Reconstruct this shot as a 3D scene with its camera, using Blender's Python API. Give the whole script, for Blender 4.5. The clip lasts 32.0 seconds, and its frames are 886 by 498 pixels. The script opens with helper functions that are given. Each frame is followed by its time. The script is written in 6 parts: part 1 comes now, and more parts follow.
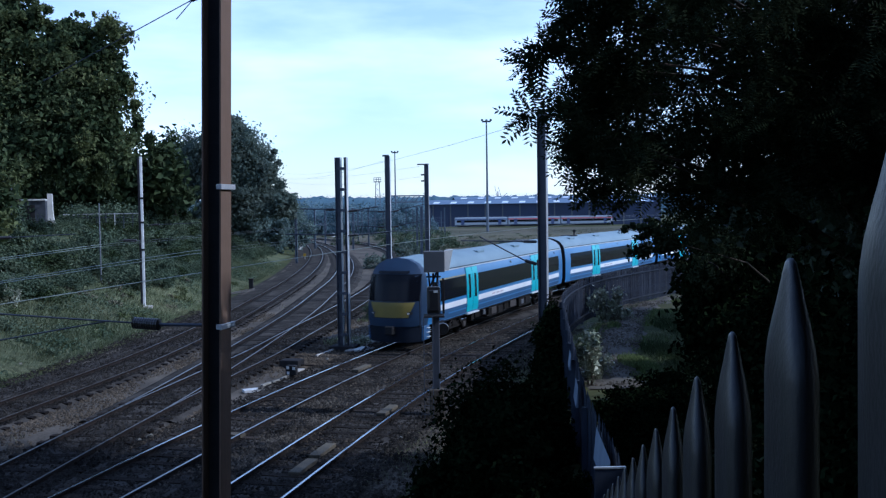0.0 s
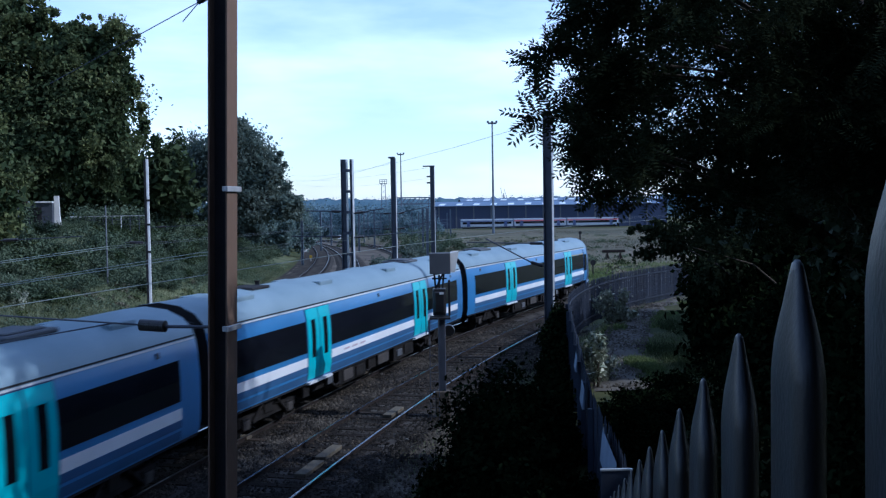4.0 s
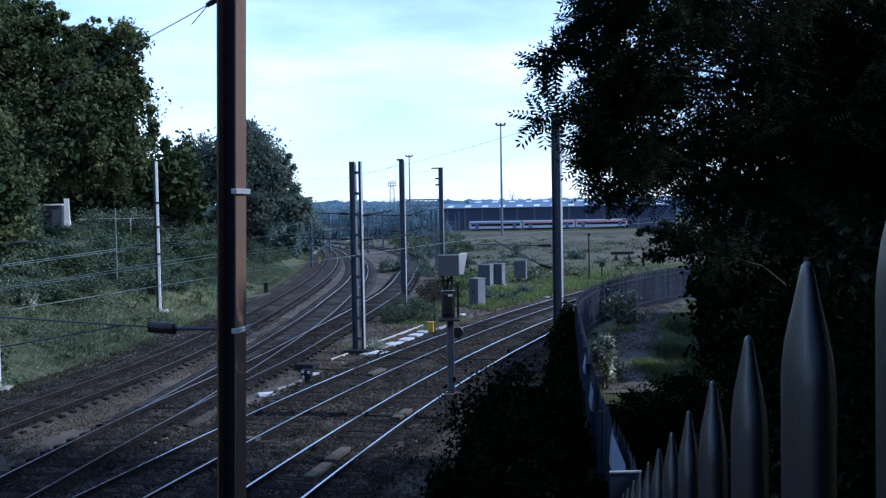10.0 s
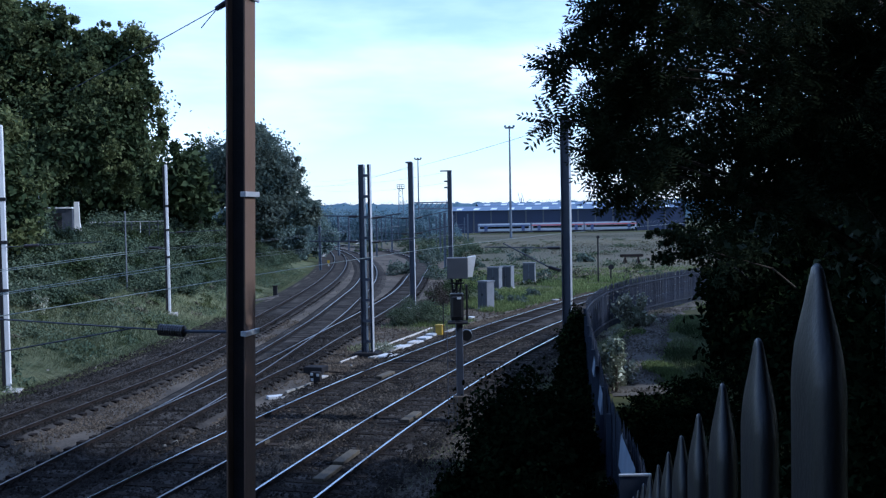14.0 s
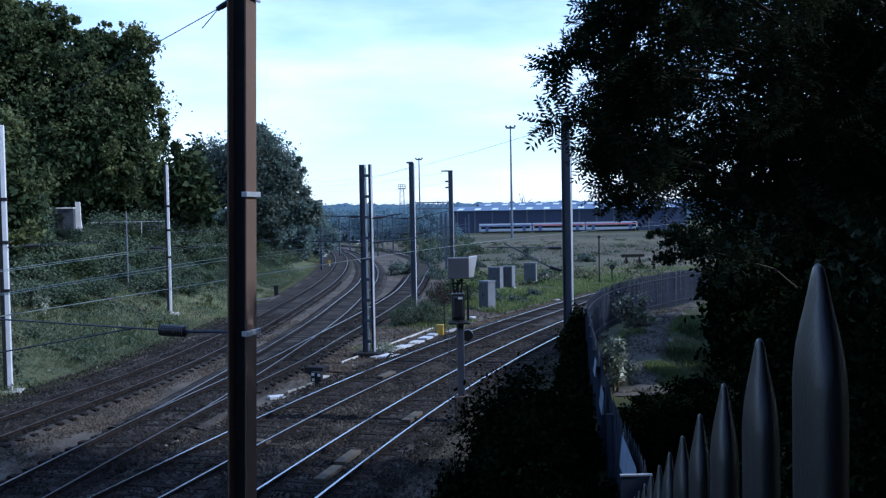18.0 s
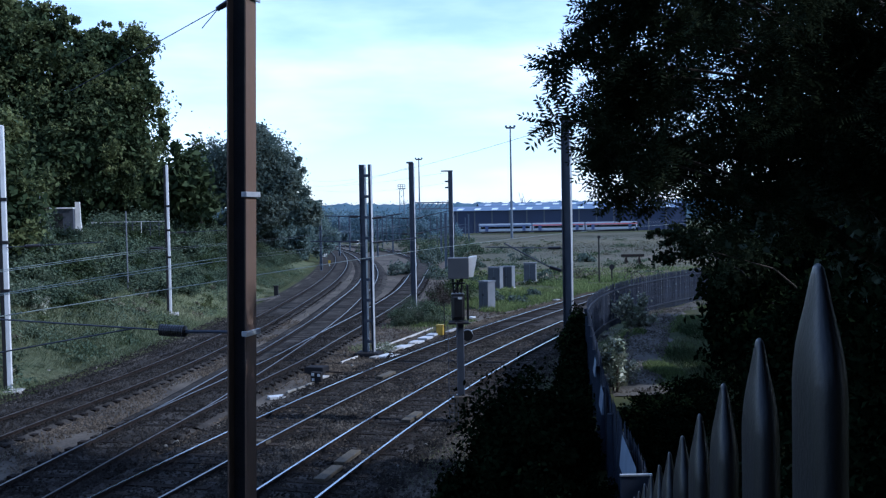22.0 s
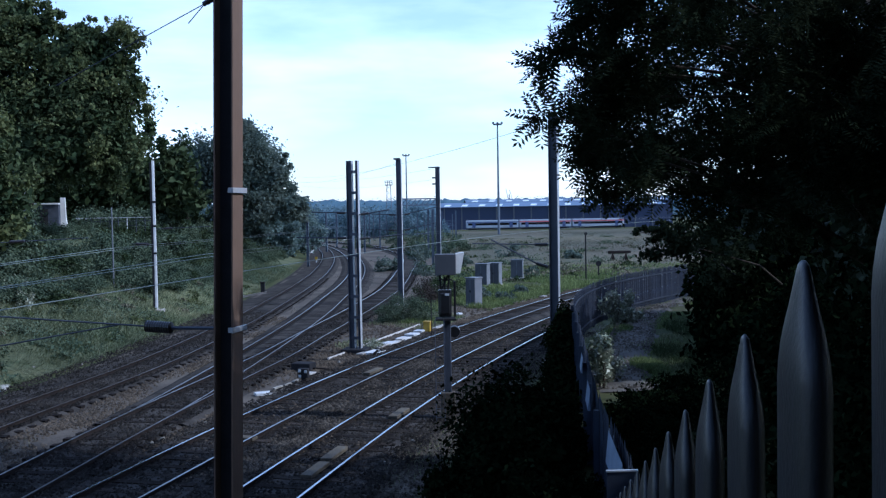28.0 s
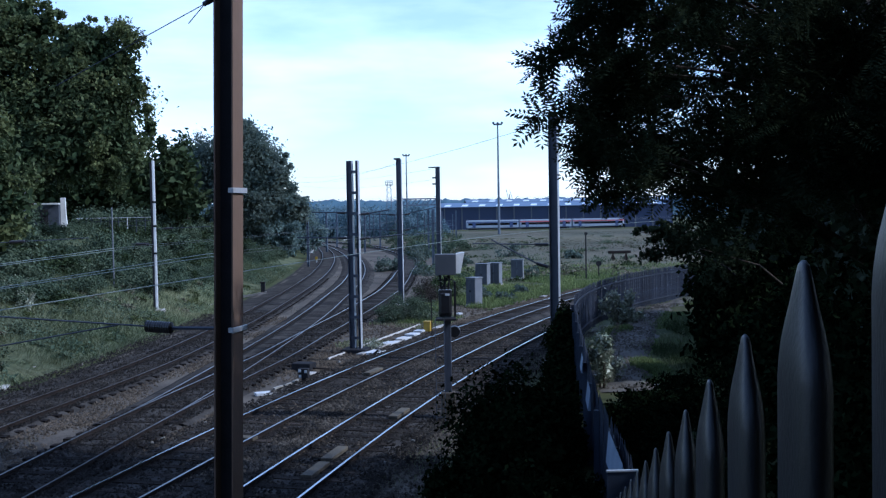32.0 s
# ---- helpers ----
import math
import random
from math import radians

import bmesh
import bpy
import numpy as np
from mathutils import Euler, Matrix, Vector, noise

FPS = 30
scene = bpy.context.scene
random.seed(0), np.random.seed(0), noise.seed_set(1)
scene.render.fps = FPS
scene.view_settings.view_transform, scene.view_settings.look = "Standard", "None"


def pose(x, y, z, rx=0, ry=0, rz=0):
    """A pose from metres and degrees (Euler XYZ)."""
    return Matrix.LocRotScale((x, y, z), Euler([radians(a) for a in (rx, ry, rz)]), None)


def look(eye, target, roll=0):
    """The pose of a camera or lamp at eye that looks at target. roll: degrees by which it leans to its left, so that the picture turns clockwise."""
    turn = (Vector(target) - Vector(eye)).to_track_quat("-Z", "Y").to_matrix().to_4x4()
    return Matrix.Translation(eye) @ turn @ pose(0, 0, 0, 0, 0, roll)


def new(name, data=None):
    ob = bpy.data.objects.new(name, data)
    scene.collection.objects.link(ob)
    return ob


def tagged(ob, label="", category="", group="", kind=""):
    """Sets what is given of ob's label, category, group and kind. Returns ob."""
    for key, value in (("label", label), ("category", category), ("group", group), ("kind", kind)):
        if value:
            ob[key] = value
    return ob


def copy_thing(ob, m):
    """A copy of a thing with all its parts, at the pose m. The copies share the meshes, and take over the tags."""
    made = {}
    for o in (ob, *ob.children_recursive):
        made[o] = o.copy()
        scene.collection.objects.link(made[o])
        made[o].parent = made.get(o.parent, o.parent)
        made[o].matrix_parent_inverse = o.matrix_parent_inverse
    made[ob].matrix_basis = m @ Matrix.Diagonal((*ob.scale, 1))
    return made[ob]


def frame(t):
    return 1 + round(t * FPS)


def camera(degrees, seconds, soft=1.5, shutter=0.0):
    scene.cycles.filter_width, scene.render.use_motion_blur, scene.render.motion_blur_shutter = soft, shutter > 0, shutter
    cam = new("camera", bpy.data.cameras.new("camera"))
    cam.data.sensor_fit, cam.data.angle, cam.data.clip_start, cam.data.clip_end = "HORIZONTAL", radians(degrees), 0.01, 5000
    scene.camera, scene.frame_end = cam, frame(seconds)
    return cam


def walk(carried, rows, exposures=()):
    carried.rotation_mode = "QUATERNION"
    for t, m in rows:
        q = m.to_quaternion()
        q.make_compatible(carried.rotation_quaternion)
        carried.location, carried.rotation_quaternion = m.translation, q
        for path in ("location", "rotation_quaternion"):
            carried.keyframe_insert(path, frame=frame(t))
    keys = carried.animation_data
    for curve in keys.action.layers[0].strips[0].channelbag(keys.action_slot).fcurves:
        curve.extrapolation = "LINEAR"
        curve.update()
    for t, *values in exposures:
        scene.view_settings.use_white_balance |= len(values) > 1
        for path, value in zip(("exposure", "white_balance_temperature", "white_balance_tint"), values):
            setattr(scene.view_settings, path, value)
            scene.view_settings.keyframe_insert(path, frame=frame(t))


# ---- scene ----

EYE = (0, 0, 5.92)
cam = camera(48.3, 32.0, soft=1.3, shutter=0.5)
PATH = [
    (0.0, look(EYE, (2.44, 100, 1.56), -0.82)),
    (0.5, look(EYE, (2.50, 100, 1.54), -0.82)),
    (1.0, look(EYE, (2.68, 100, 1.51), -0.82)),
    (1.5, look(EYE, (2.71, 100, 1.50), -0.79)),
    (2.0, look(EYE, (3.10, 100, 1.40), -0.76)),
    (2.5, look(EYE, (3.05, 100, 1.41), -0.84)),
    (3.0, look(EYE, (2.02, 100, 1.69), -0.89)),
    (3.5, look(EYE, (2.02, 100, 1.70), -0.88)),
    (5.5, look(EYE, (0.98, 100, 1.97), -0.96)),
    (6.0, look(EYE, (0.97, 100, 1.96), -0.96)),
    (7.0, look(EYE, (0.97, 100, 1.96), -0.96)),
    (8.0, look(EYE, (0.97, 100, 1.96), -0.95)),
    (9.0, look(EYE, (0.99, 100, 1.96), -0.96)),
    (10.0, look(EYE, (0.98, 100, 1.97), -0.96)),
    (11.0, look(EYE, (1.05, 100, 1.96), -0.96)),
    (11.5, look(EYE, (1.49, 100, 1.86), -0.92)),
    (12.0, look(EYE, (-0.93, 100, 2.54), -1.12)),
    (12.5, look(EYE, (0.03, 100, 2.26), -1.03)),
    (13.0, look(EYE, (0.08, 100, 2.26), -1.02)),
    (14.0, look(EYE, (0.09, 100, 2.26), -1.04)),
    (14.5, look(EYE, (1.19, 100, 1.92), -0.91)),
    (16.5, look(EYE, (-0.03, 100, 2.27), -1.04)),
    (17.0, look(EYE, (-0.06, 100, 2.27), -1.05)),
    (18.0, look(EYE, (-0.02, 100, 2.27), -1.05)),
    (19.0, look(EYE, (0.00, 100, 2.27), -1.06)),
    (21.0, look(EYE, (0.00, 100, 2.27), -1.06)),
    (23.0, look(EYE, (0.00, 100, 2.27), -1.06)),
    (23.5, look(EYE, (0.09, 100, 2.23), -1.05)),
    (24.5, look(EYE, (0.10, 100, 2.22), -1.05)),
    (25.0, look(EYE, (1.31, 100, 1.88), -0.96)),
    (25.5, look(EYE, (1.29, 100, 1.89), -0.95)),
    (27.5, look(EYE, (1.29, 100, 1.88), -0.96)),
    (29.0, look(EYE, (1.32, 100, 1.88), -0.96)),
    (30.0, look(EYE, (1.29, 100, 1.90), -0.96)),
    (32.0, look(EYE, (1.28, 100, 1.88), -0.97)),
]
walk(cam, PATH, [(0.0, -0.19, 4930, 14), (7.0, -0.11, 4930, 14), (9.0, 0.0, 4930, 14), (32.0, 0.0, 4930, 14)])

# ---- world, sun ----
SUN_DIR = Vector((0.95, -0.17, 0.80)).normalized()
world = bpy.data.worlds.new("world")
scene.world = world
world.use_nodes = True
wn, wl = world.node_tree.nodes, world.node_tree.links
sky = wn.new("ShaderNodeTexSky")
sky.sky_type, sky.sun_disc = "NISHITA", False
sky.sun_elevation = math.asin(SUN_DIR.z)
sky.sun_rotation = math.atan2(SUN_DIR.x, SUN_DIR.y)
sky.air_density, sky.dust_density, sky.ozone_density = 1.0, 0.7, 1.3
wn["Background"].inputs["Strength"].default_value = 0.2
# thin bright cloud veil, densest in the haze towards the horizon
co = wn.new("ShaderNodeTexCoord")
mp = wn.new("ShaderNodeMapping")
mp.inputs["Scale"].default_value = (1.2, 1.2, 5.0)
cn = wn.new("ShaderNodeTexNoise")
cn.inputs["Scale"].default_value, cn.inputs["Detail"].default_value = 2.2, 6
cr = wn.new("ShaderNodeMapRange")
cr.inputs["From Min"].default_value, cr.inputs["From Max"].default_value = 0.42, 0.75
cr.inputs["To Min"].default_value, cr.inputs["To Max"].default_value = 0.10, 0.66
cm = wn.new("ShaderNodeMix")
cm.data_type = "RGBA"
cm.inputs["B"].default_value = (9.6, 9.95, 10.3, 1)
wl.new(co.outputs["Generated"], mp.inputs["Vector"])
wl.new(mp.outputs["Vector"], cn.inputs["Vector"])
wl.new(cn.outputs["Fac"], cr.inputs["Value"])
up = wn.new("ShaderNodeSeparateXYZ")
hz = wn.new("ShaderNodeMapRange")
hz.interpolation_type = "SMOOTHSTEP"
hz.inputs["From Min"].default_value, hz.inputs["From Max"].default_value = 0.16, 0.62
hz.inputs["To Min"].default_value, hz.inputs["To Max"].default_value = 1.0, 0.25
ml = wn.new("ShaderNodeMath")
ml.operation = "MULTIPLY"
wl.new(co.outputs["Generated"], up.inputs["Vector"])
wl.new(up.outputs["Z"], hz.inputs["Value"])
wl.new(cr.outputs["Result"], ml.inputs[0])
wl.new(hz.outputs["Result"], ml.inputs[1])
wl.new(ml.outputs[0], cm.inputs["Factor"])
wl.new(sky.outputs["Color"], cm.inputs["A"])
wl.new(cm.outputs["Result"], wn["Background"].inputs["Color"])
sun = new("sun", bpy.data.lights.new("sun", "SUN"))
sun.data.energy, sun.data.angle, sun.data.color = 3.4, radians(0.6), (1.0, 0.93, 0.82)
sun.matrix_world = look((0, 0, 0), -SUN_DIR)
sun.location = (60, 20, 60)


# ---- materials ----
def mat(name, a, b=None, scale=3.0, rough=0.7, metal=0.0, bump=0.0, fine=40.0, vary=0.0, spec=0.5, stretch=(1, 1, 1), through_light=0.0, island=False):
    """Two-scale noise between the colours a and b, with grain relief; vary: change from piece to piece."""
    m = bpy.data.materials.new(name)
    m.use_nodes = True
    n, l = m.node_tree.nodes, m.node_tree.links
    p = n["Principled BSDF"]
    p.inputs["Roughness"].default_value, p.inputs["Metallic"].default_value = rough, metal
    p.inputs["Specular IOR Level"].default_value = spec
    b = b or tuple(c * 0.7 for c in a)
    tc, mpg = n.new("ShaderNodeTexCoord"), n.new("ShaderNodeMapping")
    mpg.inputs["Scale"].default_value = stretch
    l.new(tc.outputs["Object"], mpg.inputs["Vector"])
    n1, n2 = n.new("ShaderNodeTexNoise"), n.new("ShaderNodeTexNoise")
    n1.inputs["Scale"].default_value, n1.inputs["Detail"].default_value = scale, 5
    n2.inputs["Scale"].default_value, n2.inputs["Detail"].default_value = fine, 3
    l.new(mpg.outputs["Vector"], n1.inputs["Vector"])
    l.new(mpg.outputs["Vector"], n2.inputs["Vector"])
    add = n.new("ShaderNodeMath")
    add.operation = "MULTIPLY_ADD"
    add.inputs[1].default_value = 0.45
    l.new(n2.outputs["Fac"], add.inputs[0])
    l.new(n1.outputs["Fac"], add.inputs[2])
    ramp = n.new("ShaderNodeMapRange")
    ramp.inputs["From Min"].default_value, ramp.inputs["From Max"].default_value = 0.5, 0.95
    l.new(add.outputs[0], ramp.inputs["Value"])
    mix = n.new("ShaderNodeMix")
    mix.data_type = "RGBA"
    mix.inputs["A"].default_value, mix.inputs["B"].default_value = (*a, 1), (*b, 1)
    l.new(ramp.outputs["Result"], mix.inputs["Factor"])
    col = mix.outputs["Result"]
    if vary:
        hs = n.new("ShaderNodeHueSaturation")
        if island:
            src = n.new("ShaderNodeNewGeometry").outputs["Random Per Island"]
        else:
            src = n.new("ShaderNodeObjectInfo").outputs["Random"]
        vr = n.new("ShaderNodeMapRange")
        vr.inputs["To Min"].default_value, vr.inputs["To Max"].default_value = 1 - vary, 1 + vary
        l.new(src, vr.inputs["Value"])
        l.new(vr.outputs["Result"], hs.inputs["Value"])
        l.new(col, hs.inputs["Color"])
        col = hs.outputs["Color"]
    l.new(col, p.inputs["Base Color"])
    if bump:
        bp = n.new("ShaderNodeBump")
        bp.inputs["Strength"].default_value, bp.inputs["Distance"].default_value = bump, 0.02
        l.new(add.outputs[0], bp.inputs["Height"])
        l.new(bp.outputs["Normal"], p.inputs["Normal"])
    if through_light:
        tr, ms = n.new("ShaderNodeBsdfTranslucent"), n.new("ShaderNodeMixShader")
        l.new(col, tr.inputs["Color"])
        ms.inputs["Fac"].default_value = through_light
        l.new(p.outputs["BSDF"], ms.inputs[1])
        l.new(tr.outputs["BSDF"], ms.inputs[2])
        l.new(ms.outputs["Shader"], n["Material Output"].inputs["Surface"])
    return m


M = {
    "grass": mat("grass", (0.035, 0.05, 0.018), (0.08, 0.078, 0.036), 0.25, 0.95, bump=0.6, fine=6, spec=0.1),
    "bank": mat("bank", (0.054, 0.072, 0.038), (0.13, 0.135, 0.076), 0.35, 0.95, bump=0.6, fine=5, spec=0.1),
    "bed": mat("bed", (0.045, 0.039, 0.032), (0.13, 0.112, 0.088), 0.35, 0.95, bump=0.9, fine=14, spec=0.15),
    "ballast": mat("ballast", (0.015, 0.0142, 0.013), (0.075, 0.068, 0.060), 0.9, 0.95, bump=1.0, fine=18, spec=0.04),
    "rubble": mat("rubble", (0.24, 0.23, 0.20), (0.14, 0.135, 0.115), 3, 0.9, bump=0.3, vary=0.4),
    "rubble_grey": mat("rubble_grey", (0.035, 0.031, 0.025), (0.115, 0.103, 0.083), 0.7, 0.9, vary=0.5, island=True, spec=0.06),
    "stone": mat("stone", (0.010, 0.0088, 0.0072), (0.088, 0.077, 0.062), 0.7, 0.9, vary=0.6, island=True, spec=0.06),
    "stone_dark": mat("stone_dark", (0.0055, 0.005, 0.0044), (0.04, 0.036, 0.031), 0.7, 0.9, vary=0.6, island=True, spec=0.06),
    "stone_brown": mat("stone_brown", (0.034, 0.028, 0.021), (0.10, 0.081, 0.059), 0.6, 0.9, vary=0.55, island=True, spec=0.06),
    "oiled": mat("oiled", (0.009, 0.0075, 0.0065), (0.024, 0.019, 0.016), 2, 0.9, bump=0.4, vary=0.3, spec=0.08),
    # next two: leaves darkened far down, deep shade of thicket and wood in the colour
    "leaf_ivy_shade": mat("leaf_ivy_shade", (0.004, 0.0072, 0.0034), (0.009, 0.0145, 0.0062), 0.8, 0.9, vary=0.5, island=True, through_light=0.04, spec=0.0),
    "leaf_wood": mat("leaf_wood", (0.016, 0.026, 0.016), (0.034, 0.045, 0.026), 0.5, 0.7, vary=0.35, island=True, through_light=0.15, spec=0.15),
    "sleeper": mat("sleeper", (0.013, 0.0105, 0.0084), (0.038, 0.03, 0.0235), 1.5, 0.9, bump=0.5, vary=0.45, spec=0.08),
    "railtop": mat("railtop", (0.62, 0.64, 0.66), (0.5, 0.51, 0.53), 3, 0.22, 1.0),
    "railtop_dull": mat("railtop_dull", (0.34, 0.32, 0.30), (0.22, 0.19, 0.17), 3, 0.38, 0.9),
    "railtop_worn": mat("railtop_worn", (0.46, 0.46, 0.46), (0.34, 0.33, 0.32), 3, 0.32, 0.95),
    "railtop_rusty": mat("railtop_rusty", (0.07, 0.063, 0.058), (0.035, 0.031, 0.028), 3, 0.34, 0.0, spec=0.6),
    # near-black for oily dirt and painted rail shadow together
    "grime": mat("grime", (0.0045, 0.0039, 0.0033), (0.022, 0.0175, 0.0138), 2.5, 0.85, bump=0.6, fine=25, spec=0.08),
    "railrust": mat("railrust", (0.026, 0.019, 0.016), (0.015, 0.012, 0.011), 4, 0.85, bump=0.3, spec=0.15),
    "steel": mat("steel", (0.042, 0.05, 0.068), (0.078, 0.085, 0.105), 1.5, 0.6, 0.3, bump=0.15),
    "mastbrown": mat("mastbrown", (0.185, 0.117, 0.078), (0.115, 0.076, 0.053), 1.2, 0.75, 0.2, bump=0.25, stretch=(1, 1, 0.15)),
    # pale blue-grey that paints sunlight on stretches of the fence
    "paleboard": mat("paleboard", (0.20, 0.25, 0.32), (0.13, 0.165, 0.22), 3, 0.6, bump=0.1),
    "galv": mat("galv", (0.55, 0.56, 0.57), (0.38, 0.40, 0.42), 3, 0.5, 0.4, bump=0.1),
    "whitepost": mat("whitepost", (0.72, 0.72, 0.70), (0.55, 0.55, 0.54), 1.5, 0.6),
    "dark": mat("dark", (0.018, 0.018, 0.02), (0.03, 0.029, 0.03), 3, 0.8, spec=0.1),
    "black": mat("black", (0.012, 0.012, 0.013), (0.02, 0.02, 0.022), 5, 0.35),
    "ceramic": mat("ceramic", (0.028, 0.022, 0.022), (0.018, 0.015, 0.016), 5, 0.3),
    "grey": mat("grey", (0.085, 0.09, 0.10), (0.055, 0.06, 0.067), 1.5, 0.7, bump=0.1),
    "lightgrey": mat("lightgrey", (0.62, 0.63, 0.62), (0.45, 0.46, 0.46), 2, 0.65, bump=0.1),
    "concrete": mat("concrete", (0.48, 0.46, 0.42), (0.32, 0.30, 0.27), 2.5, 0.9, bump=0.4, vary=0.25),
    "yellow": mat("yellow", (0.42, 0.28, 0.02), (0.34, 0.22, 0.02), 2, 0.5),
    "blue": mat("blue", (0.055, 0.195, 0.42), (0.045, 0.16, 0.35), 0.8, 0.32, spec=0.5),
    "navy": mat("navy", (0.035, 0.06, 0.16), (0.028, 0.05, 0.13), 0.8, 0.35),
    "trainwhite": mat("trainwhite", (0.80, 0.81, 0.82), (0.68, 0.69, 0.70), 0.6, 0.35),
    "teal": mat("teal", (0.05, 0.46, 0.53), (0.045, 0.40, 0.46), 0.8, 0.35),
    "roof": mat("roof", (0.21, 0.285, 0.33), (0.14, 0.205, 0.24), 0.5, 0.55, bump=0.05),
    "trainglass": mat("trainglass", (0.005, 0.006, 0.009), (0.008, 0.009, 0.013), 0.5, 0.08, spec=0.25),
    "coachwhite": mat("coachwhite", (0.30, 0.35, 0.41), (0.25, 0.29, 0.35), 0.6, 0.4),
    # hill colour blued and paled: distance haze painted in
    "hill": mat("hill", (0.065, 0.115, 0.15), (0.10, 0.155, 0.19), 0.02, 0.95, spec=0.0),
    "timber": mat("timber", (0.12, 0.10, 0.066), (0.04, 0.034, 0.024), 1.2, 0.9, bump=0.5, stretch=(1, 0.2, 1)),
    "dustcase": mat("dustcase", (0.05, 0.042, 0.036), (0.024, 0.02, 0.017), 2, 0.8, bump=0.2),
    "under": mat("under", (0.007, 0.0064, 0.006), (0.02, 0.0175, 0.0155), 2, 0.9, bump=0.3, spec=0.15),
    "bark": mat("bark", (0.09, 0.07, 0.05), (0.05, 0.04, 0.03), 3, 0.95, bump=0.7, stretch=(1, 1, 0.25)),
    "leaf": mat("leaf", (0.043, 0.068, 0.031), (0.142, 0.157, 0.058), 0.28, 0.65, vary=0.28, island=True, through_light=0.3, spec=0.15),
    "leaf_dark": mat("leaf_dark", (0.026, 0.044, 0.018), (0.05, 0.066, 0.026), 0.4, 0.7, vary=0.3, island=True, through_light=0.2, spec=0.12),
    # darker blade colour that holds the shade beside the footpath
    "grass_shade": mat("grass_shade", (0.035, 0.055, 0.022), (0.075, 0.092, 0.04), 0.5, 0.85, vary=0.4, island=True, through_light=0.2, spec=0.05),
    "leaf_brown": mat("leaf_brown", (0.045, 0.04, 0.036), (0.085, 0.072, 0.06), 0.8, 0.85, vary=0.35, island=True, spec=0.04),
    # far leaf, strongly paled and blued to imitate haze
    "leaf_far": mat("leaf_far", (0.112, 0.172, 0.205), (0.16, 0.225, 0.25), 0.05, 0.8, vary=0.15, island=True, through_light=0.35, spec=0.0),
    # pale leaf, lifted further in colour for sun glinting off it
    "leaf_pale": mat("leaf_pale", (0.17, 0.20, 0.12), (0.36, 0.37, 0.28), 1.4, 0.42, vary=0.4, island=True, through_light=0.2),
    "blade": mat("blade", (0.098, 0.128, 0.062), (0.212, 0.22, 0.122), 0.3, 0.8, vary=0.5, island=True, through_light=0.25, spec=0.2),
    "drygrass": mat("drygrass", (0.18, 0.155, 0.115), (0.11, 0.115, 0.075), 0.12, 0.9, vary=0.4, island=True, spec=0.1),
    "path": mat("path", (0.042, 0.037, 0.029), (0.125, 0.112, 0.09), 0.9, 0.95, bump=0.8, fine=7),
    "palisade": mat("palisade", (0.040, 0.05, 0.076), (0.026, 0.033, 0.05), 2, 0.55, 0.1, bump=0.15, vary=0.2, spec=0.25),
    "pale": mat("pale", (0.016, 0.018, 0.0225), (0.0068, 0.0078, 0.0105), 30, 0.4, 0.1, bump=0.07, fine=420, vary=0.15, spec=0.4, stretch=(1, 1, 0.6)),
    "shed": mat("shed", (0.014, 0.026, 0.066), (0.011, 0.02, 0.05), 0.1, 0.7),
    "shedroof": mat("shedroof", (0.105, 0.165, 0.26), (0.08, 0.125, 0.20), 0.06, 0.6),
    "skylight": mat("skylight", (0.75, 0.8, 0.85), (0.6, 0.65, 0.7), 0.3, 0.35),
    "red": mat("red", (0.5, 0.06, 0.06), (0.4, 0.05, 0.05), 1, 0.5),
    "brick": mat("brick", (0.20, 0.15, 0.12), (0.13, 0.10, 0.085), 1, 0.9, bump=0.3),
    "yard": mat("yard", (0.12, 0.105, 0.076), (0.062, 0.07, 0.044), 0.05, 0.95, bump=0.5, fine=1.2, spec=0.1),
    "cabgrey": mat("cabgrey", (0.16, 0.17, 0.185), (0.11, 0.12, 0.13), 2, 0.7, bump=0.1),
    "scrub": mat("scrub", (0.054, 0.083, 0.054), (0.125, 0.15, 0.094), 0.3, 0.75, vary=0.22, island=True, through_light=0.2, spec=0.02),
    "fieldblade": mat("fieldblade", (0.095, 0.135, 0.045), (0.19, 0.22, 0.085), 0.15, 0.8, vary=0.4, island=True, through_light=0.25, spec=0.1),
    # divided leaves darkened in colour for the shade within the crown
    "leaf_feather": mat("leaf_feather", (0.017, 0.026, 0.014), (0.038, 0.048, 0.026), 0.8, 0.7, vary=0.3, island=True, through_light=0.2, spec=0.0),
    # hedgerow leaf with a lighter measure of haze in its colour
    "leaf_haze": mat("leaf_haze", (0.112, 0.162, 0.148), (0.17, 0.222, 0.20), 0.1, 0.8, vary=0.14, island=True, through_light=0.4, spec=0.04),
    # steel for far masts, lightened and blued so the colour carries haze
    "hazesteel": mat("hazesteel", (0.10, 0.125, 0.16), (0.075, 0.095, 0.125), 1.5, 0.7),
    # middle-distance leaf, greyed and lifted: some haze is in the colour
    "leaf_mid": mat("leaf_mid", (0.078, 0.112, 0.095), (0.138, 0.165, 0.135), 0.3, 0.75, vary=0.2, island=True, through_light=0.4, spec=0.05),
    "wire": mat("wire", (0.16, 0.17, 0.17), (0.10, 0.11, 0.11), 5, 0.5, 0.6),
    # lighter copy of wire, for the stretches that catch the light
    "wire_weathered": mat("wire_weathered", (0.22, 0.25, 0.22), (0.16, 0.19, 0.17), 5, 0.45, 0.5),
}


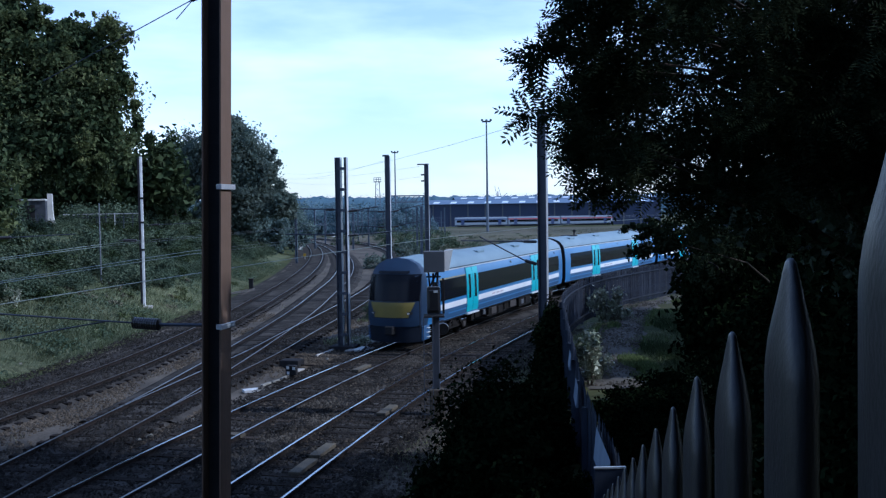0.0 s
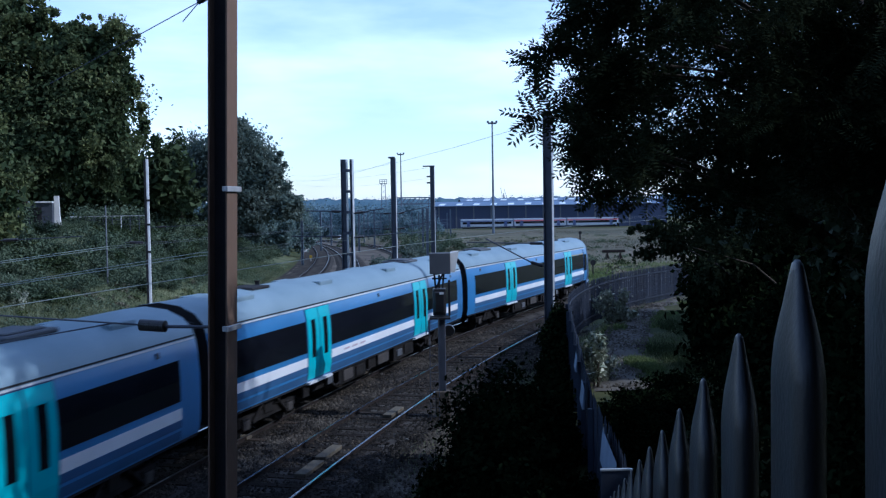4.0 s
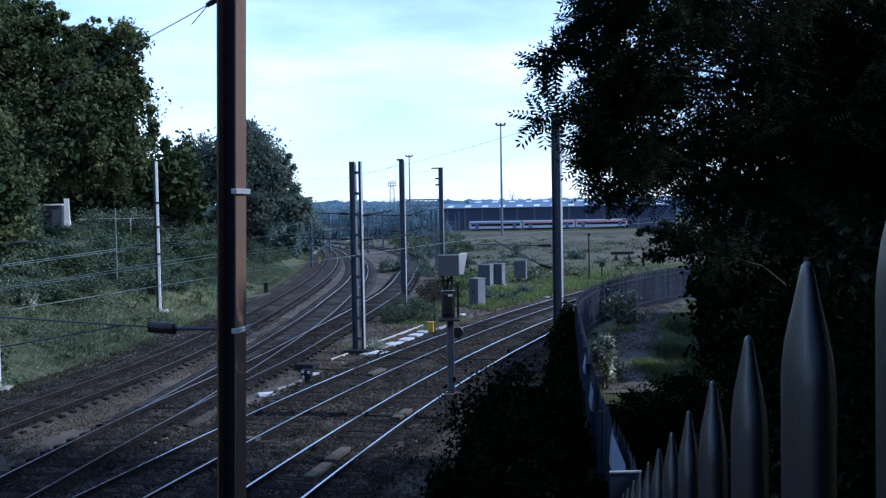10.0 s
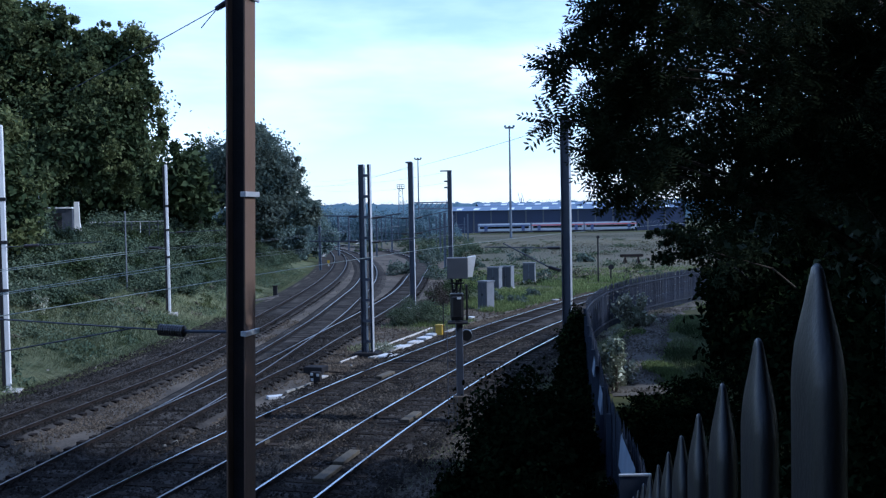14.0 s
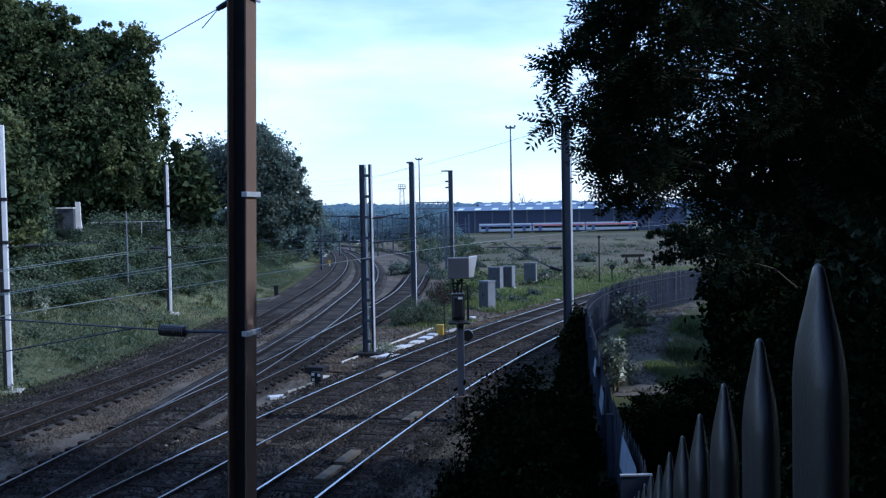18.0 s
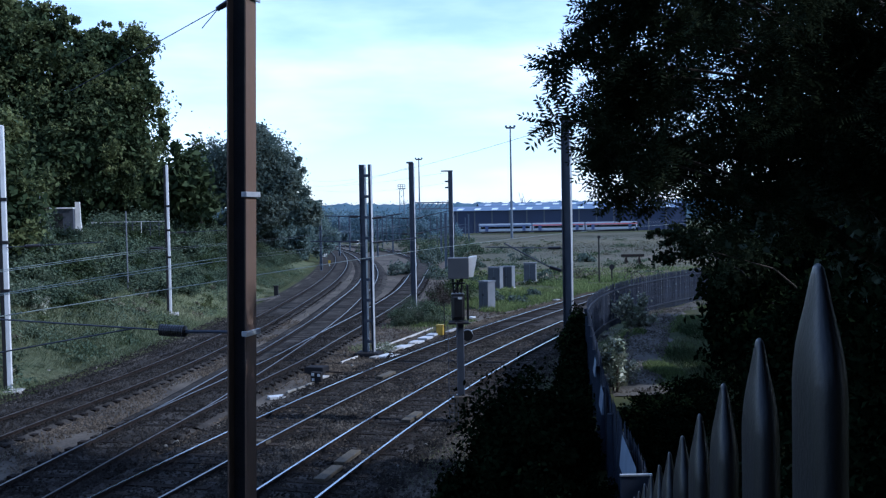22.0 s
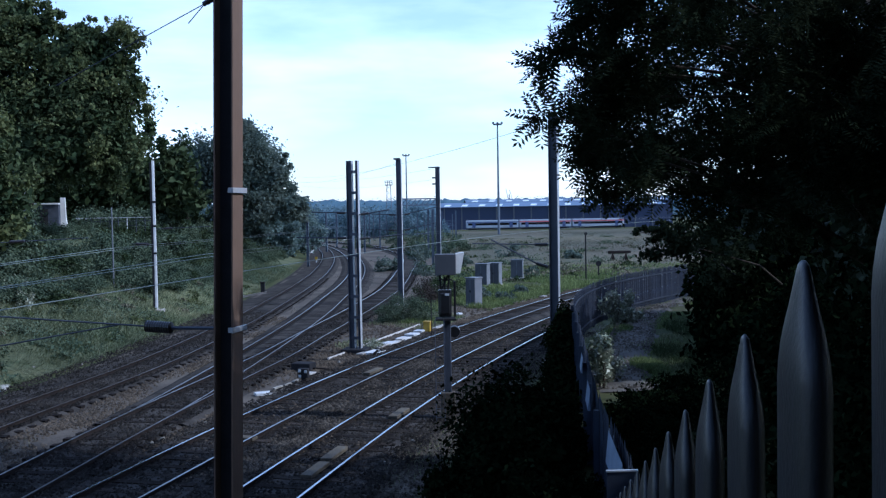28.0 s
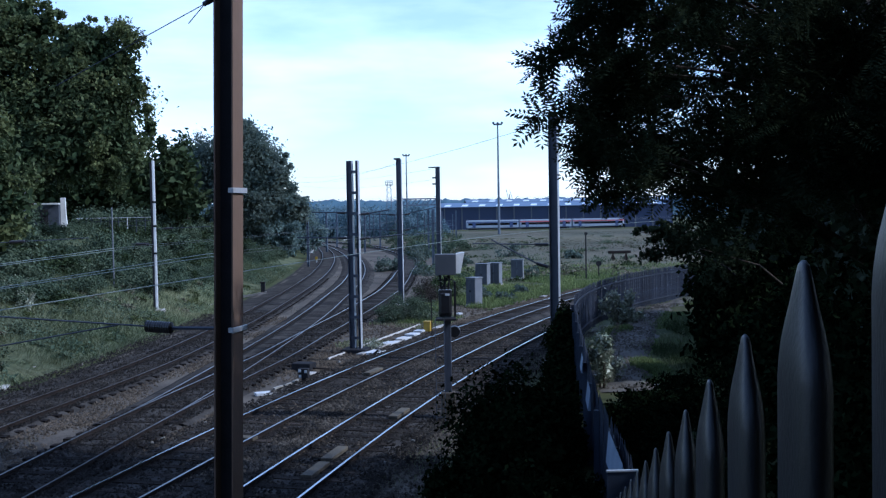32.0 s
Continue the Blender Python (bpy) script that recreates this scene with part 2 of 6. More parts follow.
# ---- mesh tools ----
def mesh(name, verts, faces, mats, idx=None, smooth=False):
    me = bpy.data.meshes.new(name)
    me.from_pydata([tuple(v) for v in verts], [], [tuple(f) for f in faces])
    for m in mats if isinstance(mats, (list, tuple)) else [mats]:
        me.materials.append(M[m])
    if idx is not None:
        me.polygons.foreach_set("material_index", list(idx))
    if smooth:
        me.polygons.foreach_set("use_smooth", [True] * len(me.polygons))
    me.update()
    return me


def part(name, me, parent, label="", m=None):
    ob = new(name, me)
    ob.parent = parent
    if m is not None:
        ob.matrix_basis = m
    return tagged(ob, label)


def thing(name, label, category, m=None, group="", kind="", data=None):
    ob = new(name, data)
    if data is None:
        ob.empty_display_size = 0.3
    if m is not None:
        ob.matrix_basis = m
    return tagged(ob, label, category, group, kind)


def box(name, x0, x1, y0, y1, z0, z1, mats, bev=0.0):
    bm = bmesh.new()
    bmesh.ops.create_cube(bm, size=1, matrix=Matrix.LocRotScale(((x0 + x1) / 2, (y0 + y1) / 2, (z0 + z1) / 2), None, (x1 - x0, y1 - y0, z1 - z0)))
    if bev:
        bmesh.ops.bevel(bm, geom=bm.edges[:], offset=bev, segments=2, affect="EDGES", profile=0.6)
    return done(name, bm, mats)


def done(name, bm, mats, smooth=False):
    me = bpy.data.meshes.new(name)
    if smooth:
        for f in bm.faces:
            f.smooth = True
    bm.to_mesh(me)
    bm.free()
    for m in mats if isinstance(mats, (list, tuple)) else [mats]:
        me.materials.append(M[m])
    return me


def boxes(name, rows, mats, bev=0.0):
    """Several boxes of one piece of metalwork in one mesh: rows of x0, x1, y0, y1, z0, z1."""
    bm = bmesh.new()
    for x0, x1, y0, y1, z0, z1 in rows:
        g = bmesh.ops.create_cube(bm, size=1, matrix=Matrix.LocRotScale(((x0 + x1) / 2, (y0 + y1) / 2, (z0 + z1) / 2), None, (x1 - x0, y1 - y0, z1 - z0)))
        if bev:
            bmesh.ops.bevel(bm, geom=list({e for v in g["verts"] for e in v.link_edges}), offset=bev, segments=1, affect="EDGES")
    return done(name, bm, mats)


def tube(name, pts, r, mats, n=6, r1=None):
    """A round bar along points, tapering from r to r1."""
    pts = [Vector(p) for p in pts]
    r1 = r if r1 is None else r1
    vs, fs = [], []
    for i, p in enumerate(pts):
        d = (pts[min(i + 1, len(pts) - 1)] - pts[max(i - 1, 0)]).normalized()
        u = d.orthogonal().normalized() if i == 0 else (u - d * u.dot(d)).normalized()
        w = d.cross(u)
        rr = r + (r1 - r) * i / (len(pts) - 1)
        for k in range(n):
            a = 2 * math.pi * k / n
            vs.append(p + (u * math.cos(a) + w * math.sin(a)) * rr)
        if i:
            for k in range(n):
                a0, a1 = (i - 1) * n + k, (i - 1) * n + (k + 1) % n
                fs.append((a0, a1, a1 + n, a0 + n))
    fs.append(tuple(range(n - 1, -1, -1)))
    fs.append(tuple(range(len(vs) - n, len(vs))))
    return mesh(name, vs, fs, mats, smooth=False)


def spline(ctrl, step=0.5):
    """A smooth plan curve through control points, sampled about every step metres."""
    c = np.array(ctrl, float)
    u = np.r_[0, np.cumsum(np.linalg.norm(np.diff(c, axis=0), axis=1))]
    d = np.diff(c, axis=0) / np.diff(u)[:, None]
    h = np.diff(u)[:, None]
    t = np.vstack([d[:1], (d[:-1] * h[1:] + d[1:] * h[:-1]) / (h[1:] + h[:-1]), d[-1:]])
    s = np.linspace(0, u[-1], max(2, int(u[-1] / step)))
    i = np.clip(np.searchsorted(u, s, side="right") - 1, 0, len(u) - 2)
    hh = (u[i + 1] - u[i])[:, None]
    q = (s - u[i])[:, None] / hh
    return c[i] * (2 * q**3 - 3 * q**2 + 1) + c[i + 1] * (3 * q**2 - 2 * q**3) + hh * (t[i] * (q**3 - 2 * q**2 + q) + t[i + 1] * (q**3 - q**2))


def offset(line, d):
    """The plan line moved d metres to its right."""
    t = np.gradient(line, axis=0)
    t /= np.linalg.norm(t, axis=1)[:, None]
    return line + np.c_[t[:, 1], -t[:, 0]] * d


def sweep(name, line, z, profile, mats, idx, closed=True):
    """A profile of (to the right, up) swept along a plan line at height z."""
    t = np.gradient(line, axis=0)
    t /= np.linalg.norm(t, axis=1)[:, None]
    nrm = np.c_[t[:, 1], -t[:, 0]]
    k = len(profile)
    zz = np.broadcast_to(z, (len(line),))
    vs = [(*(line[i] + nrm[i] * a), zz[i] + b) for i in range(len(line)) for a, b in profile]
    fs, ix = [], []
    for i in range(len(line) - 1):
        for j in range(k if closed else k - 1):
            a, b = i * k + j, i * k + (j + 1) % k
            fs.append((a, a + k, b + k, b))
            ix.append(idx[j])
    return mesh(name, vs, fs, mats, ix)


# ---- plan: track centrelines, from behind the eye into the distance ----
T1 = spline([(-82, -300), (-35.2, -100), (-18.8, -30), (-11.75, 0), (-9.41, 10), (-7.07, 20), (-4.45, 30), (-1.3, 40), (2.4, 50), (6.64, 60), (11.43, 70), (16.8, 80), (29, 100), (51, 130), (80, 162), (160, 240)])
T2 = offset(T1, 3.3)
T3B = spline([(-14.5, -20), (-11.9, 0), (-10.7, 10), (-9.4, 21), (-8.45, 29), (-7.35, 36), (-6.6, 40.5), (-5.85, 47), (-4.75, 56), (-3.9, 64), (-3.05, 74), (-2.72, 83), (-2.55, 95), (-2.3, 112), (-3.4, 132), (-7.5, 160), (-20, 210), (-36, 260)])
T3A = spline([(-8.62, 27.5), (-8.3, 30.5), (-7.8, 37), (-7.3, 45), (-6.95, 52), (-6.75, 58), (-6.65, 68), (-6.6, 82), (-7.2, 97), (-8.9, 117), (-13.2, 150), (-22.5, 200), (-40, 280)])
T4 = spline([(-20.5, -20), (-17.5, 0), (-15, 14), (-12.9, 28.4), (-11.37, 38.6), (-10.55, 52), (-10.3, 66), (-10.35, 83), (-10.93, 99), (-12, 115), (-13.9, 134.6), (-17.3, 161), (-22.1, 195), (-38, 275)])


def smooth01(a, b, v):
    q = np.clip((v - a) / (b - a), 0, 1)
    return q * q * (3 - 2 * q)


def xat(line, y):
    return np.interp(y, line[:, 1], line[:, 0])


def height(x, y):
    """Ground height: the cutting with its bank on one side, the slope up to the eye on the other, the yard that falls away."""
    x, y = np.asarray(x, float), np.asarray(y, float)
    toe = xat(T4, y) - 4.0
    left = np.clip((toe - x) * 0.37, 0, 4.8)
    left = left * (1 - 0.55 * smooth01(150, 300, y))
    r0 = xat(T2, np.minimum(y, 70)) + 3.0
    side = smooth01(0, 2.2, x - r0)
    right = np.clip(4.1 - 0.385 * (y - 0.6), 0.75, 4.35) * side * (1 - smooth01(58, 70, y))
    fall = -2.3 * smooth01(110, 380, y)
    far = 14 * smooth01(900, 1900, y) * (0.6 + 0.4 * np.sin(x * 0.004 + 1.0))
    return -0.32 + left + right + fall + far


def ground_at(x, y):
    return float(height(x, y))


def build_ground():
    ys = np.r_[np.arange(-300, -40, 20), np.arange(-40, 0, 4), np.arange(0, 20, 0.7), np.arange(20, 110, 1.2), np.arange(110, 400, 8), np.arange(400, 2600, 80), [3000, 4000]]
    xs = np.r_[[-2500, -1500, -800, -400, -200, -120], np.arange(-80, -34, 4), np.arange(-34, 26, 1.0), np.arange(26, 90, 6), [120, 200, 400, 800, 1500, 2500]]
    X, Y = np.meshgrid(xs, ys)
    Z = height(X, Y)
    rng = np.random.RandomState(4)
    Z = Z + rng.uniform(-0.06, 0.06, Z.shape) * (Z > -0.2)
    n = len(xs)
    vs = np.c_[X.ravel(), Y.ravel(), Z.ravel()]
    fs = [(r * n + c, r * n + c + 1, (r + 1) * n + c + 1, (r + 1) * n + c) for r in range(len(ys) - 1) for c in range(n - 1)]
    tagged(new("ground", mesh("ground", vs, fs, "grass", smooth=True)), "rough grass and weedy ground of the cutting and yard", "ground", kind="structure")
    # rough grassy skin of the bank
    ys = np.r_[np.arange(20, 130, 1.5)]
    vs, fs, cols = [], [], 14
    for y in ys:
        for k in range(cols + 1):
            x = float(xat(T4, y)) - 3.6 - 15.0 * k / cols + rng.uniform(-0.35, 0.35)
            vs.append((x, y, ground_at(x, y) + rng.uniform(0.0, 0.09)))
    for i in range(len(ys) - 1):
        for k in range(cols):
            a = i * (cols + 1) + k
            fs.append((a, a + cols + 1, a + cols + 2, a + 1))
    tagged(new("bank", mesh("bank", vs, fs, "bank", smooth=True)), "pale rough grass on the bank of the cutting", "bank", kind="structure")
    # bare stony bed of the whole railway corridor
    ys = np.r_[np.arange(-60, 120, 1.5), np.arange(120, 300, 6)]
    vs, fs, cols = [], [], 14
    for y in ys:
        a, b = xat(T4, y) - 2.6, min(xat(T2, y) + 2.9, xat(T3B, y) + 4.2 + max(0.0, 64 - y) * 0.8)
        for k in range(cols + 1):
            x = a + (b - a) * k / cols
            vs.append((x, y, -0.26 + rng.uniform(-0.03, 0.03) + (-2.3 * float(smooth01(110, 380, y)))))
    for i in range(len(ys) - 1):
        for k in range(cols):
            a = i * (cols + 1) + k
            fs.append((a, a + 1, a + cols + 2, a + cols + 1))
    tagged(new("trackbed", mesh("trackbed", vs, fs, "bed", smooth=True)), "brown stony trackbed between the railway lines", "trackbed", kind="structure")


build_ground()

RAIL = [(-0.029, 0.0), (0.029, 0.0), (0.036, -0.012), (0.036, -0.035), (0.01, -0.05), (0.01, -0.125), (0.07, -0.15), (-0.07, -0.15), (-0.01, -0.125), (-0.01, -0.05), (-0.036, -0.035), (-0.036, -0.012)]


def clip_line(line, y0, y1, step=2):
    q = line[(line[:, 1] >= y0) & (line[:, 1] <= y1)]
    return np.vstack([q[:-1:step], q[-1:]])


def fall_at(y):
    return -2.3 * smooth01(110, 380, y)


def build_track(label, line, y0, y1, tops, sleepers, z=0.0, sl=None, wd=1.4, lw=0.0):
    t = thing("railway_track", label, "railway track", group="railway tracks", kind="structure")
    c = clip_line(line, y0, y1)
    zz = fall_at(c[:, 1]) + z
    part("ballast", sweep("ballast", c, zz, [(-wd - 0.4 - lw, -0.27), (-wd, -0.128), (wd, -0.128), (wd + 0.4, -0.27)], "ballast", [0, 0, 0], closed=False), t, "dark grey-brown crushed stone ballast")
    for d, top in zip((-0.7525, 0.7525), tops):
        r = offset(c, d)
        part("rail", sweep("rail", r, zz, RAIL, [top, "railrust"], [0] + [1] * 11), t, "worn steel rail with rusty web")
    # dark strip beside each rail: its shadow painted in, with oily dirt
    for d in (-0.7525, 0.7525):
        part("rail_grime", sweep("rail_grime", offset(c, d), zz, [(-0.24, -0.13), (-0.17, -0.119), (0.17, -0.119), (0.24, -0.13)], "grime", [0, 0, 0], closed=False), t, "dark strip along the rail for its shadow and oily dirt")
    q = line[(line[:, 1] >= sleepers[0]) & (line[:, 1] <= sleepers[1])]
    u = np.r_[0, np.cumsum(np.linalg.norm(np.diff(q, axis=0), axis=1))]
    for s in np.arange(0.3, u[-1], 0.7):
        x, y = np.interp(s, u, q[:, 0]), np.interp(s, u, q[:, 1])
        x2, y2 = np.interp(s + 0.3, u, q[:, 0]), np.interp(s + 0.3, u, q[:, 1])
        part("sleeper", sl or SLEEPER, t, "", pose(x, y, -0.166 + z * 2.0 + random.uniform(-0.016, 0.014) + float(fall_at(y)), 0, 0, math.degrees(math.atan2(y2 - y, x2 - x)) - 90 + random.uniform(-1, 1)))
    return t


SLEEPER = box("sleeper", -1.27, 1.27, -0.125, 0.125, -0.13, 0.055, "sleeper", 0.012)
OILED = box("sleeper", -1.27, 1.27, -0.125, 0.125, -0.13, 0.052, "oiled", 0.012)
build_track("curving railway line with bright worn rails", T1, -120, 200, ("railtop", "railtop_worn"), (18, 78))
build_track("railway line with bright worn rails beside the fence", T2, -120, 160, ("railtop", "railtop"), (17, 66))
build_track("diverging railway line with dull rails", T3B, -20, 250, ("railtop_worn", "railtop_rusty"), (17, 95), -0.006, OILED, 1.05)
build_track("junction branch with dull rails curving away", T3A, 28, 275, ("railtop_worn", "railtop_dull"), (44, 100), -0.012, OILED, 1.3)
build_track("rusty outer railway line at the foot of the bank", T4, -20, 270, ("railtop_rusty", "railtop_rusty"), (25, 90), -0.02, OILED, 1.05, 1.5)


# ---- train ----
SIDE = [(1.28, 0.92), (1.335, 1.2), (1.345, 1.6), (1.345, 2.3), (1.31, 2.75), (1.255, 3.06), (1.16, 3.3), (0.95, 3.52), (0.55, 3.70), (0.0, 3.77)]


def side_x(z):
    zs, xs = [p[1] for p in SIDE], [p[0] for p in SIDE]
    return float(np.interp(z, zs, xs))


HALF = 11.58
NOSE = HALF + 0.42


def nose_y(x, z):
    """Front surface of a cab: upright below, raked screen above, rounded towards the corners."""
    rake = 0.10 * max(0.0, (1.2 - z)) + 0.24 * max(0.0, z - 1.85) + 0.55 * max(0.0, z - 2.95) ** 1.5
    return NOSE + 0.6 - rake - 0.60 * (abs(x) / 1.3) ** 2.5


def panel(name, side, y0, y1, z0, z1, mats, out=0.006, n=5, thick=0.02):
    """A strip of the bodyside that follows its curve, standing proud by out."""
    vs, fs = [], []
    zs = np.linspace(z0, z1, n)
    for y in (y0, y1):
        for z in zs:
            vs.append((side * (side_x(z) + out), y, z))
    for y in (y0, y1):
        for z in zs:
            vs.append((side * (side_x(z) - thick), y, z))
    for i in range(n - 1):
        fs += [(i, i + 1, n + i + 1, n + i), (2 * n + i, 3 * n + i, 3 * n + i + 1, 2 * n + i + 1)]
        fs += [(i, 2 * n + i, 2 * n + i + 1, i + 1), (n + i, n + i + 1, 3 * n + i + 1, 3 * n + i)]
    fs += [(0, n, 3 * n, 2 * n), (n - 1, 3 * n - 1, 4 * n - 1, 2 * n - 1)]
    if side < 0:
        fs = [f[::-1] for f in fs]
    return mesh(name, vs, fs, mats)


def nose_patch(name, x0, x1, z0, z1, mats, out=0.012, nx=8, nz=6, narrow=0.0):
    vs, fs = [], []
    for k in range(nz + 1):
        z = z0 + (z1 - z0) * k / nz
        s = 1 - narrow * (1 - k / nz)
        for i in range(nx + 1):
            x = (x0 + (x1 - x0) * i / nx) * s
            vs.append((x, nose_y(x, z) + out, z))
    for k in range(nz):
        for i in range(nx):
            a = k * (nx + 1) + i
            fs.append((a + 1, a, a + nx + 1, a + nx + 2))
    return mesh(name, vs, fs, mats, smooth=True)


def car_shell(cab):
    """The bodyshell: side profile lofted along the car, closed by a flat end or a shaped cab."""
    ring = [(x, z) for x, z in SIDE] + [(-x, z) for x, z in SIDE[-2::-1]]
    vs, fs, ix = [], [], []
    stations = [-HALF + 0.2, -HALF + 0.28, HALF - 2.4] + ([NOSE - 1.2, NOSE - 0.55] if cab else [HALF - 0.28, HALF - 0.2])
    k = len(ring)
    for si, y in enumerate(stations):
        tight = 0.985 if si == 0 or (not cab and si == len(stations) - 1) else 1.0
        for x, z in ring:
            if cab and si >= 3:
                w = 1 - 0.03 * (si - 2)
                yy = min(y, nose_y(x * w, z))
                vs.append((x * w, yy, z))
            else:
                vs.append((x * tight, y, z))
    if cab:
        for w in (0.90, 0.80, 0.6, 0.3):
            for x, z in ring:
                zc = 1.9 + (z - 1.9) * w if w < 0.9 else z
                vs.append((x * w, nose_y(x * w, zc), zc))
    rows = len(vs) // k
    for r in range(rows - 1):
        for j in range(k - 1):
            a = r * k + j
            fs.append((a, a + 1, a + k + 1, a + k))
            zm = (ring[j][1] + ring[j + 1][1]) / 2
            ix.append(1 if zm > 3.06 and r < 4 else 0)
        # nose rows take the blue that is darkened for the unlit front
        if cab and r >= 4:
            ix[-(k - 1):] = [3] * (k - 1)
        a = r * k
        fs.append((a + k - 1, a, a + k, a + 2 * k - 1))
        ix.append(2)
    fs.append(tuple(range(k)))
    ix.append(2)
    fs.append(tuple(range((rows - 1) * k, rows * k))[::-1])
    ix.append(3 if cab else 2)
    me = mesh("body", vs, [f[::-1] for f in fs], ["blue", "roof", "dark", "cabblue"], ix, smooth=True)
    me.set_sharp_from_angle(angle=radians(32))
    return me


def bogie(parent, y):
    b = part("bogie", boxes("bogie", [(-1.1, -0.95, y - 1.7, y + 1.7, 0.38, 0.62), (0.95, 1.1, y - 1.7, y + 1.7, 0.38, 0.62), (-1.0, 1.0, y - 0.2, y + 0.2, 0.4, 0.7), (-1.14, -0.98, y - 0.25, y + 0.25, 0.5, 0.95), (0.98, 1.14, y - 0.25, y + 0.25, 0.5, 0.95)] + [(sx - 0.13, sx + 0.13, y + d - 0.22, y + d + 0.22, 0.28, 0.6) for sx in (-1.02, 1.02) for d in (-1.3, 1.3)], "under", 0.02), parent, "dusty brown bogie frame")
    for d in (-1.3, 1.3):
        for sx in (-1, 1):
            bm = bmesh.new()
            bmesh.ops.create_cone(bm, cap_ends=True, segments=20, radius1=0.43, radius2=0.40, depth=0.13, matrix=Matrix.Translation((sx * 0.77, y + d, 0.42)) @ Matrix.Rotation(math.pi / 2 * sx, 4, "Y"))
            part("wheel", done("wheel", bm, "under"), b, "steel wheel")
            part("axle_box", box("axle_box", sx * 1.1 - 0.07, sx * 1.1 + 0.07, y + d - 0.16, y + d + 0.16, 0.3, 0.55, "dustcase", 0.04), b, "pale dusty axle box")
            part("damper", tube("damper", [(sx * 1.16, y + d * 0.75, 0.42), (sx * 1.16, y + d * 0.3, 0.85)], 0.05, "under", 8), b)


def build_car(cab, label):
    c = thing("railcar", label, "train", group="cars of the train")
    part("body", car_shell(cab), c, "mid-blue bodyshell with pale grey roof")
    part("solebar", boxes("solebar", [(-1.27, 1.27, -HALF + 0.3, HALF - (1.1 if cab else 0.3), 0.86, 0.95)], "dark"), c)
    plan_doors = [(-5.85, -4.15), (5.55, 7.15)] if cab else [(-5.85, -4.15), (4.15, 5.85)]
    ends = (-HALF + 1.15, HALF - (1.38 if cab else 1.15))
    for side in (-1, 1):
        shift = -0.32 if cab and side < 0 else 0.0
        doors = [plan_doors[0], (plan_doors[1][0] + shift, plan_doors[1][1] + shift)]
        cuts = [ends[0]] + [v for d in doors for v in (d[0] - 0.02, d[1] + 0.02)] + [ends[1]]
        for a, b in zip(cuts[::2], cuts[1::2]):
            part("window_band", panel("window_band", side, a + 0.03, b - 0.03, 1.80, 2.70, "trainglass", 0.008), c, "black tinted window band")
            part("stripe", panel("stripe", side, a, b, 1.40, 1.65, "trainwhite", 0.006, 3), c, "white stripe along the bodyside")
        part("lower_band", panel("lower_band", side, ends[0], ends[1], 0.96, 1.39, "bluelow", 0.003, 4), c, "darker blue lower bodyside")
        part("gutter", panel("gutter", side, -HALF + 0.3, HALF - (1.0 if cab else 0.3), 3.07, 3.10, "lightgrey", 0.02, 2), c)
        part("drip_line", panel("drip_line", side, -HALF + 0.3, HALF - (1.0 if cab else 0.3), 3.12, 3.15, "dark", 0.012, 2), c)
        for a, b in doors:
            part("door_surround", panel("door_surround", side, a - 0.045, b + 0.045, 0.97, 3.06, "navy", 0.012, 8), c, "dark door surround")
            for p, q in ((a, (a + b) / 2 - 0.025), ((a + b) / 2 + 0.025, b)):
                d = part("door", panel("door", side, p, q, 0.99, 3.04, "teal", 0.022, 8), c, "turquoise sliding door leaf")
                mid = (p + q) / 2
                part("door_window", panel("door_window", side, mid - 0.14, mid + 0.14, 1.62, 2.72, "trainglass", 0.03, 5), d)
            part("step", box("step", side * 1.3 - 0.09, side * 1.3 + 0.09, a, b, 0.86, 0.93, "lightgrey", 0.01), c, "pale door step")
        for y in (-9.6, -0.4):
            part("marker", panel("marker", side, y, y + 0.14, 2.86, 2.98, "black", 0.02, 2), c)
        for y0 in (1.2, 1.9, 2.6):
            part("lettering_bar", panel("lettering_bar", side, y0, y0 + 0.5, 1.49, 1.55, "letter", 0.010, 2), c)
        if cab:
            part("class_line", panel("class_line", side, doors[1][1] + 0.1, ends[1], 2.715, 2.755, "yellow", 0.008, 2), c)
            part("cab_window", panel("cab_window", side, NOSE - 1.48, NOSE - 1.0, 1.62, 2.68, "trainglass", 0.012), c, "cab side window")
            part("cab_door_edge", panel("cab_door_edge", side, NOSE - 1.66, NOSE - 1.63, 1.0, 3.0, "navy", 0.006), c)
    # roof hatches and exhausts
    for y in (-9.0, -3.0, 3.2, 8.6 if not cab else 8.0):
        for x in (-0.62, 0.62):
            part("roof_hatch", box("roof_hatch", x - 0.22, x + 0.22, y - 0.5, y + 0.5, 3.52, 3.70, "roof", 0.04), c)
    part("roof_vent", boxes("roof_vent", [(-0.5, 0.5, -7.3, -5.7, 3.70, 3.80), (-0.36, 0.36, -7.1, -5.9, 3.79, 3.84)], "grey", 0.03), c, "grey roof cooling unit")
    part("exhaust", boxes("exhaust", [(-0.42, 0.42, 6.3, 7.4, 3.70, 3.80)], "dark", 0.03), c)
    for y in (-8.0, 8.0):
        bogie(c, y)
    for x0, x1, y0, y1, z0 in ((-1.2, 1.2, -4.4, -2.1, 0.33), (-1.15, 1.15, -1.7, 0.4, 0.42), (-1.2, 1.2, 0.8, 3.2, 0.36), (-1.1, 1.1, 3.6, 5.0, 0.5)):
        part("underfloor_box", box("underfloor_box", x0, x1, y0, y1, z0, 0.87, "under", 0.03), c, "grimy underfloor equipment case")
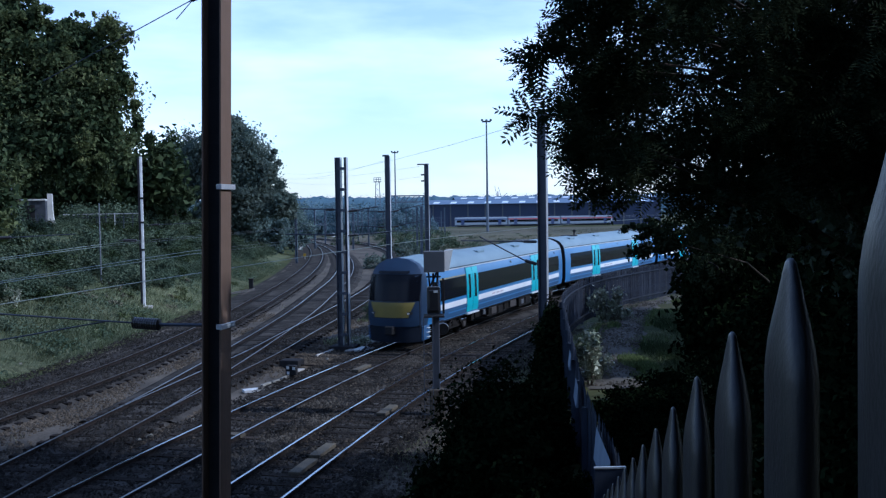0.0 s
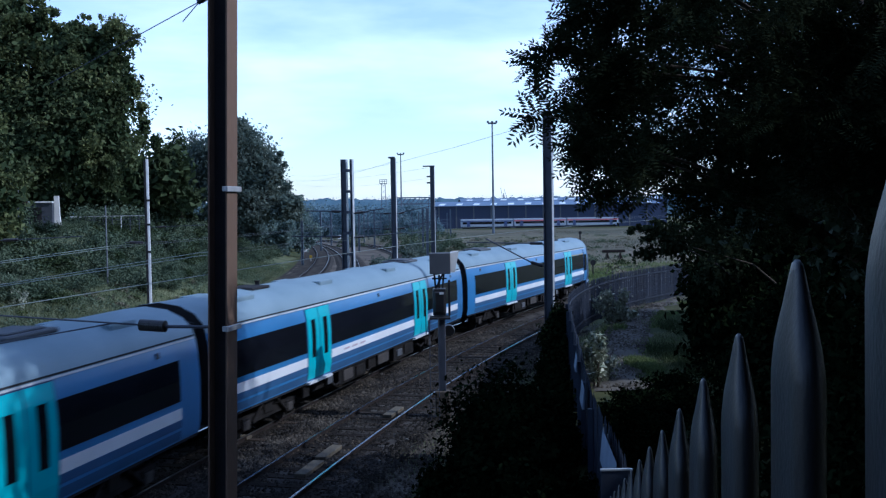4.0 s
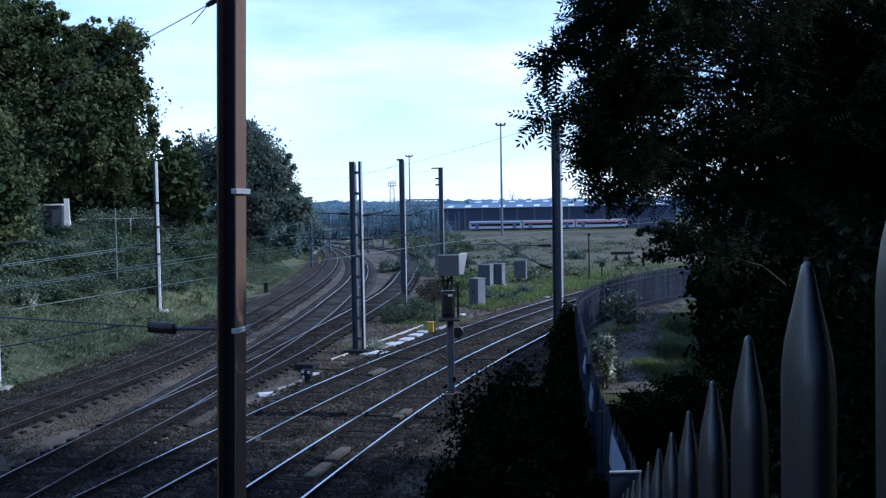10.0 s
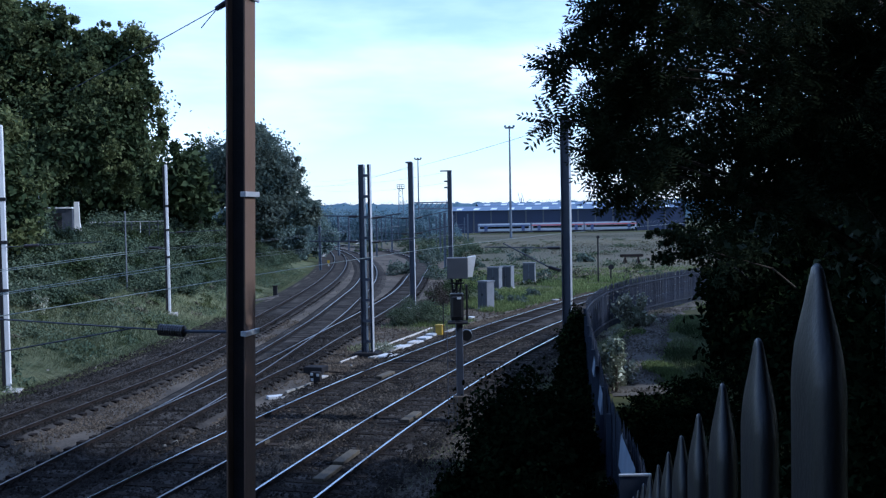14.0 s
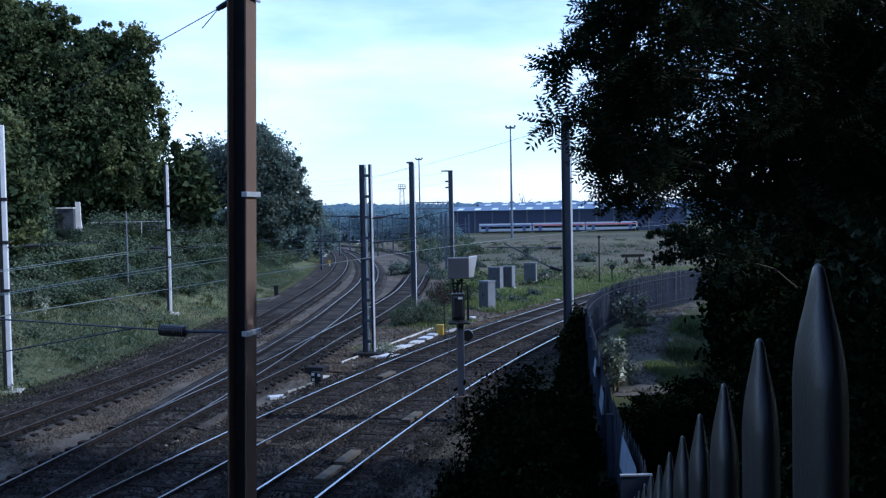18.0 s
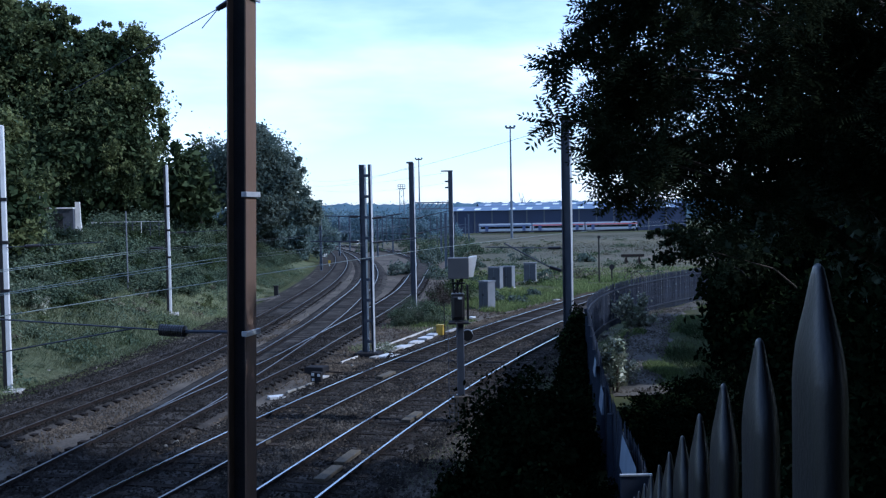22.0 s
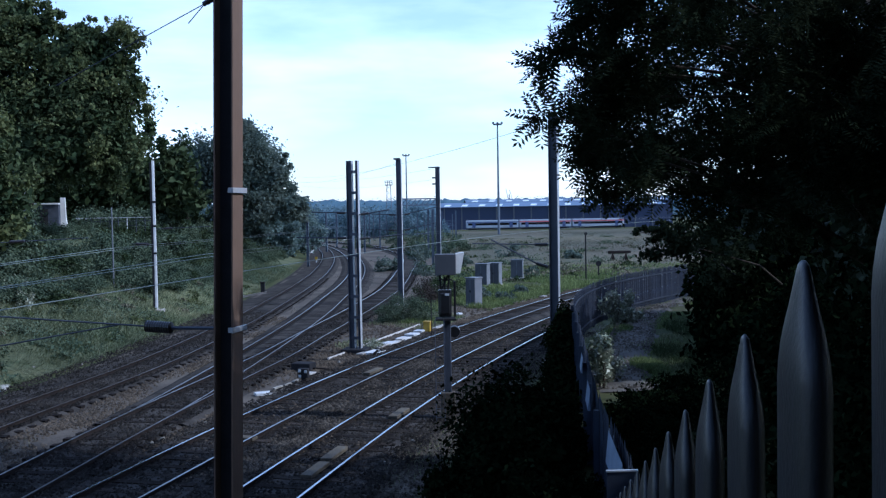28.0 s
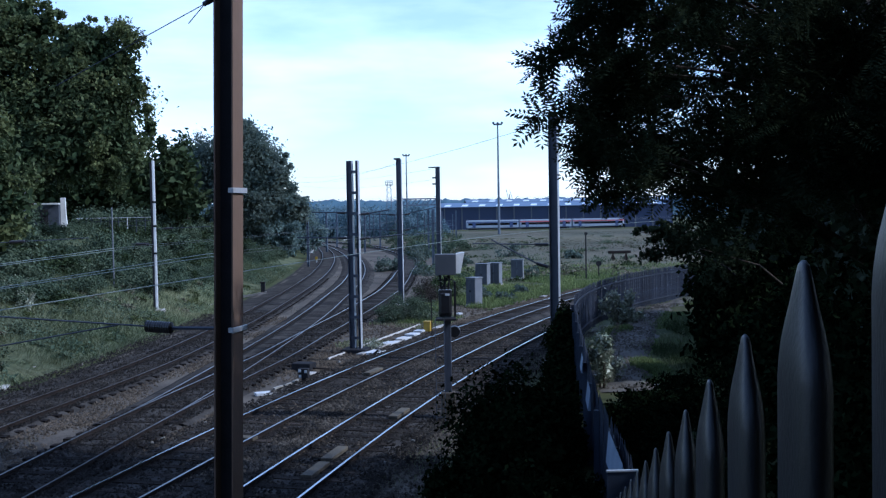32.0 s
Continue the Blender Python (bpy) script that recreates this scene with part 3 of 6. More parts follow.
    for side in (-1, 1):
        for y0, y1, z0, z1, mt in ((-4.2, -3.2, 0.45, 0.8, "under"), (-1.4, -0.3, 0.48, 0.82, "dustcase"), (1.0, 1.8, 0.42, 0.75, "under"), (2.1, 2.9, 0.46, 0.8, "dustcase"), (3.8, 4.2, 0.58, 0.82, "grey"), (-2.9, -2.4, 0.45, 0.7, "grey"), (5.6, 6.0, 0.5, 0.8, "under")):
            part("access_cover", box("access_cover", side * 1.2 - 0.05, side * 1.2 + 0.05, y0, y1, z0, z1, mt, 0.02), c, "dusty access cover")
        for y in (-5.4, 0.6, 3.4):
            part("air_pipe", tube("air_pipe", [(side * 1.18, y - 0.4, 0.5), (side * 1.18, y, 0.42), (side * 1.18, y + 0.5, 0.6)], 0.035, "under", 6), c)
    ends_y = [-HALF] if cab else [-HALF, HALF]
    for y in ends_y:
        s = -1 if y < 0 else 1
        part("gangway", boxes("gangway", [(-0.95, 0.95, min(y - s * 0.22, y + s * 0.2), max(y - s * 0.22, y + s * 0.2), 1.0, 3.3)] + [(-1.02, 1.02, y + s * d - 0.02, y + s * d + 0.02, 0.96, 3.36) for d in (0.05, 0.12, 0.19)], "dark", 0.01), c, "black rubber gangway bellows")
    if cab:
        part("windscreen", nose_patch("windscreen", -1.16, 1.16, 2.0, 3.1, "screen"), c, "black cab windscreen")
        part("destination_panel", nose_patch("destination_panel", -0.7, 0.7, 3.13, 3.24, "trainglass"), c)
        part("cab_front", nose_patch("cab_front", -1.0, 1.0, 1.32, 1.95, "cabyellow", narrow=0.25), c, "yellow warning panel")
        part("valance", nose_patch("valance", -1.1, 1.1, 0.95, 1.3, "cabblue"), c)
        part("skirt", boxes("skirt", [(-1.02, 1.02, NOSE - 0.8, NOSE + 0.05, 0.26, 0.95)], "apron", 0.1), c, "dark blue skirt below the cab")
        part("nose_skirt", nose_patch("nose_skirt", -1.2, 1.2, 0.28, 0.97, "apron", -0.03), c, "near-black blue apron under the nose, darkened for shade")
        for x in (-1.2, 1.2):
            part("side_skirt", box("side_skirt", x - 0.04, x + 0.04, NOSE - 0.7, NOSE + 0.04, 0.34, 0.93, "bluelow", 0.03), c, "lower corner skirt of the cab")
        for x in (-1.25, 1.25):
            for z in (0.42, 0.62, 0.8):
                part("cab_step", box("cab_step", x - 0.05, x + 0.05, NOSE - 0.66, NOSE - 0.36, z, z + 0.035, "lightgrey", 0.01), c, "pale cab step")
        part("coupler", boxes("coupler", [(-0.18, 0.18, NOSE, NOSE + 0.78, 0.62, 0.98)], "dark", 0.04), c)
        for x in (-0.82, 0.82):
            part("headlight", nose_patch("headlight", x - 0.1, x + 0.1, 1.45, 1.56, "black", 0.02, 2, 2), c, "dark headlight cluster")
            part("lamp", nose_patch("lamp", x + 0.02, x + 0.09, 1.46, 1.53, "lightgrey", 0.03, 2, 2), c, "small clear lamp")
    return c


M["bluelow"] = mat("bluelow", (0.045, 0.115, 0.235), (0.032, 0.08, 0.175), 0.9, 0.45)
# body blue made darker: the cab front's shade put into the colour
M["cabblue"] = mat("cabblue", (0.023, 0.045, 0.086), (0.016, 0.032, 0.064), 0.9, 0.42, spec=0.35)
# near-black blue paints the shade below the nose
M["apron"] = mat("apron", (0.009, 0.014, 0.025), (0.006, 0.009, 0.016), 1.5, 0.7, spec=0.2)
# warning yellow dulled in its colour because the front lies in shade
M["cabyellow"] = mat("cabyellow", (0.21, 0.165, 0.028), (0.16, 0.125, 0.024), 2, 0.6)
M["screen"] = mat("screen", (0.004, 0.005, 0.008), (0.007, 0.008, 0.012), 0.5, 0.15, spec=0.12)
M["letter"] = mat("letter", (0.45, 0.42, 0.45), (0.5, 0.35, 0.4), 3, 0.5)
car_front = build_car(True, "blue railcar with driving cab, yellow front and turquoise doors")
car_mid = build_car(False, "blue intermediate railcar with turquoise doors")
car_rear = copy_thing(car_front, pose(0, 0, 0))
tagged(car_rear, "blue trailing railcar with driving cab at its rear end")


# ---- poles, masts, wires ----
def h_mast(name, x, y, z0, z1, w, dp, yaw, mats, label, cap=True):
    t = thing(name, label, "mast", pose(x, y, z0, 0, 0, yaw), group="overhead line masts")
    h, th = z1 - z0, 0.022
    for sx in (-1, 1):
        # right flange of dark masts in pale galv: sunlit edge put into the colour
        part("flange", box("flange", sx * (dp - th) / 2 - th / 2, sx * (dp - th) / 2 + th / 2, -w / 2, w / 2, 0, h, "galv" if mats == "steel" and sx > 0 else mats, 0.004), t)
    # brown mast: web near black, the shade of its recess put into the colour
    part("web", box("web", -dp / 2 + th + 0.002, dp / 2 - th - 0.002, -0.009, 0.009, 0, h, "dark" if mats == "mastbrown" else mats), t)
    part("footing", box("footing", -0.5, 0.5, -0.5, 0.5, -0.5, 0.12, "concrete", 0.05), t, "concrete footing")
    return t


def band(t, z, w, dp):
    part("clamp", boxes("clamp", [(dp / 2, dp / 2 + 0.03, -w / 2 - 0.05, w / 2 + 0.06, z - 0.032, z + 0.032), (dp / 2 - 0.05, dp / 2, -w / 2 - 0.03, -w / 2 - 0.002, z - 0.03, z + 0.03)], "galv", 0.004), t, "bright galvanised clamp")


def insulator(parent, a, b, r, name="insulator"):
    """A ribbed insulator, turned as one piece between two points."""
    a, b = Vector(a), Vector(b)
    d = b - a
    u = d.orthogonal().normalized()
    w = d.normalized().cross(u)
    vs, fs, n, k = [], [], 14, 23
    for i in range(k):
        rr = 0.012 if i in (0, k - 1) else r if i % 2 else r * 0.9
        for j in range(n):
            g = 2 * math.pi * j / n
            vs.append(a + d * (i / (k - 1)) + (u * math.cos(g) + w * math.sin(g)) * rr)
    for i in range(k - 1):
        for j in range(n):
            p, q = i * n + j, i * n + (j + 1) % n
            fs.append((p, q, q + n, p + n))
    part(name, mesh(name, vs, fs, "ceramic"), parent, "dark brown ribbed insulator")


def arm(parent, a, b, r=0.025, name="arm"):
    return part(name, tube(name, [a, b], r, "steel", 6), parent)


near = h_mast("overhead_line_mast", -2.45, 12.0, ground_at(-2.45, 12.0), 10.6, 0.285, 0.25, -14, "mastbrown", "rusty brown steel overhead line mast with clamps")
zb = ground_at(-2.45, 12.0)
for z in (4.52, 6.19, 8.55):
    band(near, z - zb, 0.285, 0.25)
near.matrix_basis = pose(-2.585, 12.0, zb, 0, 1.5, -14)
arm(near, (-0.15, 0, 4.515 - zb), (-0.76, 0.02, 4.495 - zb), 0.022)
insulator(near, (-0.76, 0.02, 4.495 - zb), (-1.13, 0.04, 4.50 - zb), 0.075)
arm(near, (-1.13, 0.04, 4.50 - zb), (-3.8, 0.2, 4.535 - zb), 0.012)
arm(near, (-1.5, 0.06, 4.505 - zb), (-3.6, 0.2, 4.085 - zb), 0.010)
arm(near, (-0.15, 0, 8.5 - zb), (-2.4, 0.1, 7.5 - zb), 0.006, "stay")
arm(near, (-0.3, 0, 8.43 - zb), (-0.52, 0, 8.2 - zb), 0.006, "stay_tail")
arm(near, (-0.15, 0, 8.52 - zb), (-0.32, 0, 8.42 - zb), 0.03, "stay_clip")
insulator(near, (-0.2, 0, 8.48 - zb), (-0.28, 0, 8.44 - zb), 0.035)

right_mast = h_mast("overhead_line_mast", 4.92, 39.0, ground_at(4.92, 39), 9.6, 0.30, 0.36, -20, "steel", "dark steel overhead line mast behind the bushes")
zr = ground_at(4.92, 39)
insulator(right_mast, (-0.25, 0, 3.55 - zr), (-0.75, 0, 3.7 - zr), 0.07)
arm(right_mast, (-0.75, 0, 3.7 - zr), (-2.6, 0, 4.65 - zr), 0.03)
insulator(right_mast, (-0.25, 0, 4.45 - zr), (-0.8, 0, 4.45 - zr), 0.06)
arm(right_mast, (-0.8, 0, 4.45 - zr), (-3.4, 0, 4.5 - zr), 0.022)

# twin-channel lattice mast
latt = thing("lattice_mast", "dark twin-channel steel mast with lattice plates", "mast", pose(-3.30, 42.95, -0.27, 0, 0, -12), group="overhead line masts")
for x, hw in ((-0.14, 0.11), (0.2, 0.04)):
    part("channel", box("channel", x - hw, x + hw, -0.012, 0.012, 0, 8.35, "steel"), latt)
    part("flange", box("flange", x - hw - 0.015, x - hw, -0.13, 0.13, 0, 8.35, "steel"), latt)
    # paler metal paints in the sun on this edge
    part("flange", box("flange", x + hw, x + hw + 0.015, -0.13, 0.13, 0, 8.35, "galv"), latt, "flange in a paler metal for its sunlit edge")
for i in range(9):
    part("batten", box("batten", -0.2, 0.24, -0.146, -0.132, 0.6 + i * 0.9, 0.72 + i * 0.9, "steel"), latt)
part("footing", box("footing", -0.55, 0.55, -0.5, 0.5, -0.4, 0.2, "dark", 0.05), latt)
for z, x1 in ((5.0, -2.6), (6.1, -1.9)):
    arm(latt, (-0.2, 0, z), (x1, 0, z + 0.05), 0.03)
    insulator(latt, (-0.35, 0, z), (-0.75, 0, z + 0.01), 0.06)
for z, x1 in ((4.95, 2.4), (6.0, 1.6)):
    arm(latt, (0.2, 0, z), (x1, 0, z + 0.2), 0.03)
    insulator(latt, (0.3, 0, z + 0.02), (0.7, 0, z + 0.06), 0.06)

mast_c = h_mast("overhead_line_mast", -1.94, 63.9, -0.3, 9.17, 0.28, 0.34, -8, "steel", "dark steel overhead line mast beside the junction")
part("cap", box("cap", -0.32, 0.1, -0.1, 0.1, 9.45, 9.56, "steel", 0.02), mast_c)
for z in (4.9, 5.9):
    arm(mast_c, (-0.17, 0, z), (-2.2, 0, z + 0.1), 0.03)
    arm(mast_c, (0.17, 0, z), (2.6, 0, z + 0.5), 0.025)
    insulator(mast_c, (-0.3, 0, z), (-0.7, 0, z + 0.02), 0.06)
    insulator(mast_c, (0.3, 0, z), (0.7, 0, z + 0.07), 0.06)
mast_d = h_mast("overhead_line_mast", 0.70, 80, -0.3, 9.35, 0.3, 0.36, -5, "steel", "dark steel mast with a bracket at its top")
part("bracket", box("bracket", -0.75, 0.2, -0.06, 0.06, 9.55, 9.65, "steel"), mast_d)
for z in (8.7, 8.2):
    part("stub_arm", box("stub_arm", -0.45, -0.18, -0.05, 0.05, z, z + 0.12, "steel"), mast_d)


def white_mast(x, y, z0, z1, w):
    t = thing("slim_mast", "pale grey slim overhead line mast on the grassy bank", "mast", pose(x, y, z0, 0, 0, 12), group="overhead line masts")
    h = z1 - z0
    part("column", boxes("column", [(-w / 2, w / 2, -w / 2, w / 2, -0.2, h)], "whitepost", 0.02), t)
    # dark strip down the left stands in for the side away from the sun
    part("back_column", boxes("back_column", [(-w / 2 - 0.12, -w / 2 - 0.004, -w / 2, w / 2, -0.2, h - 0.1)], "dark", 0.01), t)
    part("footing", box("footing", -0.4, 0.45, -0.4, 0.4, -0.5, 0.14, "concrete", 0.06), t, "pale concrete footing")
    for z in (h * 0.38, h * 0.56, h * 0.72):
        part("collar", box("collar", -w / 2 - 0.02, w / 2 + 0.02, -w / 2 - 0.02, w / 2 + 0.02, z, z + 0.12, "dark"), t)
    return t


wm = white_mast(-15.72, 35.48, ground_at(-15.72, 35.48), 9.34, 0.17)
z = 4.98 - ground_at(-15.72, 35.48)
arm(wm, (0.08, -0.1, z), (3.4, -0.5, z + 0.12), 0.016)
insulator(wm, (0.68, -0.17, z + 0.02), (1.22, -0.24, z + 0.04), 0.06)
wm = white_mast(-15.95, 57.5, ground_at(-15.95, 57.5), 9.0, 0.15)
z = 4.15 - ground_at(-15.95, 57.5)
arm(wm, (-0.08, -0.1, z), (-1.35, 0.1, z + 0.06), 0.02)
insulator(wm, (-0.3, -0.07, z + 0.01), (-1.1, 0.06, z + 0.05), 0.09)
arm(wm, (0.08, -0.1, z + 0.9), (3.2, -0.6, z + 1.0), 0.016)
insulator(wm, (0.5, -0.17, z + 0.91), (1.0, -0.25, z + 0.93), 0.06)


def rising_wire(label, line, ya, za, yb, zb, y0, y1, r=0.008, mt="wire_weathered"):
    """A contact-line wire whose height climbs from za at ya to zb at yb and then levels off."""
    pts = [(x, y, za + (zb - za) * ((y - ya) / (yb - ya) if y < yb else 1 + 0.25 * math.tanh((y - yb) / 20)) + float(fall_at(y))) for x, y in clip_line(line, y0, y1, 3)]
    return thing("contact_wire", label, "wire", group="overhead wires", data=tube("contact_wire", pts, r, mt, 5))


rising_wire("taut overhead contact wire above the track", T2, 18, 4.745, 30, 4.76, 4, 118)
# past its mast each wire goes on thinner, in the darker copy
for za, zb in ((4.63, 4.79), (4.66, 4.87)):
    rising_wire("taut contact wire that climbs towards its mast", T1, 17.5, za, 25, zb, 6, 26.8)
    rising_wire("thin dull wire that runs on from the mast", T1, 17.5, za, 25, zb, 26.3, 118, 0.0035, "wire")
for za, zb in ((4.88, 5.0), (4.845, 4.945)):
    rising_wire("paired overhead wire above the diverging line", T3B, 21, za, 27, zb, 10, 27.5)
    rising_wire("thin dull wire above the diverging line", T3B, 21, za, 27, zb, 27.0, 118, 0.0035, "wire")

# feeder and stay wires high between the masts
sw = thing("span_wires", "thin feeder wires strung between the mast tops", "wires")
for a, b, sag in (((0.2, 80, 9.15), (-19, 145, 10.2), 0.35), ((0.2, 80, 8.3), (-18.5, 142, 9.6), 0.5), ((4.85, 39, 9.3), (-20.2, 150, 11.2), 0.9), ((-2.1, 63.9, 8.9), (-20.0, 150, 10.4), 0.5)):
    pts = [(a[0] + (b[0] - a[0]) * q / 8, a[1] + (b[1] - a[1]) * q / 8, a[2] + (b[2] - a[2]) * q / 8 - sag * 4 * (q / 8) * (1 - q / 8)) for q in range(9)]
    part("wire", tube("wire", pts, 0.009, "wire", 4), sw)


# ---- leaves ----
def quads(name, c, u, v, mt, bend=None):
    """Many small four-sided leaves in one mesh: centres c with half-axes u and v."""
    n = len(c)
    p = np.empty((n, 4, 3))
    p[:, 0], p[:, 1], p[:, 2], p[:, 3] = c - u, c - v * 0.8, c + u, c + v * 0.8
    if bend is not None:
        p[:, 0] -= bend
        p[:, 2] -= bend
    me = bpy.data.meshes.new(name)
    me.vertices.add(4 * n)
    me.vertices.foreach_set("co", p.ravel())
    me.loops.add(4 * n)
    me.loops.foreach_set("vertex_index", np.arange(4 * n, dtype=np.int32))
    me.polygons.add(n)
    me.polygons.foreach_set("loop_start", np.arange(0, 4 * n, 4, dtype=np.int32))
    me.materials.append(M[mt])
    me.update(calc_edges=True)
    me.validate()
    return me


def unit(a):
    return a / np.maximum(np.linalg.norm(a, axis=-1, keepdims=True), 1e-9)


def lobe_points(lobes, n, rng, shell=0.45, clump=0.0, clumps=40, power=0.667):
    """Points in the outer shell of a set of ellipsoids, gathered into clumps with gaps between them."""
    L = np.array(lobes, float)
    w = (L[:, 3] * L[:, 4] * L[:, 5]) ** power
    out, nrm = [], []
    for k, row in enumerate(L):
        m = max(8, int(n * w[k] / w.sum()))
        if clump:
            g = max(4, int(clumps * w[k] / w.sum()))
            cd = unit(rng.normal(size=(g, 3)))
            cr = rng.uniform(1 - shell, 1.0, (g, 1))
            j = rng.randint(0, g, m)
            d = cd[j] * cr[j] + rng.normal(size=(m, 3)) * clump
        else:
            d = unit(rng.normal(size=(m, 3))) * rng.uniform(1 - shell, 1.04, (m, 1))
        out.append(row[:3] + d * row[3:])
        nrm.append(unit(d))
    return np.vstack(out), np.vstack(nrm)


def crown(name, lobes, n, size, mt, seed, shell=0.45, clump=0.16, clumps=60, floor=None):
    rng = np.random.RandomState(seed)
    c, nr = lobe_points(lobes, n, rng, shell, clump, clumps)
    if floor is not None:
        c = c[c[:, 2] > floor]
        nr = nr[: len(c)]
    m = len(c)
    nn = unit(nr * 0.5 + rng.normal(size=(m, 3)) * 0.8 + np.array([0, 0, 0.35]))
    u = unit(np.cross(nn, rng.normal(size=(m, 3))))
    v = np.cross(nn, u)
    s = size * rng.uniform(0.6, 1.35, (m, 1))
    return quads(name, c, u * s, v * s * 0.72, mt, nn * s * 0.25)


def trunk_mesh(name, pts, r0, r1, mt="bark", n=9):
    return tube(name, pts, r0, mt, n, r1)


def tree(label, base, lobes, n, size, mt, seed, r=0.3, clumps=80, name="tree", shell=0.5, clump=0.15):
    rng = np.random.RandomState(seed + 500)
    t = thing(name, label, "tree", pose(*base), group="trees along the line")
    b = Vector(base)
    top = Vector(lobes[0][:3]) - b
    k = 0.55
    part("trunk", trunk_mesh("trunk", [(0, 0, -0.3), (top.x * 0.08, top.y * 0.08, top.z * 0.3), (top.x * 0.35, top.y * 0.35, top.z * k), (top.x * 0.9, top.y * 0.9, top.z * 0.95)], r, r * 0.35), t)
    fork = Vector((top.x * 0.3, top.y * 0.3, top.z * 0.5))
    for row in lobes[:9]:
        e = Vector(row[:3]) - b
        mid = fork.lerp(e, 0.5) + Vector(rng.uniform(-0.3, 0.3, 3))
        part("limb", trunk_mesh("limb", [fork, mid, e], r * 0.42, r * 0.1, n=6), t)
    loc = [(x - b.x, y - b.y, z - b.z, p, q, s) for x, y, z, p, q, s in lobes]
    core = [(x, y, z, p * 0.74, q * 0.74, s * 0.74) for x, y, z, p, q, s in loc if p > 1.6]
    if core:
        # inside leaf crowns a darker leaf puts the inner shade into the colour
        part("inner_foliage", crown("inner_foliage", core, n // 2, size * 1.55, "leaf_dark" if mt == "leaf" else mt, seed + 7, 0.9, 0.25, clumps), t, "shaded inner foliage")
    part("crown", crown("crown", loc, n, size, mt, seed, shell, clump, clumps), t, "uneven leafy crown")
    return t


def bush(label, lobes, n, size, mt, seed, name="bush", clumps=30, group="bushes", shell=0.6, dense=False):
    x, y = lobes[0][0], lobes[0][1]
    z = ground_at(x, y)
    t = thing(name, label, "bush", pose(x, y, z), group=group)
    rng = np.random.RandomState(seed + 900)
    for k in range(4):
        row = lobes[k % len(lobes)]
        a = rng.uniform(-0.2, 0.2, 2)
        part("stem", trunk_mesh("stem", [(a[0], a[1], -0.2), ((row[0] - x) * 0.5 + a[0], (row[1] - y) * 0.5, (row[2] - z) * 0.5), (row[0] - x, row[1] - y, row[2] - z)], 0.05, 0.015, n=5), t)
    loc = [(a - x, b - y, c - z, p, q, s) for a, b, c, p, q, s in lobes]
    part("foliage", crown("foliage", loc, n, size, mt, seed, shell, 0.17, clumps), t)
    if dense:
        core = [(a, b, c, p * 0.8, q * 0.8, s * 0.8) for a, b, c, p, q, s in loc]
        part("inner_foliage", crown("inner_foliage", core, n, size * 1.5, mt, seed + 3, 0.9, 0.0), t, "dense shaded inner leaves")
    return t


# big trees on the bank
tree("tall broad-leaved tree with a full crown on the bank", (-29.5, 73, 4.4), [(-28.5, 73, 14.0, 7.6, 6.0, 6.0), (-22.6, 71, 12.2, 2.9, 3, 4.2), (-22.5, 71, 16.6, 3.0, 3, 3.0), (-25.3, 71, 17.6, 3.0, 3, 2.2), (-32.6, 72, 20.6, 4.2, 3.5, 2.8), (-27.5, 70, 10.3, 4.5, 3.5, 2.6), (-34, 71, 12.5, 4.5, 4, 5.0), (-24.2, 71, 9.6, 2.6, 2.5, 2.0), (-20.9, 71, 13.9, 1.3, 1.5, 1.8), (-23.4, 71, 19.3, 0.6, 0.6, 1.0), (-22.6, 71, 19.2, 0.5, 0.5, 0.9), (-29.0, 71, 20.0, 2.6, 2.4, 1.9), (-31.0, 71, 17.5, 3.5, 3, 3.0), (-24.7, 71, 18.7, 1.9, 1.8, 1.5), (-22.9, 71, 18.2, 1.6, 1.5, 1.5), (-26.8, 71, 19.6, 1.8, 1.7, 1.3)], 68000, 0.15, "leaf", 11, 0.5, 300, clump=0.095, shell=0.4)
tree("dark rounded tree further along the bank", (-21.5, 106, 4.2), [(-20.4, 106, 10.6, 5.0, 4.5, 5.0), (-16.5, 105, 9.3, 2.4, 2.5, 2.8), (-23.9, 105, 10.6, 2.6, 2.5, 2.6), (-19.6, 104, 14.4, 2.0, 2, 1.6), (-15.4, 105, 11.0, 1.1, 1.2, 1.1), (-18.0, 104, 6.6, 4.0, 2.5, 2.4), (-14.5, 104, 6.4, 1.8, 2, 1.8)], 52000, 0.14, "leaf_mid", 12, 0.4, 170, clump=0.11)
tree("dark tree standing behind the hut", (-33, 92, 4.4), [(-31, 92, 9.5, 5.5, 3, 4.5), (-38, 92, 10, 5, 3, 5.5), (-24.5, 94, 8.5, 3.5, 3, 3.8), (-25.3, 92, 12.6, 1.3, 1.5, 2.6)], 9000, 0.3, "leaf_dark", 13, 0.35, 60)
tree("dark leafy tree in the gap between two crowns", (-27, 110, 4.4), [(-26.5, 112, 9.5, 4.2, 3, 4.6), (-30.5, 110, 8.5, 4.5, 3, 4.4)], 7000, 0.3, "leaf_dark", 14, 0.35, 60)
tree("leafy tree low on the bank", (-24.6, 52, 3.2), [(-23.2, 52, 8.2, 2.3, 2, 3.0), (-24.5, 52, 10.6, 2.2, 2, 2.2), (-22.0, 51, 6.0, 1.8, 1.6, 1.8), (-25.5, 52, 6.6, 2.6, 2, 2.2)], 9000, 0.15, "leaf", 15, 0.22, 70)
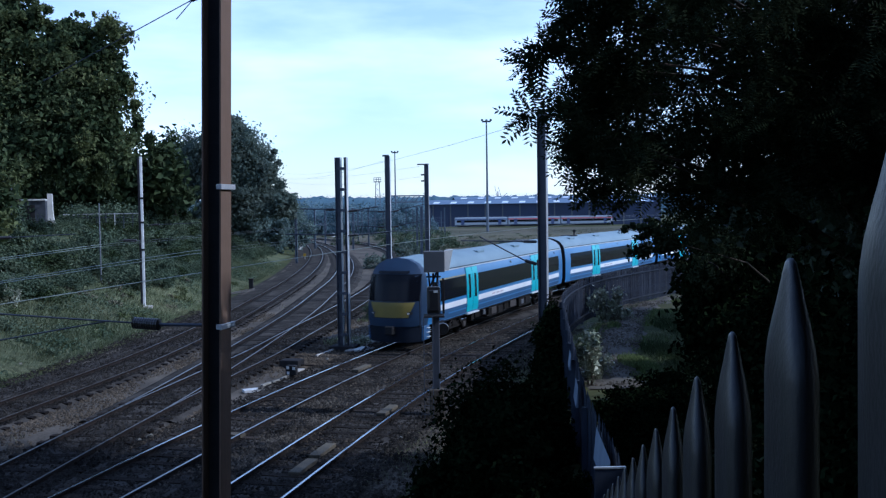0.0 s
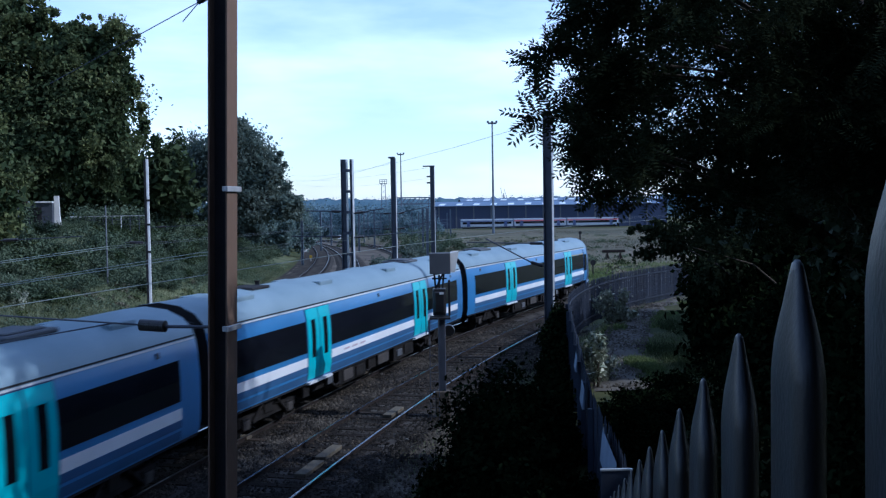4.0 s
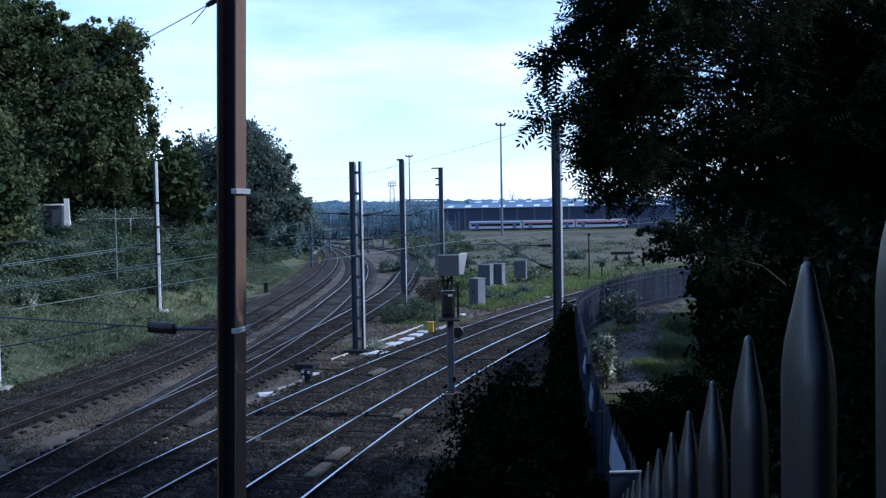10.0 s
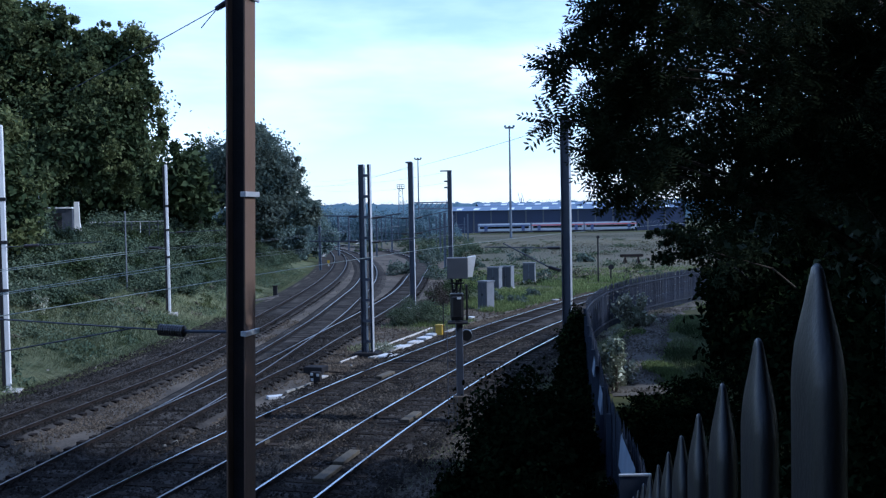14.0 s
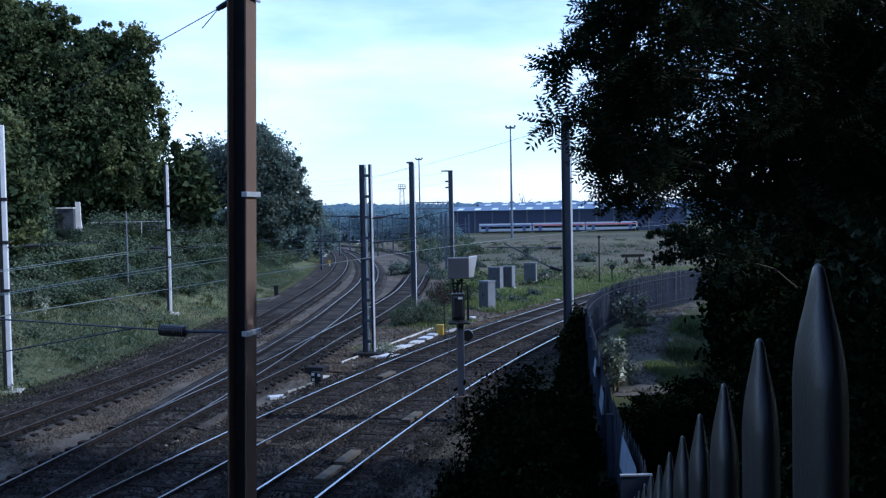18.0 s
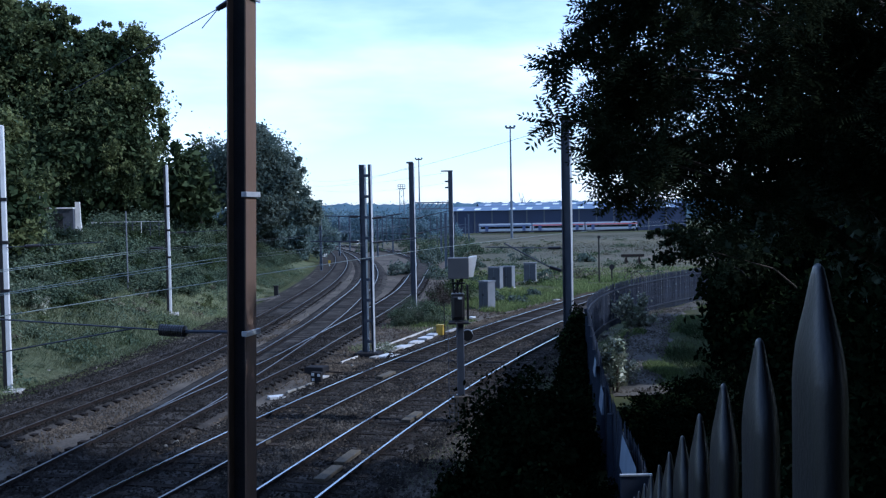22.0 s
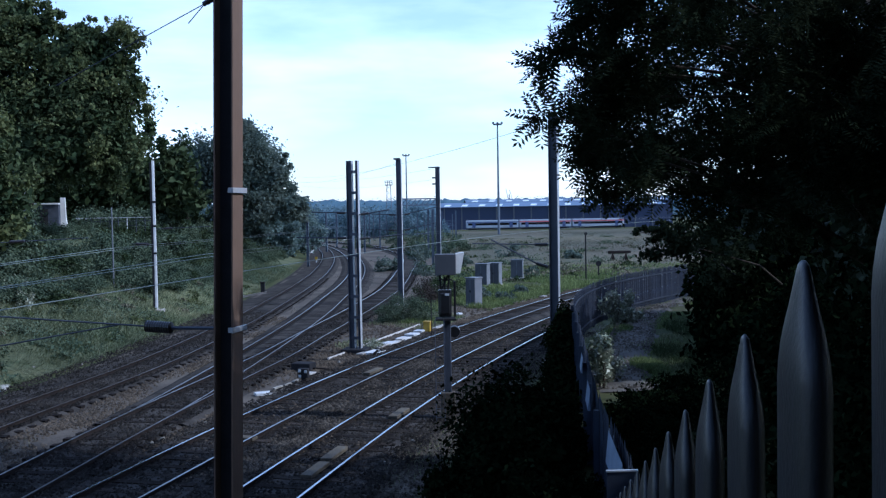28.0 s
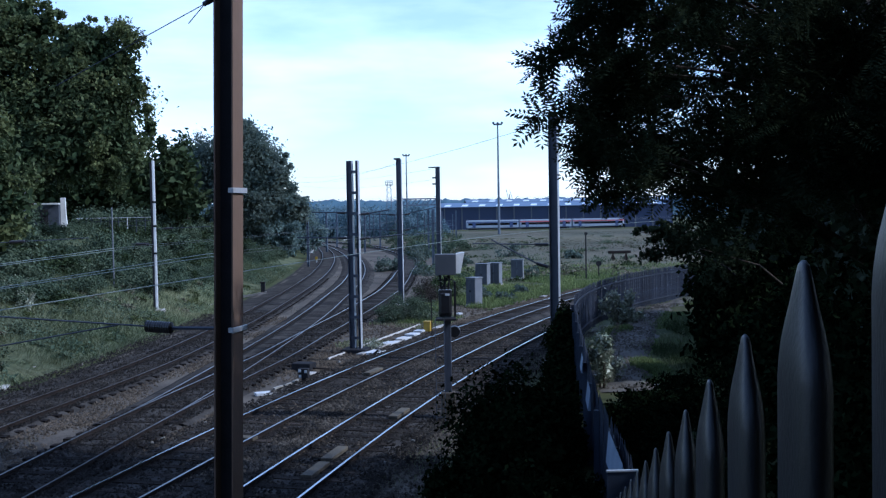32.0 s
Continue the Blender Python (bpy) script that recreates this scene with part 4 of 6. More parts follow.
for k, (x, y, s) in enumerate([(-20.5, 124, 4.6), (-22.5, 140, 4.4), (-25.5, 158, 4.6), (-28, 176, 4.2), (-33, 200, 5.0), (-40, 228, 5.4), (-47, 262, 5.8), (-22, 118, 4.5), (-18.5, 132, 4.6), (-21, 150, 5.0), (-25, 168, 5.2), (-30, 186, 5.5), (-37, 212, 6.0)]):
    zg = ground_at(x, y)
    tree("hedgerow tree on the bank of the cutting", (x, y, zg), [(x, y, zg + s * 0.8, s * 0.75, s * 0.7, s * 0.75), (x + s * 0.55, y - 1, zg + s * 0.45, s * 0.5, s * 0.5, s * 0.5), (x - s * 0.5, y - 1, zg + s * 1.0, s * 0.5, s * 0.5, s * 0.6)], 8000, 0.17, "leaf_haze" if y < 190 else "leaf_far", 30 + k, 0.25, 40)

tree("dark tree far behind the hut", (-44, 116, 4.4), [(-43, 116, 9.0, 7, 3, 5.0), (-52, 116, 9, 6, 3, 5), (-35.5, 117, 8.5, 5, 3, 4.2)], 12000, 0.34, "leaf_dark", 16, 0.35, 70, shell=0.9)

# scrub on the bank
rng = np.random.RandomState(7)
SCRUB = [crown("foliage", [(0, 0, 0.45, 0.9, 0.9, 0.6), (0.6, 0.2, 0.35, 0.6, 0.6, 0.5), (-0.5, -0.2, 0.3, 0.6, 0.7, 0.45)], 2300, 0.046, m, 60 + i, 0.7, 0.17, 40) for i, m in enumerate(("scrub", "leaf_dark", "scrub", "scrub"))]
for k in range(298):
    y = rng.uniform(36, 125)
    d = rng.uniform(2.2, 15.5) if y > 60 else rng.uniform(4.6, 15.0)
    x = float(xat(T4, y)) - 4 - d
    s = rng.uniform(0.8, 1.8) * (0.7 + 0.07 * d)
    if -0.42 < x / y < -0.30 and y < 84 and d > 9:
        s *= 0.42
    ob = new("shrub", SCRUB[k % 4])
    ob.matrix_basis = pose(x, y, ground_at(x, y) - 0.1, 0, 0, rng.uniform(0, 360)) @ Matrix.Diagonal((s, s, s * rng.uniform(0.7, 1.1), 1))
    tagged(ob, "low leafy shrub on the grassy bank", "shrub", "scrub on the bank")


for k in range(46):
    y = rng.uniform(42, 120)
    d = rng.uniform(7.5, 17)
    x = float(xat(T4, y)) - 4 - d
    s = rng.uniform(1.6, 3.0)
    if -0.42 < x / y < -0.28 and y < 84:
        s *= 0.5
    ob = new("thorn_bush", SCRUB[k % 4])
    ob.matrix_basis = pose(x, y, ground_at(x, y) - 0.2, 0, 0, rng.uniform(0, 360)) @ Matrix.Diagonal((s, s, s * rng.uniform(0.7, 1.0), 1))
    tagged(ob, "broad dark bush high on the bank", "bush", "bushes on the bank")

def weed_clumps(mt, seed, n, label):
    rg = np.random.RandomState(seed)
    lobes = []
    for k in range(n):
        y = rg.uniform(33, 78)
        x = float(xat(T4, y)) - 4.4 - 6.5 * rg.uniform(0, 1) ** 1.2
        r = rg.uniform(0.2, 0.6)
        lobes.append((x, y, ground_at(x, y) + r * 0.2, r, r, r * rg.uniform(0.4, 0.9)))
    tagged(new("bank_weed_clumps", crown("bank_weed_clumps", lobes, n * 220, 0.06, mt, seed + 1, 0.7, 0.2, n * 5)), label, "weeds", kind="stuff")


def yard_weeds(mt, seed, n, label):
    rg = np.random.RandomState(seed)
    lobes = []
    for k in range(n):
        y = 84 + 170 * rg.uniform(0, 1) ** 1.5
        a, b = float(xat(T3B, min(y, 250))) + 5, (0.2 + 0.002 * (y - 84)) * y
        x = a + (b - a) * rg.uniform(0, 1)
        r = rg.uniform(0.5, 1.5)
        lobes.append((x, y, -0.3 + float(fall_at(y)) + r * 0.12, r * 1.5, r, r * rg.uniform(0.3, 0.6)))
    tagged(new("yard_weeds", crown("yard_weeds", lobes, n * 130, 0.12, mt, seed + 1, 0.8, 0.2, n * 6)), label, "weeds", kind="stuff")


weed_clumps("scrub", 301, 70, "grey-green weed clumps in the bank grass")
weed_clumps("leaf", 303, 45, "yellow-green weed clumps in the bank grass")
weed_clumps("drygrass", 305, 30, "dry brown weed clumps in the bank grass")
yard_weeds("scrub", 311, 90, "drab green weeds spreading over the yard")
yard_weeds("drygrass", 313, 70, "dry brown weeds in the yard")
yard_weeds("leaf_dark", 315, 40, "dark bramble patches in the yard")

# grass blades
def blades(name, label, pts, h, w, mt, seed, lean=0.35):
    rng = np.random.RandomState(seed)
    n = len(pts)
    p = np.asarray(pts, float)
    a = rng.uniform(0, 2 * math.pi, n)
    d = np.c_[np.cos(a), np.sin(a), np.zeros(n)]
    hh = (h * rng.uniform(0.5, 1.3, n))[:, None]
    tip = p + np.c_[rng.normal(size=(n, 2)) * lean, np.ones(n)] * hh
    vs = np.stack([p - d * w, p + d * w, tip], 1).reshape(-1, 3)
    me = bpy.data.meshes.new(name)
    me.vertices.add(3 * n)
    me.vertices.foreach_set("co", vs.ravel())
    me.loops.add(3 * n)
    me.loops.foreach_set("vertex_index", np.arange(3 * n, dtype=np.int32))
    me.polygons.add(n)
    me.polygons.foreach_set("loop_start", np.arange(0, 3 * n, 3, dtype=np.int32))
    me.materials.append(M[mt])
    me.update(calc_edges=True)
    return tagged(new(name, me), label, "grass", kind="stuff")


def scatter(n, seed, y0, y1, xa, xb, patch=0.0, power=1.0):
    """Points on the ground between two plan lines, denser near y0 for power above 1."""
    rng = np.random.RandomState(seed)
    y = y0 + (y1 - y0) * rng.uniform(0, 1, n) ** power
    x = xa(y) + (xb(y) - xa(y)) * rng.uniform(0, 1, n)
    if patch:
        keep = [noise.noise(Vector((a * 0.22, b * 0.22, seed))) > patch for a, b in zip(x, y)]
        x, y = x[keep], y[keep]
    return np.c_[x, y, height(x, y) - 0.02]


blades("bank_grass", "long pale grass on the foot of the bank", scatter(60000, 1, 26, 105, lambda y: xat(T4, y) - 13, lambda y: xat(T4, y) - 3.4, power=1.6) + np.array([0, 0, 0.05]), 0.26, 0.03, "blade", 1, 0.7)
# low broad-leaved weeds over the bank
wp = scatter(60000, 21, 30, 110, lambda y: xat(T4, y) - 15, lambda y: xat(T4, y) - 3.8, patch=-0.02, power=1.3)
wr = np.random.RandomState(22)
wk = len(wp)
wp[:, 2] += 0.06 + 0.34 * wr.uniform(0, 1, wk) ** 1.5
wn_ = unit(wr.normal(size=(wk, 3)) * 0.6 + np.array([0.1, -0.3, 0.8]))
wu = unit(np.cross(wn_, wr.normal(size=(wk, 3))))
wsz = 0.075 * wr.uniform(0.5, 1.5, (wk, 1))
tagged(new("bank_weeds", quads("bank_weeds", wp, wu * wsz, np.cross(wn_, wu) * wsz * 0.6, "scrub")), "low broad-leaved weeds over the bank", "weeds", kind="stuff")
FIELD_L = lambda y: np.maximum(xat(T3B, y) + 3.5, np.where(y < 64, -1.2, -50))
FIELD_R = lambda y: np.minimum(xat(T1, np.minimum(y, 160)) - 2.6, 70)
blades("field_grass", "green weedy grass beside the curving line", scatter(30000, 2, 58, 104, FIELD_L, FIELD_R, patch=-0.15), 0.30, 0.05, "fieldblade", 2)
blades("dry_field_grass", "straw-coloured dry grass across the yard", scatter(46000, 3, 92, 330, lambda y: xat(T3B, np.minimum(y, 250)) + 4, lambda y: 12 + y * 0.33, power=1.3), 0.32, 0.055, "drygrass", 3)
blades("verge_grass", "sparse weeds on the verge beside the track", scatter(16000, 5, 17, 60, lambda y: xat(T2, y) + 1.7, lambda y: xat(T2, y) + 4.6, patch=-0.12), 0.2, 0.018, "blade", 5)
blades("path_grass", "grass along the edges of the footpath", scatter(24000, 6, 15, 62, lambda y: np.interp(y, [20, 33, 42, 55], [5.2, 7.5, 9.8, 14.4]), lambda y: np.interp(y, [20, 33, 42, 55], [7.5, 10.5, 12.5, 19]), patch=-0.05), 0.2, 0.022, "blade", 6)
weeds = scatter(2600, 8, 22, 100, lambda y: xat(T4, y) + 1.6, lambda y: xat(T3B, y) - 1.2, patch=0.25)
weeds[:, 2] = -0.27
blades("trackside_weeds", "thin weeds in the brown trackbed", weeds, 0.14, 0.02, "drygrass", 9)


tufts = scatter(8000, 11, 43, 66, lambda y: xat(T3B, y) + 1.6, lambda y: np.maximum(xat(T1, y) - 2.5, xat(T3B, y) + 1.7), patch=0.05)
tufts[:, 2] = -0.26
blades("fork_weeds", "green weeds in the fork between the lines", tufts, 0.16, 0.02, "blade", 12)


# ballast stones near the eye
def stones(seed, n, y0, y1, xa, xb, r, z, mt="stone", patch=None):
    rng = np.random.RandomState(seed)
    y = y0 + (y1 - y0) * rng.uniform(0, 1, n) ** 1.4
    x = xa(y) + (xb(y) - xa(y)) * rng.uniform(0, 1, n)
    if patch is not None:
        keep = [noise.noise(Vector((a * 0.5, b * 0.35, seed))) > patch + rng.uniform(-0.25, 0.25) for a, b in zip(x, y)]
        x, y = x[keep], y[keep]
        n = len(x)
    c = np.c_[x, y, np.full(n, z) + rng.uniform(-0.01, 0.015, n)]
    base = np.array([(1, 0, 0), (-1, 0, 0), (0, 1, 0), (0, -1, 0), (0, 0, 1), (0, 0, -1)], float)
    tri = np.array([(0, 2, 4), (2, 1, 4), (1, 3, 4), (3, 0, 4)])
    s = r * rng.uniform(0.5, 1.4, (n, 1, 1)) * rng.uniform(0.6, 1.3, (n, 6, 1))
    v = (base[None] * s + c[:, None]).reshape(-1, 3)
    f = (tri[None] + 6 * np.arange(n)[:, None, None]).reshape(-1, 3)
    me = bpy.data.meshes.new("ballast_stones")
    me.vertices.add(len(v))
    me.vertices.foreach_set("co", v.ravel())
    me.loops.add(f.size)
    me.loops.foreach_set("vertex_index", f.ravel().astype(np.int32))
    me.polygons.add(len(f))
    me.polygons.foreach_set("loop_start", np.arange(0, f.size, 3, dtype=np.int32))
    me.materials.append(M[mt])
    me.update(calc_edges=True)
    return tagged(new("ballast_stones", me), "loose angular ballast stones between the rails", "stones", kind="stuff")


stones(1, 30000, 18, 52, lambda y: xat(T1, y) - 1.9, lambda y: xat(T2, y) + 2.2, 0.04, -0.13, "stone_dark")
stones(6, 13000, 18, 48, lambda y: xat(T1, y) + 0.75, lambda y: xat(T2, y) - 0.8, 0.045, -0.118, "stone", 0.0)
stones(7, 9000, 18, 48, lambda y: xat(T2, y) + 0.9, lambda y: xat(T2, y) + 2.9, 0.045, -0.2, "stone", -0.45)
stones(10, 5000, 17, 44, lambda y: xat(T2, y) + 2.4, lambda y: xat(T2, y) + 3.4, 0.045, -0.25, "stone", -0.3)
stones(8, 3500, 18, 50, lambda y: xat(T1, y) - 0.7, lambda y: xat(T2, y) + 0.7, 0.04, -0.118, "stone_brown", 0.1)
stones(3, 9000, 22, 60, lambda y: xat(T4, y) - 1.5, lambda y: xat(T4, y) + 1.1, 0.04, -0.13, "stone_dark")
stones(9, 7000, 24, 60, lambda y: xat(T4, y) - 3.6, lambda y: xat(T4, y) - 1.4, 0.045, -0.23, "stone_dark")
stones(4, 9000, 18, 60, lambda y: xat(T3B, y) - 1.1, lambda y: xat(T3B, y) + 1.3, 0.04, -0.118, "stone_dark")
stones(2, 14000, 18, 60, lambda y: xat(T4, y) + 1.0, lambda y: xat(T3B, y) - 0.95, 0.045, -0.235, "stone_brown", -0.05)
stones(15, 6000, 50, 74, lambda y: xat(T1, y) - 2.5, lambda y: xat(T1, y) - 1.3, 0.06, -0.245, "stone_brown")
stones(16, 7000, 38, 66, lambda y: xat(T3B, y) + 1.3, lambda y: xat(T1, y) - 1.6, 0.055, -0.25, "stone_brown", -0.3)
stones(5, 6000, 18, 55, lambda y: xat(T3B, y) + 1.3, lambda y: xat(T1, y) - 1.5, 0.045, -0.235, "stone_brown", 0.05)

# ---- lineside equipment ----
def cabinet(x, y, w, d, h, yaw, label):
    z = -0.32
    t = thing("equipment_cabinet", label, "cabinet", pose(x, y, z, 0, 0, yaw), group="lineside cabinets")
    part("plinth", box("plinth", -w / 2 - 0.05, w / 2 + 0.05, -d / 2 - 0.05, d / 2 + 0.05, -0.1, 0.14, "concrete", 0.02), t)
    part("body", box("body", -w / 2, w / 2, -d / 2, d / 2, 0.14, h - 0.05, "cabgrey", 0.015), t)
    part("lid", box("lid", -w / 2 - 0.05, w / 2 + 0.05, -d / 2 - 0.05, d / 2 + 0.05, h - 0.05, h + 0.02, "cabgrey", 0.015), t)
    for sx in (-1, 1):
        # doors darker than the body: shade of the front put into their grey
        dr = part("door", box("door", sx * w / 4 - w / 4 + 0.02, sx * w / 4 + w / 4 - 0.02, -d / 2 - 0.025, -d / 2 - 0.002, 0.2, h - 0.1, "grey", 0.006), t, "steel door, darker grey for the shaded front")
        part("handle", box("handle", sx * 0.05 - 0.015, sx * 0.05 + 0.015, -d / 2 - 0.055, -d / 2 - 0.026, h * 0.5, h * 0.5 + 0.14, "dark"), dr)
    return t


cabinet(2.75, 62.9, 0.75, 0.75, 1.85, -40, "grey lineside equipment cabinet with a pale side")
cabinet(4.15, 78.6, 1.0, 0.75, 1.85, -24, "grey lineside equipment cabinet in the grass")
cabinet(5.2, 79.6, 0.95, 0.75, 1.85, -24, "grey lineside equipment cabinet beside its twin")
cabinet(7.6, 86.5, 1.05, 0.6, 1.72, -12, "low grey equipment cabinet standing alone in grass")

# colour-light signal, seen from behind
sg = thing("railway_signal", "dark colour-light railway signal seen from behind on its post", "signal", pose(0.46, 28.5, ground_at(0.46, 28.5), 0, 0, 0))
gz = ground_at(0.46, 28.5)
part("post", boxes("post", [(-0.1, 0.1, -0.09, 0.09, 0, 2.74 - gz)], "steel", 0.02), sg, "grey square post")
part("base", box("base", -0.22, 0.2, -0.2, 0.2, -0.4, 0.62 - gz, "bed", 0.04), sg, "mossy brown base")
part("signal_head", boxes("signal_head", [(-0.25, 0.13, -0.2, 0.12, 2.82 - gz, 3.6 - gz), (-0.21, 0.09, -0.26, -0.2, 2.9 - gz, 3.52 - gz)], "black", 0.03), sg, "black signal head")
part("route_box", boxes("route_box", [(-0.33, 0.27, -0.2, 0.3, 4.02 - gz, 4.62 - gz)], "grey", 0.015), sg, "grey route indicator box")
part("route_hood", mesh("route_hood", [(0.275, -0.1, 4.06 - gz), (0.40, -0.06, 4.06 - gz), (0.38, 0.34, 4.1 - gz), (0.275, 0.34, 4.06 - gz), (0.275, -0.1, 4.63 - gz), (0.52, -0.02, 4.66 - gz), (0.5, 0.4, 4.66 - gz), (0.275, 0.34, 4.63 - gz)], [(3, 2, 1, 0), (4, 5, 6, 7), (0, 1, 5, 4), (1, 2, 6, 5), (2, 3, 7, 6), (3, 0, 4, 7)], "lightgrey"), sg, "pale flared hood")
for x0, x1 in ((-0.16, -0.2), (0.04, 0.08), (-0.16, 0.06)):
    part("strut", tube("strut", [(x0, 0, 3.58 - gz), (x1, 0.02, 4.04 - gz)], 0.028, "dark"), sg)
part("bracket", boxes("bracket", [(-0.26, 0.16, -0.08, 0.08, 3.86 - gz, 3.9 - gz), (-0.09, -0.03, -0.05, 0.05, 3.6 - gz, 3.98 - gz)], "dark", 0.008), sg)
part("back_plate", boxes("back_plate", [(0.2, 0.26, 0.02, 0.3, 2.8 - gz, 3.82 - gz)], "dark", 0.01), sg)
part("label_plate", box("label_plate", -0.06, 0.06, -0.272, -0.262, 3.44 - gz, 3.5 - gz, "lightgrey"), sg, "small white plate")
part("platform", boxes("platform", [(-0.34, 0.24, -0.4, 0.25, 2.73 - gz, 2.78 - gz)], "dark"), sg)
part("guard_post", tube("guard_post", [(-0.46, -0.4, 2.3 - gz), (-0.46, -0.4, 3.4 - gz)], 0.013, "dark"), sg)
for x in (-0.36, -0.11):
    part("ladder_side", tube("ladder_side", [(x, -0.5, 0.1), (x, -0.45, 2.78 - gz)], 0.011, "steel"), sg)
for i in range(9):
    part("rung", tube("rung", [(-0.36, -0.49, 0.3 + i * 0.25), (-0.11, -0.49, 0.3 + i * 0.25)], 0.007, "steel", 5), sg)
bm = bmesh.new()
bmesh.ops.create_cone(bm, cap_ends=True, segments=20, radius1=0.18, radius2=0.16, depth=0.12, matrix=Matrix.Translation((0.2, 0.12, 2.35 - gz)) @ Matrix.Rotation(math.pi / 2, 4, "X"))
part("subsidiary_signal", done("subsidiary_signal", bm, "black"), sg, "small round subsidiary signal")

# cable trough with pale lids beside the curving line
tro = thing("cable_trough", "pale concrete cable trough with loose lids beside the track", "cable trough", kind="structure")
q = offset(T1, -2.25)
q = q[(q[:, 1] > 32) & (q[:, 1] < 82)]
u = np.r_[0, np.cumsum(np.linalg.norm(np.diff(q, axis=0), axis=1))]
LID = box("lid", -0.15, 0.15, -0.40, 0.40, 0, 0.06, "concrete", 0.01)
for s in np.arange(0.4, u[-1] - 1, 0.92):
    x, y = np.interp(s, u, q[:, 0]), np.interp(s, u, q[:, 1])
    x2, y2 = np.interp(s + 0.5, u, q[:, 0]), np.interp(s + 0.5, u, q[:, 1])
    if rng.uniform() < (0.5 if 42 < y < 52 else 0.15 if y < 42 else 0.14):
        part("lid", LID, tro, "", pose(x + rng.uniform(-0.05, 0.05), y, -0.22 + rng.uniform(0, 0.03), rng.uniform(-2, 2), rng.uniform(-3, 3), math.degrees(math.atan2(y2 - y, x2 - x)) - 90 + rng.uniform(-5, 5)))
SLAB = box("slab", -0.32, 0.32, -0.5, 0.5, 0, 0.09, "lightgrey", 0.012)
for x, y, rz, s in ((-2.45, 42.4, -20, 1.0), (-1.95, 45.2, -24, 0.9), (-1.35, 46.8, -22, 0.8), (-0.95, 48.3, -22, 0.8), (-0.6, 49.6, -20, 0.7), (-5.72, 33.2, -66, 0.55), (1.6, 57.4, -30, 0.45)):
    ob = new("concrete_slab", SLAB)
    ob.matrix_basis = pose(x, y, -0.24, 0, 0, rz) @ Matrix.Diagonal((s, s, 1, 1))
    tagged(ob, "white concrete slab lying beside the track", "slab", "loose slabs")
wb = thing("trough_edge", "long pale concrete kerb behind the loose slabs", "kerb", data=boxes("trough_edge", [(-0.04, 0.04, -6.0, -3.6, 0, 0.1), (-0.03, 0.05, -3.2, 1.2, 0.01, 0.12), (-0.05, 0.03, 1.3, 6.2, 0, 0.11)], "concrete", 0.01))
wb.matrix_basis = pose(-2.5, 46.6, -0.28, 0, 0, -17.6)
bp_ = thing("broken_post", "broken white concrete post lying beside the rails", "post", pose(-5.18, 35.05, -0.25, 0, 0, -21))
for y0, y1, dx in ((-0.95, -0.35, 0.0), (-0.28, 0.42, 0.04), (0.5, 0.9, -0.03)):
    part("piece", box("piece", dx - 0.045, dx + 0.045, y0, y1, 0, 0.07, "rubble", 0.012), bp_)

# broken edging where the grass meets the ballast
edg = thing("field_edging", "broken concrete edging between the grass and the ballast", "edging", kind="structure")
q = offset(T1, -2.5)
q = q[(q[:, 1] > 54) & (q[:, 1] < 74)]
u = np.r_[0, np.cumsum(np.linalg.norm(np.diff(q, axis=0), axis=1))]
EDGE = box("edge_piece", -0.07, 0.07, -0.42, 0.42, 0, 0.17, "timber", 0.02)
for st in np.arange(0.4, u[-1] - 0.6, 0.96):
    if rng.uniform() < 0.22:
        continue
    x, y = np.interp(st, u, q[:, 0]), np.interp(st, u, q[:, 1])
    x2, y2 = np.interp(st + 0.5, u, q[:, 0]), np.interp(st + 0.5, u, q[:, 1])
    part("edge_piece", EDGE, edg, "", pose(x + rng.uniform(-0.07, 0.07), y, -0.33 + rng.uniform(-0.04, 0.03), rng.uniform(-3, 3), rng.uniform(-8, 8), math.degrees(math.atan2(y2 - y, x2 - x)) - 90 + rng.uniform(-4, 4)))
edge_tufts = scatter(9000, 17, 53, 76, lambda y: xat(T1, y) - 5.4, lambda y: xat(T1, y) - 2.75, patch=-0.12)
edge_tufts[:, 2] = -0.28
blades("edge_grass", "uneven green grass behind the broken edging", edge_tufts, 0.3, 0.026, "fieldblade", 18)
bin_ = thing("grit_bin", "small yellow box on legs beside the track", "box", pose(-0.2, 49.8, -0.3, 0, 0, -20))
part("body", box("body", -0.17, 0.17, -0.15, 0.15, 0.06, 0.52, "yellow", 0.02), bin_)
part("lid", box("lid", -0.2, 0.2, -0.18, 0.18, 0.52, 0.58, "yellow", 0.02), bin_)
for x in (-0.13, 0.13):
    part("foot", box("foot", x - 0.03, x + 0.03, -0.12, 0.12, 0, 0.06, "dark"), bin_)

pm = thing("point_motor", "dark point motor with a white-lidded junction box", "point motor", pose(-5.0, 38.3, -0.28, 0, 0, -18))
part("casing", box("casing", -0.4, 0.4, -0.3, 0.3, 0, 0.33, "dark", 0.04), pm)
part("rod", tube("rod", [(0.4, 0, 0.12), (1.6, 0, 0.1)], 0.03, "railrust"), pm)
g2 = thing("ground_signal", "small dark ground signal with white faces", "signal", pose(-4.62, 35.3, -0.3, 0, 0, -15))
part("stand", box("stand", -0.06, 0.06, -0.06, 0.06, 0, 0.25, "dark"), g2)
part("case", box("case", -0.2, 0.2, -0.1, 0.1, 0.25, 0.6, "dark", 0.03), g2)
for x, z in ((-0.11, 0.52), (0.12, 0.5), (-0.1, 0.33)):
    part("lamp_face", box("lamp_face", x - 0.05, x + 0.05, -0.115, -0.101, z - 0.05, z + 0.05, "lightgrey"), g2)

# timbers and rail magnets lying in the four-foot
TIMBER = box("timber", -0.14, 0.14, -0.62, 0.62, 0, 0.10, "timber", 0.02)
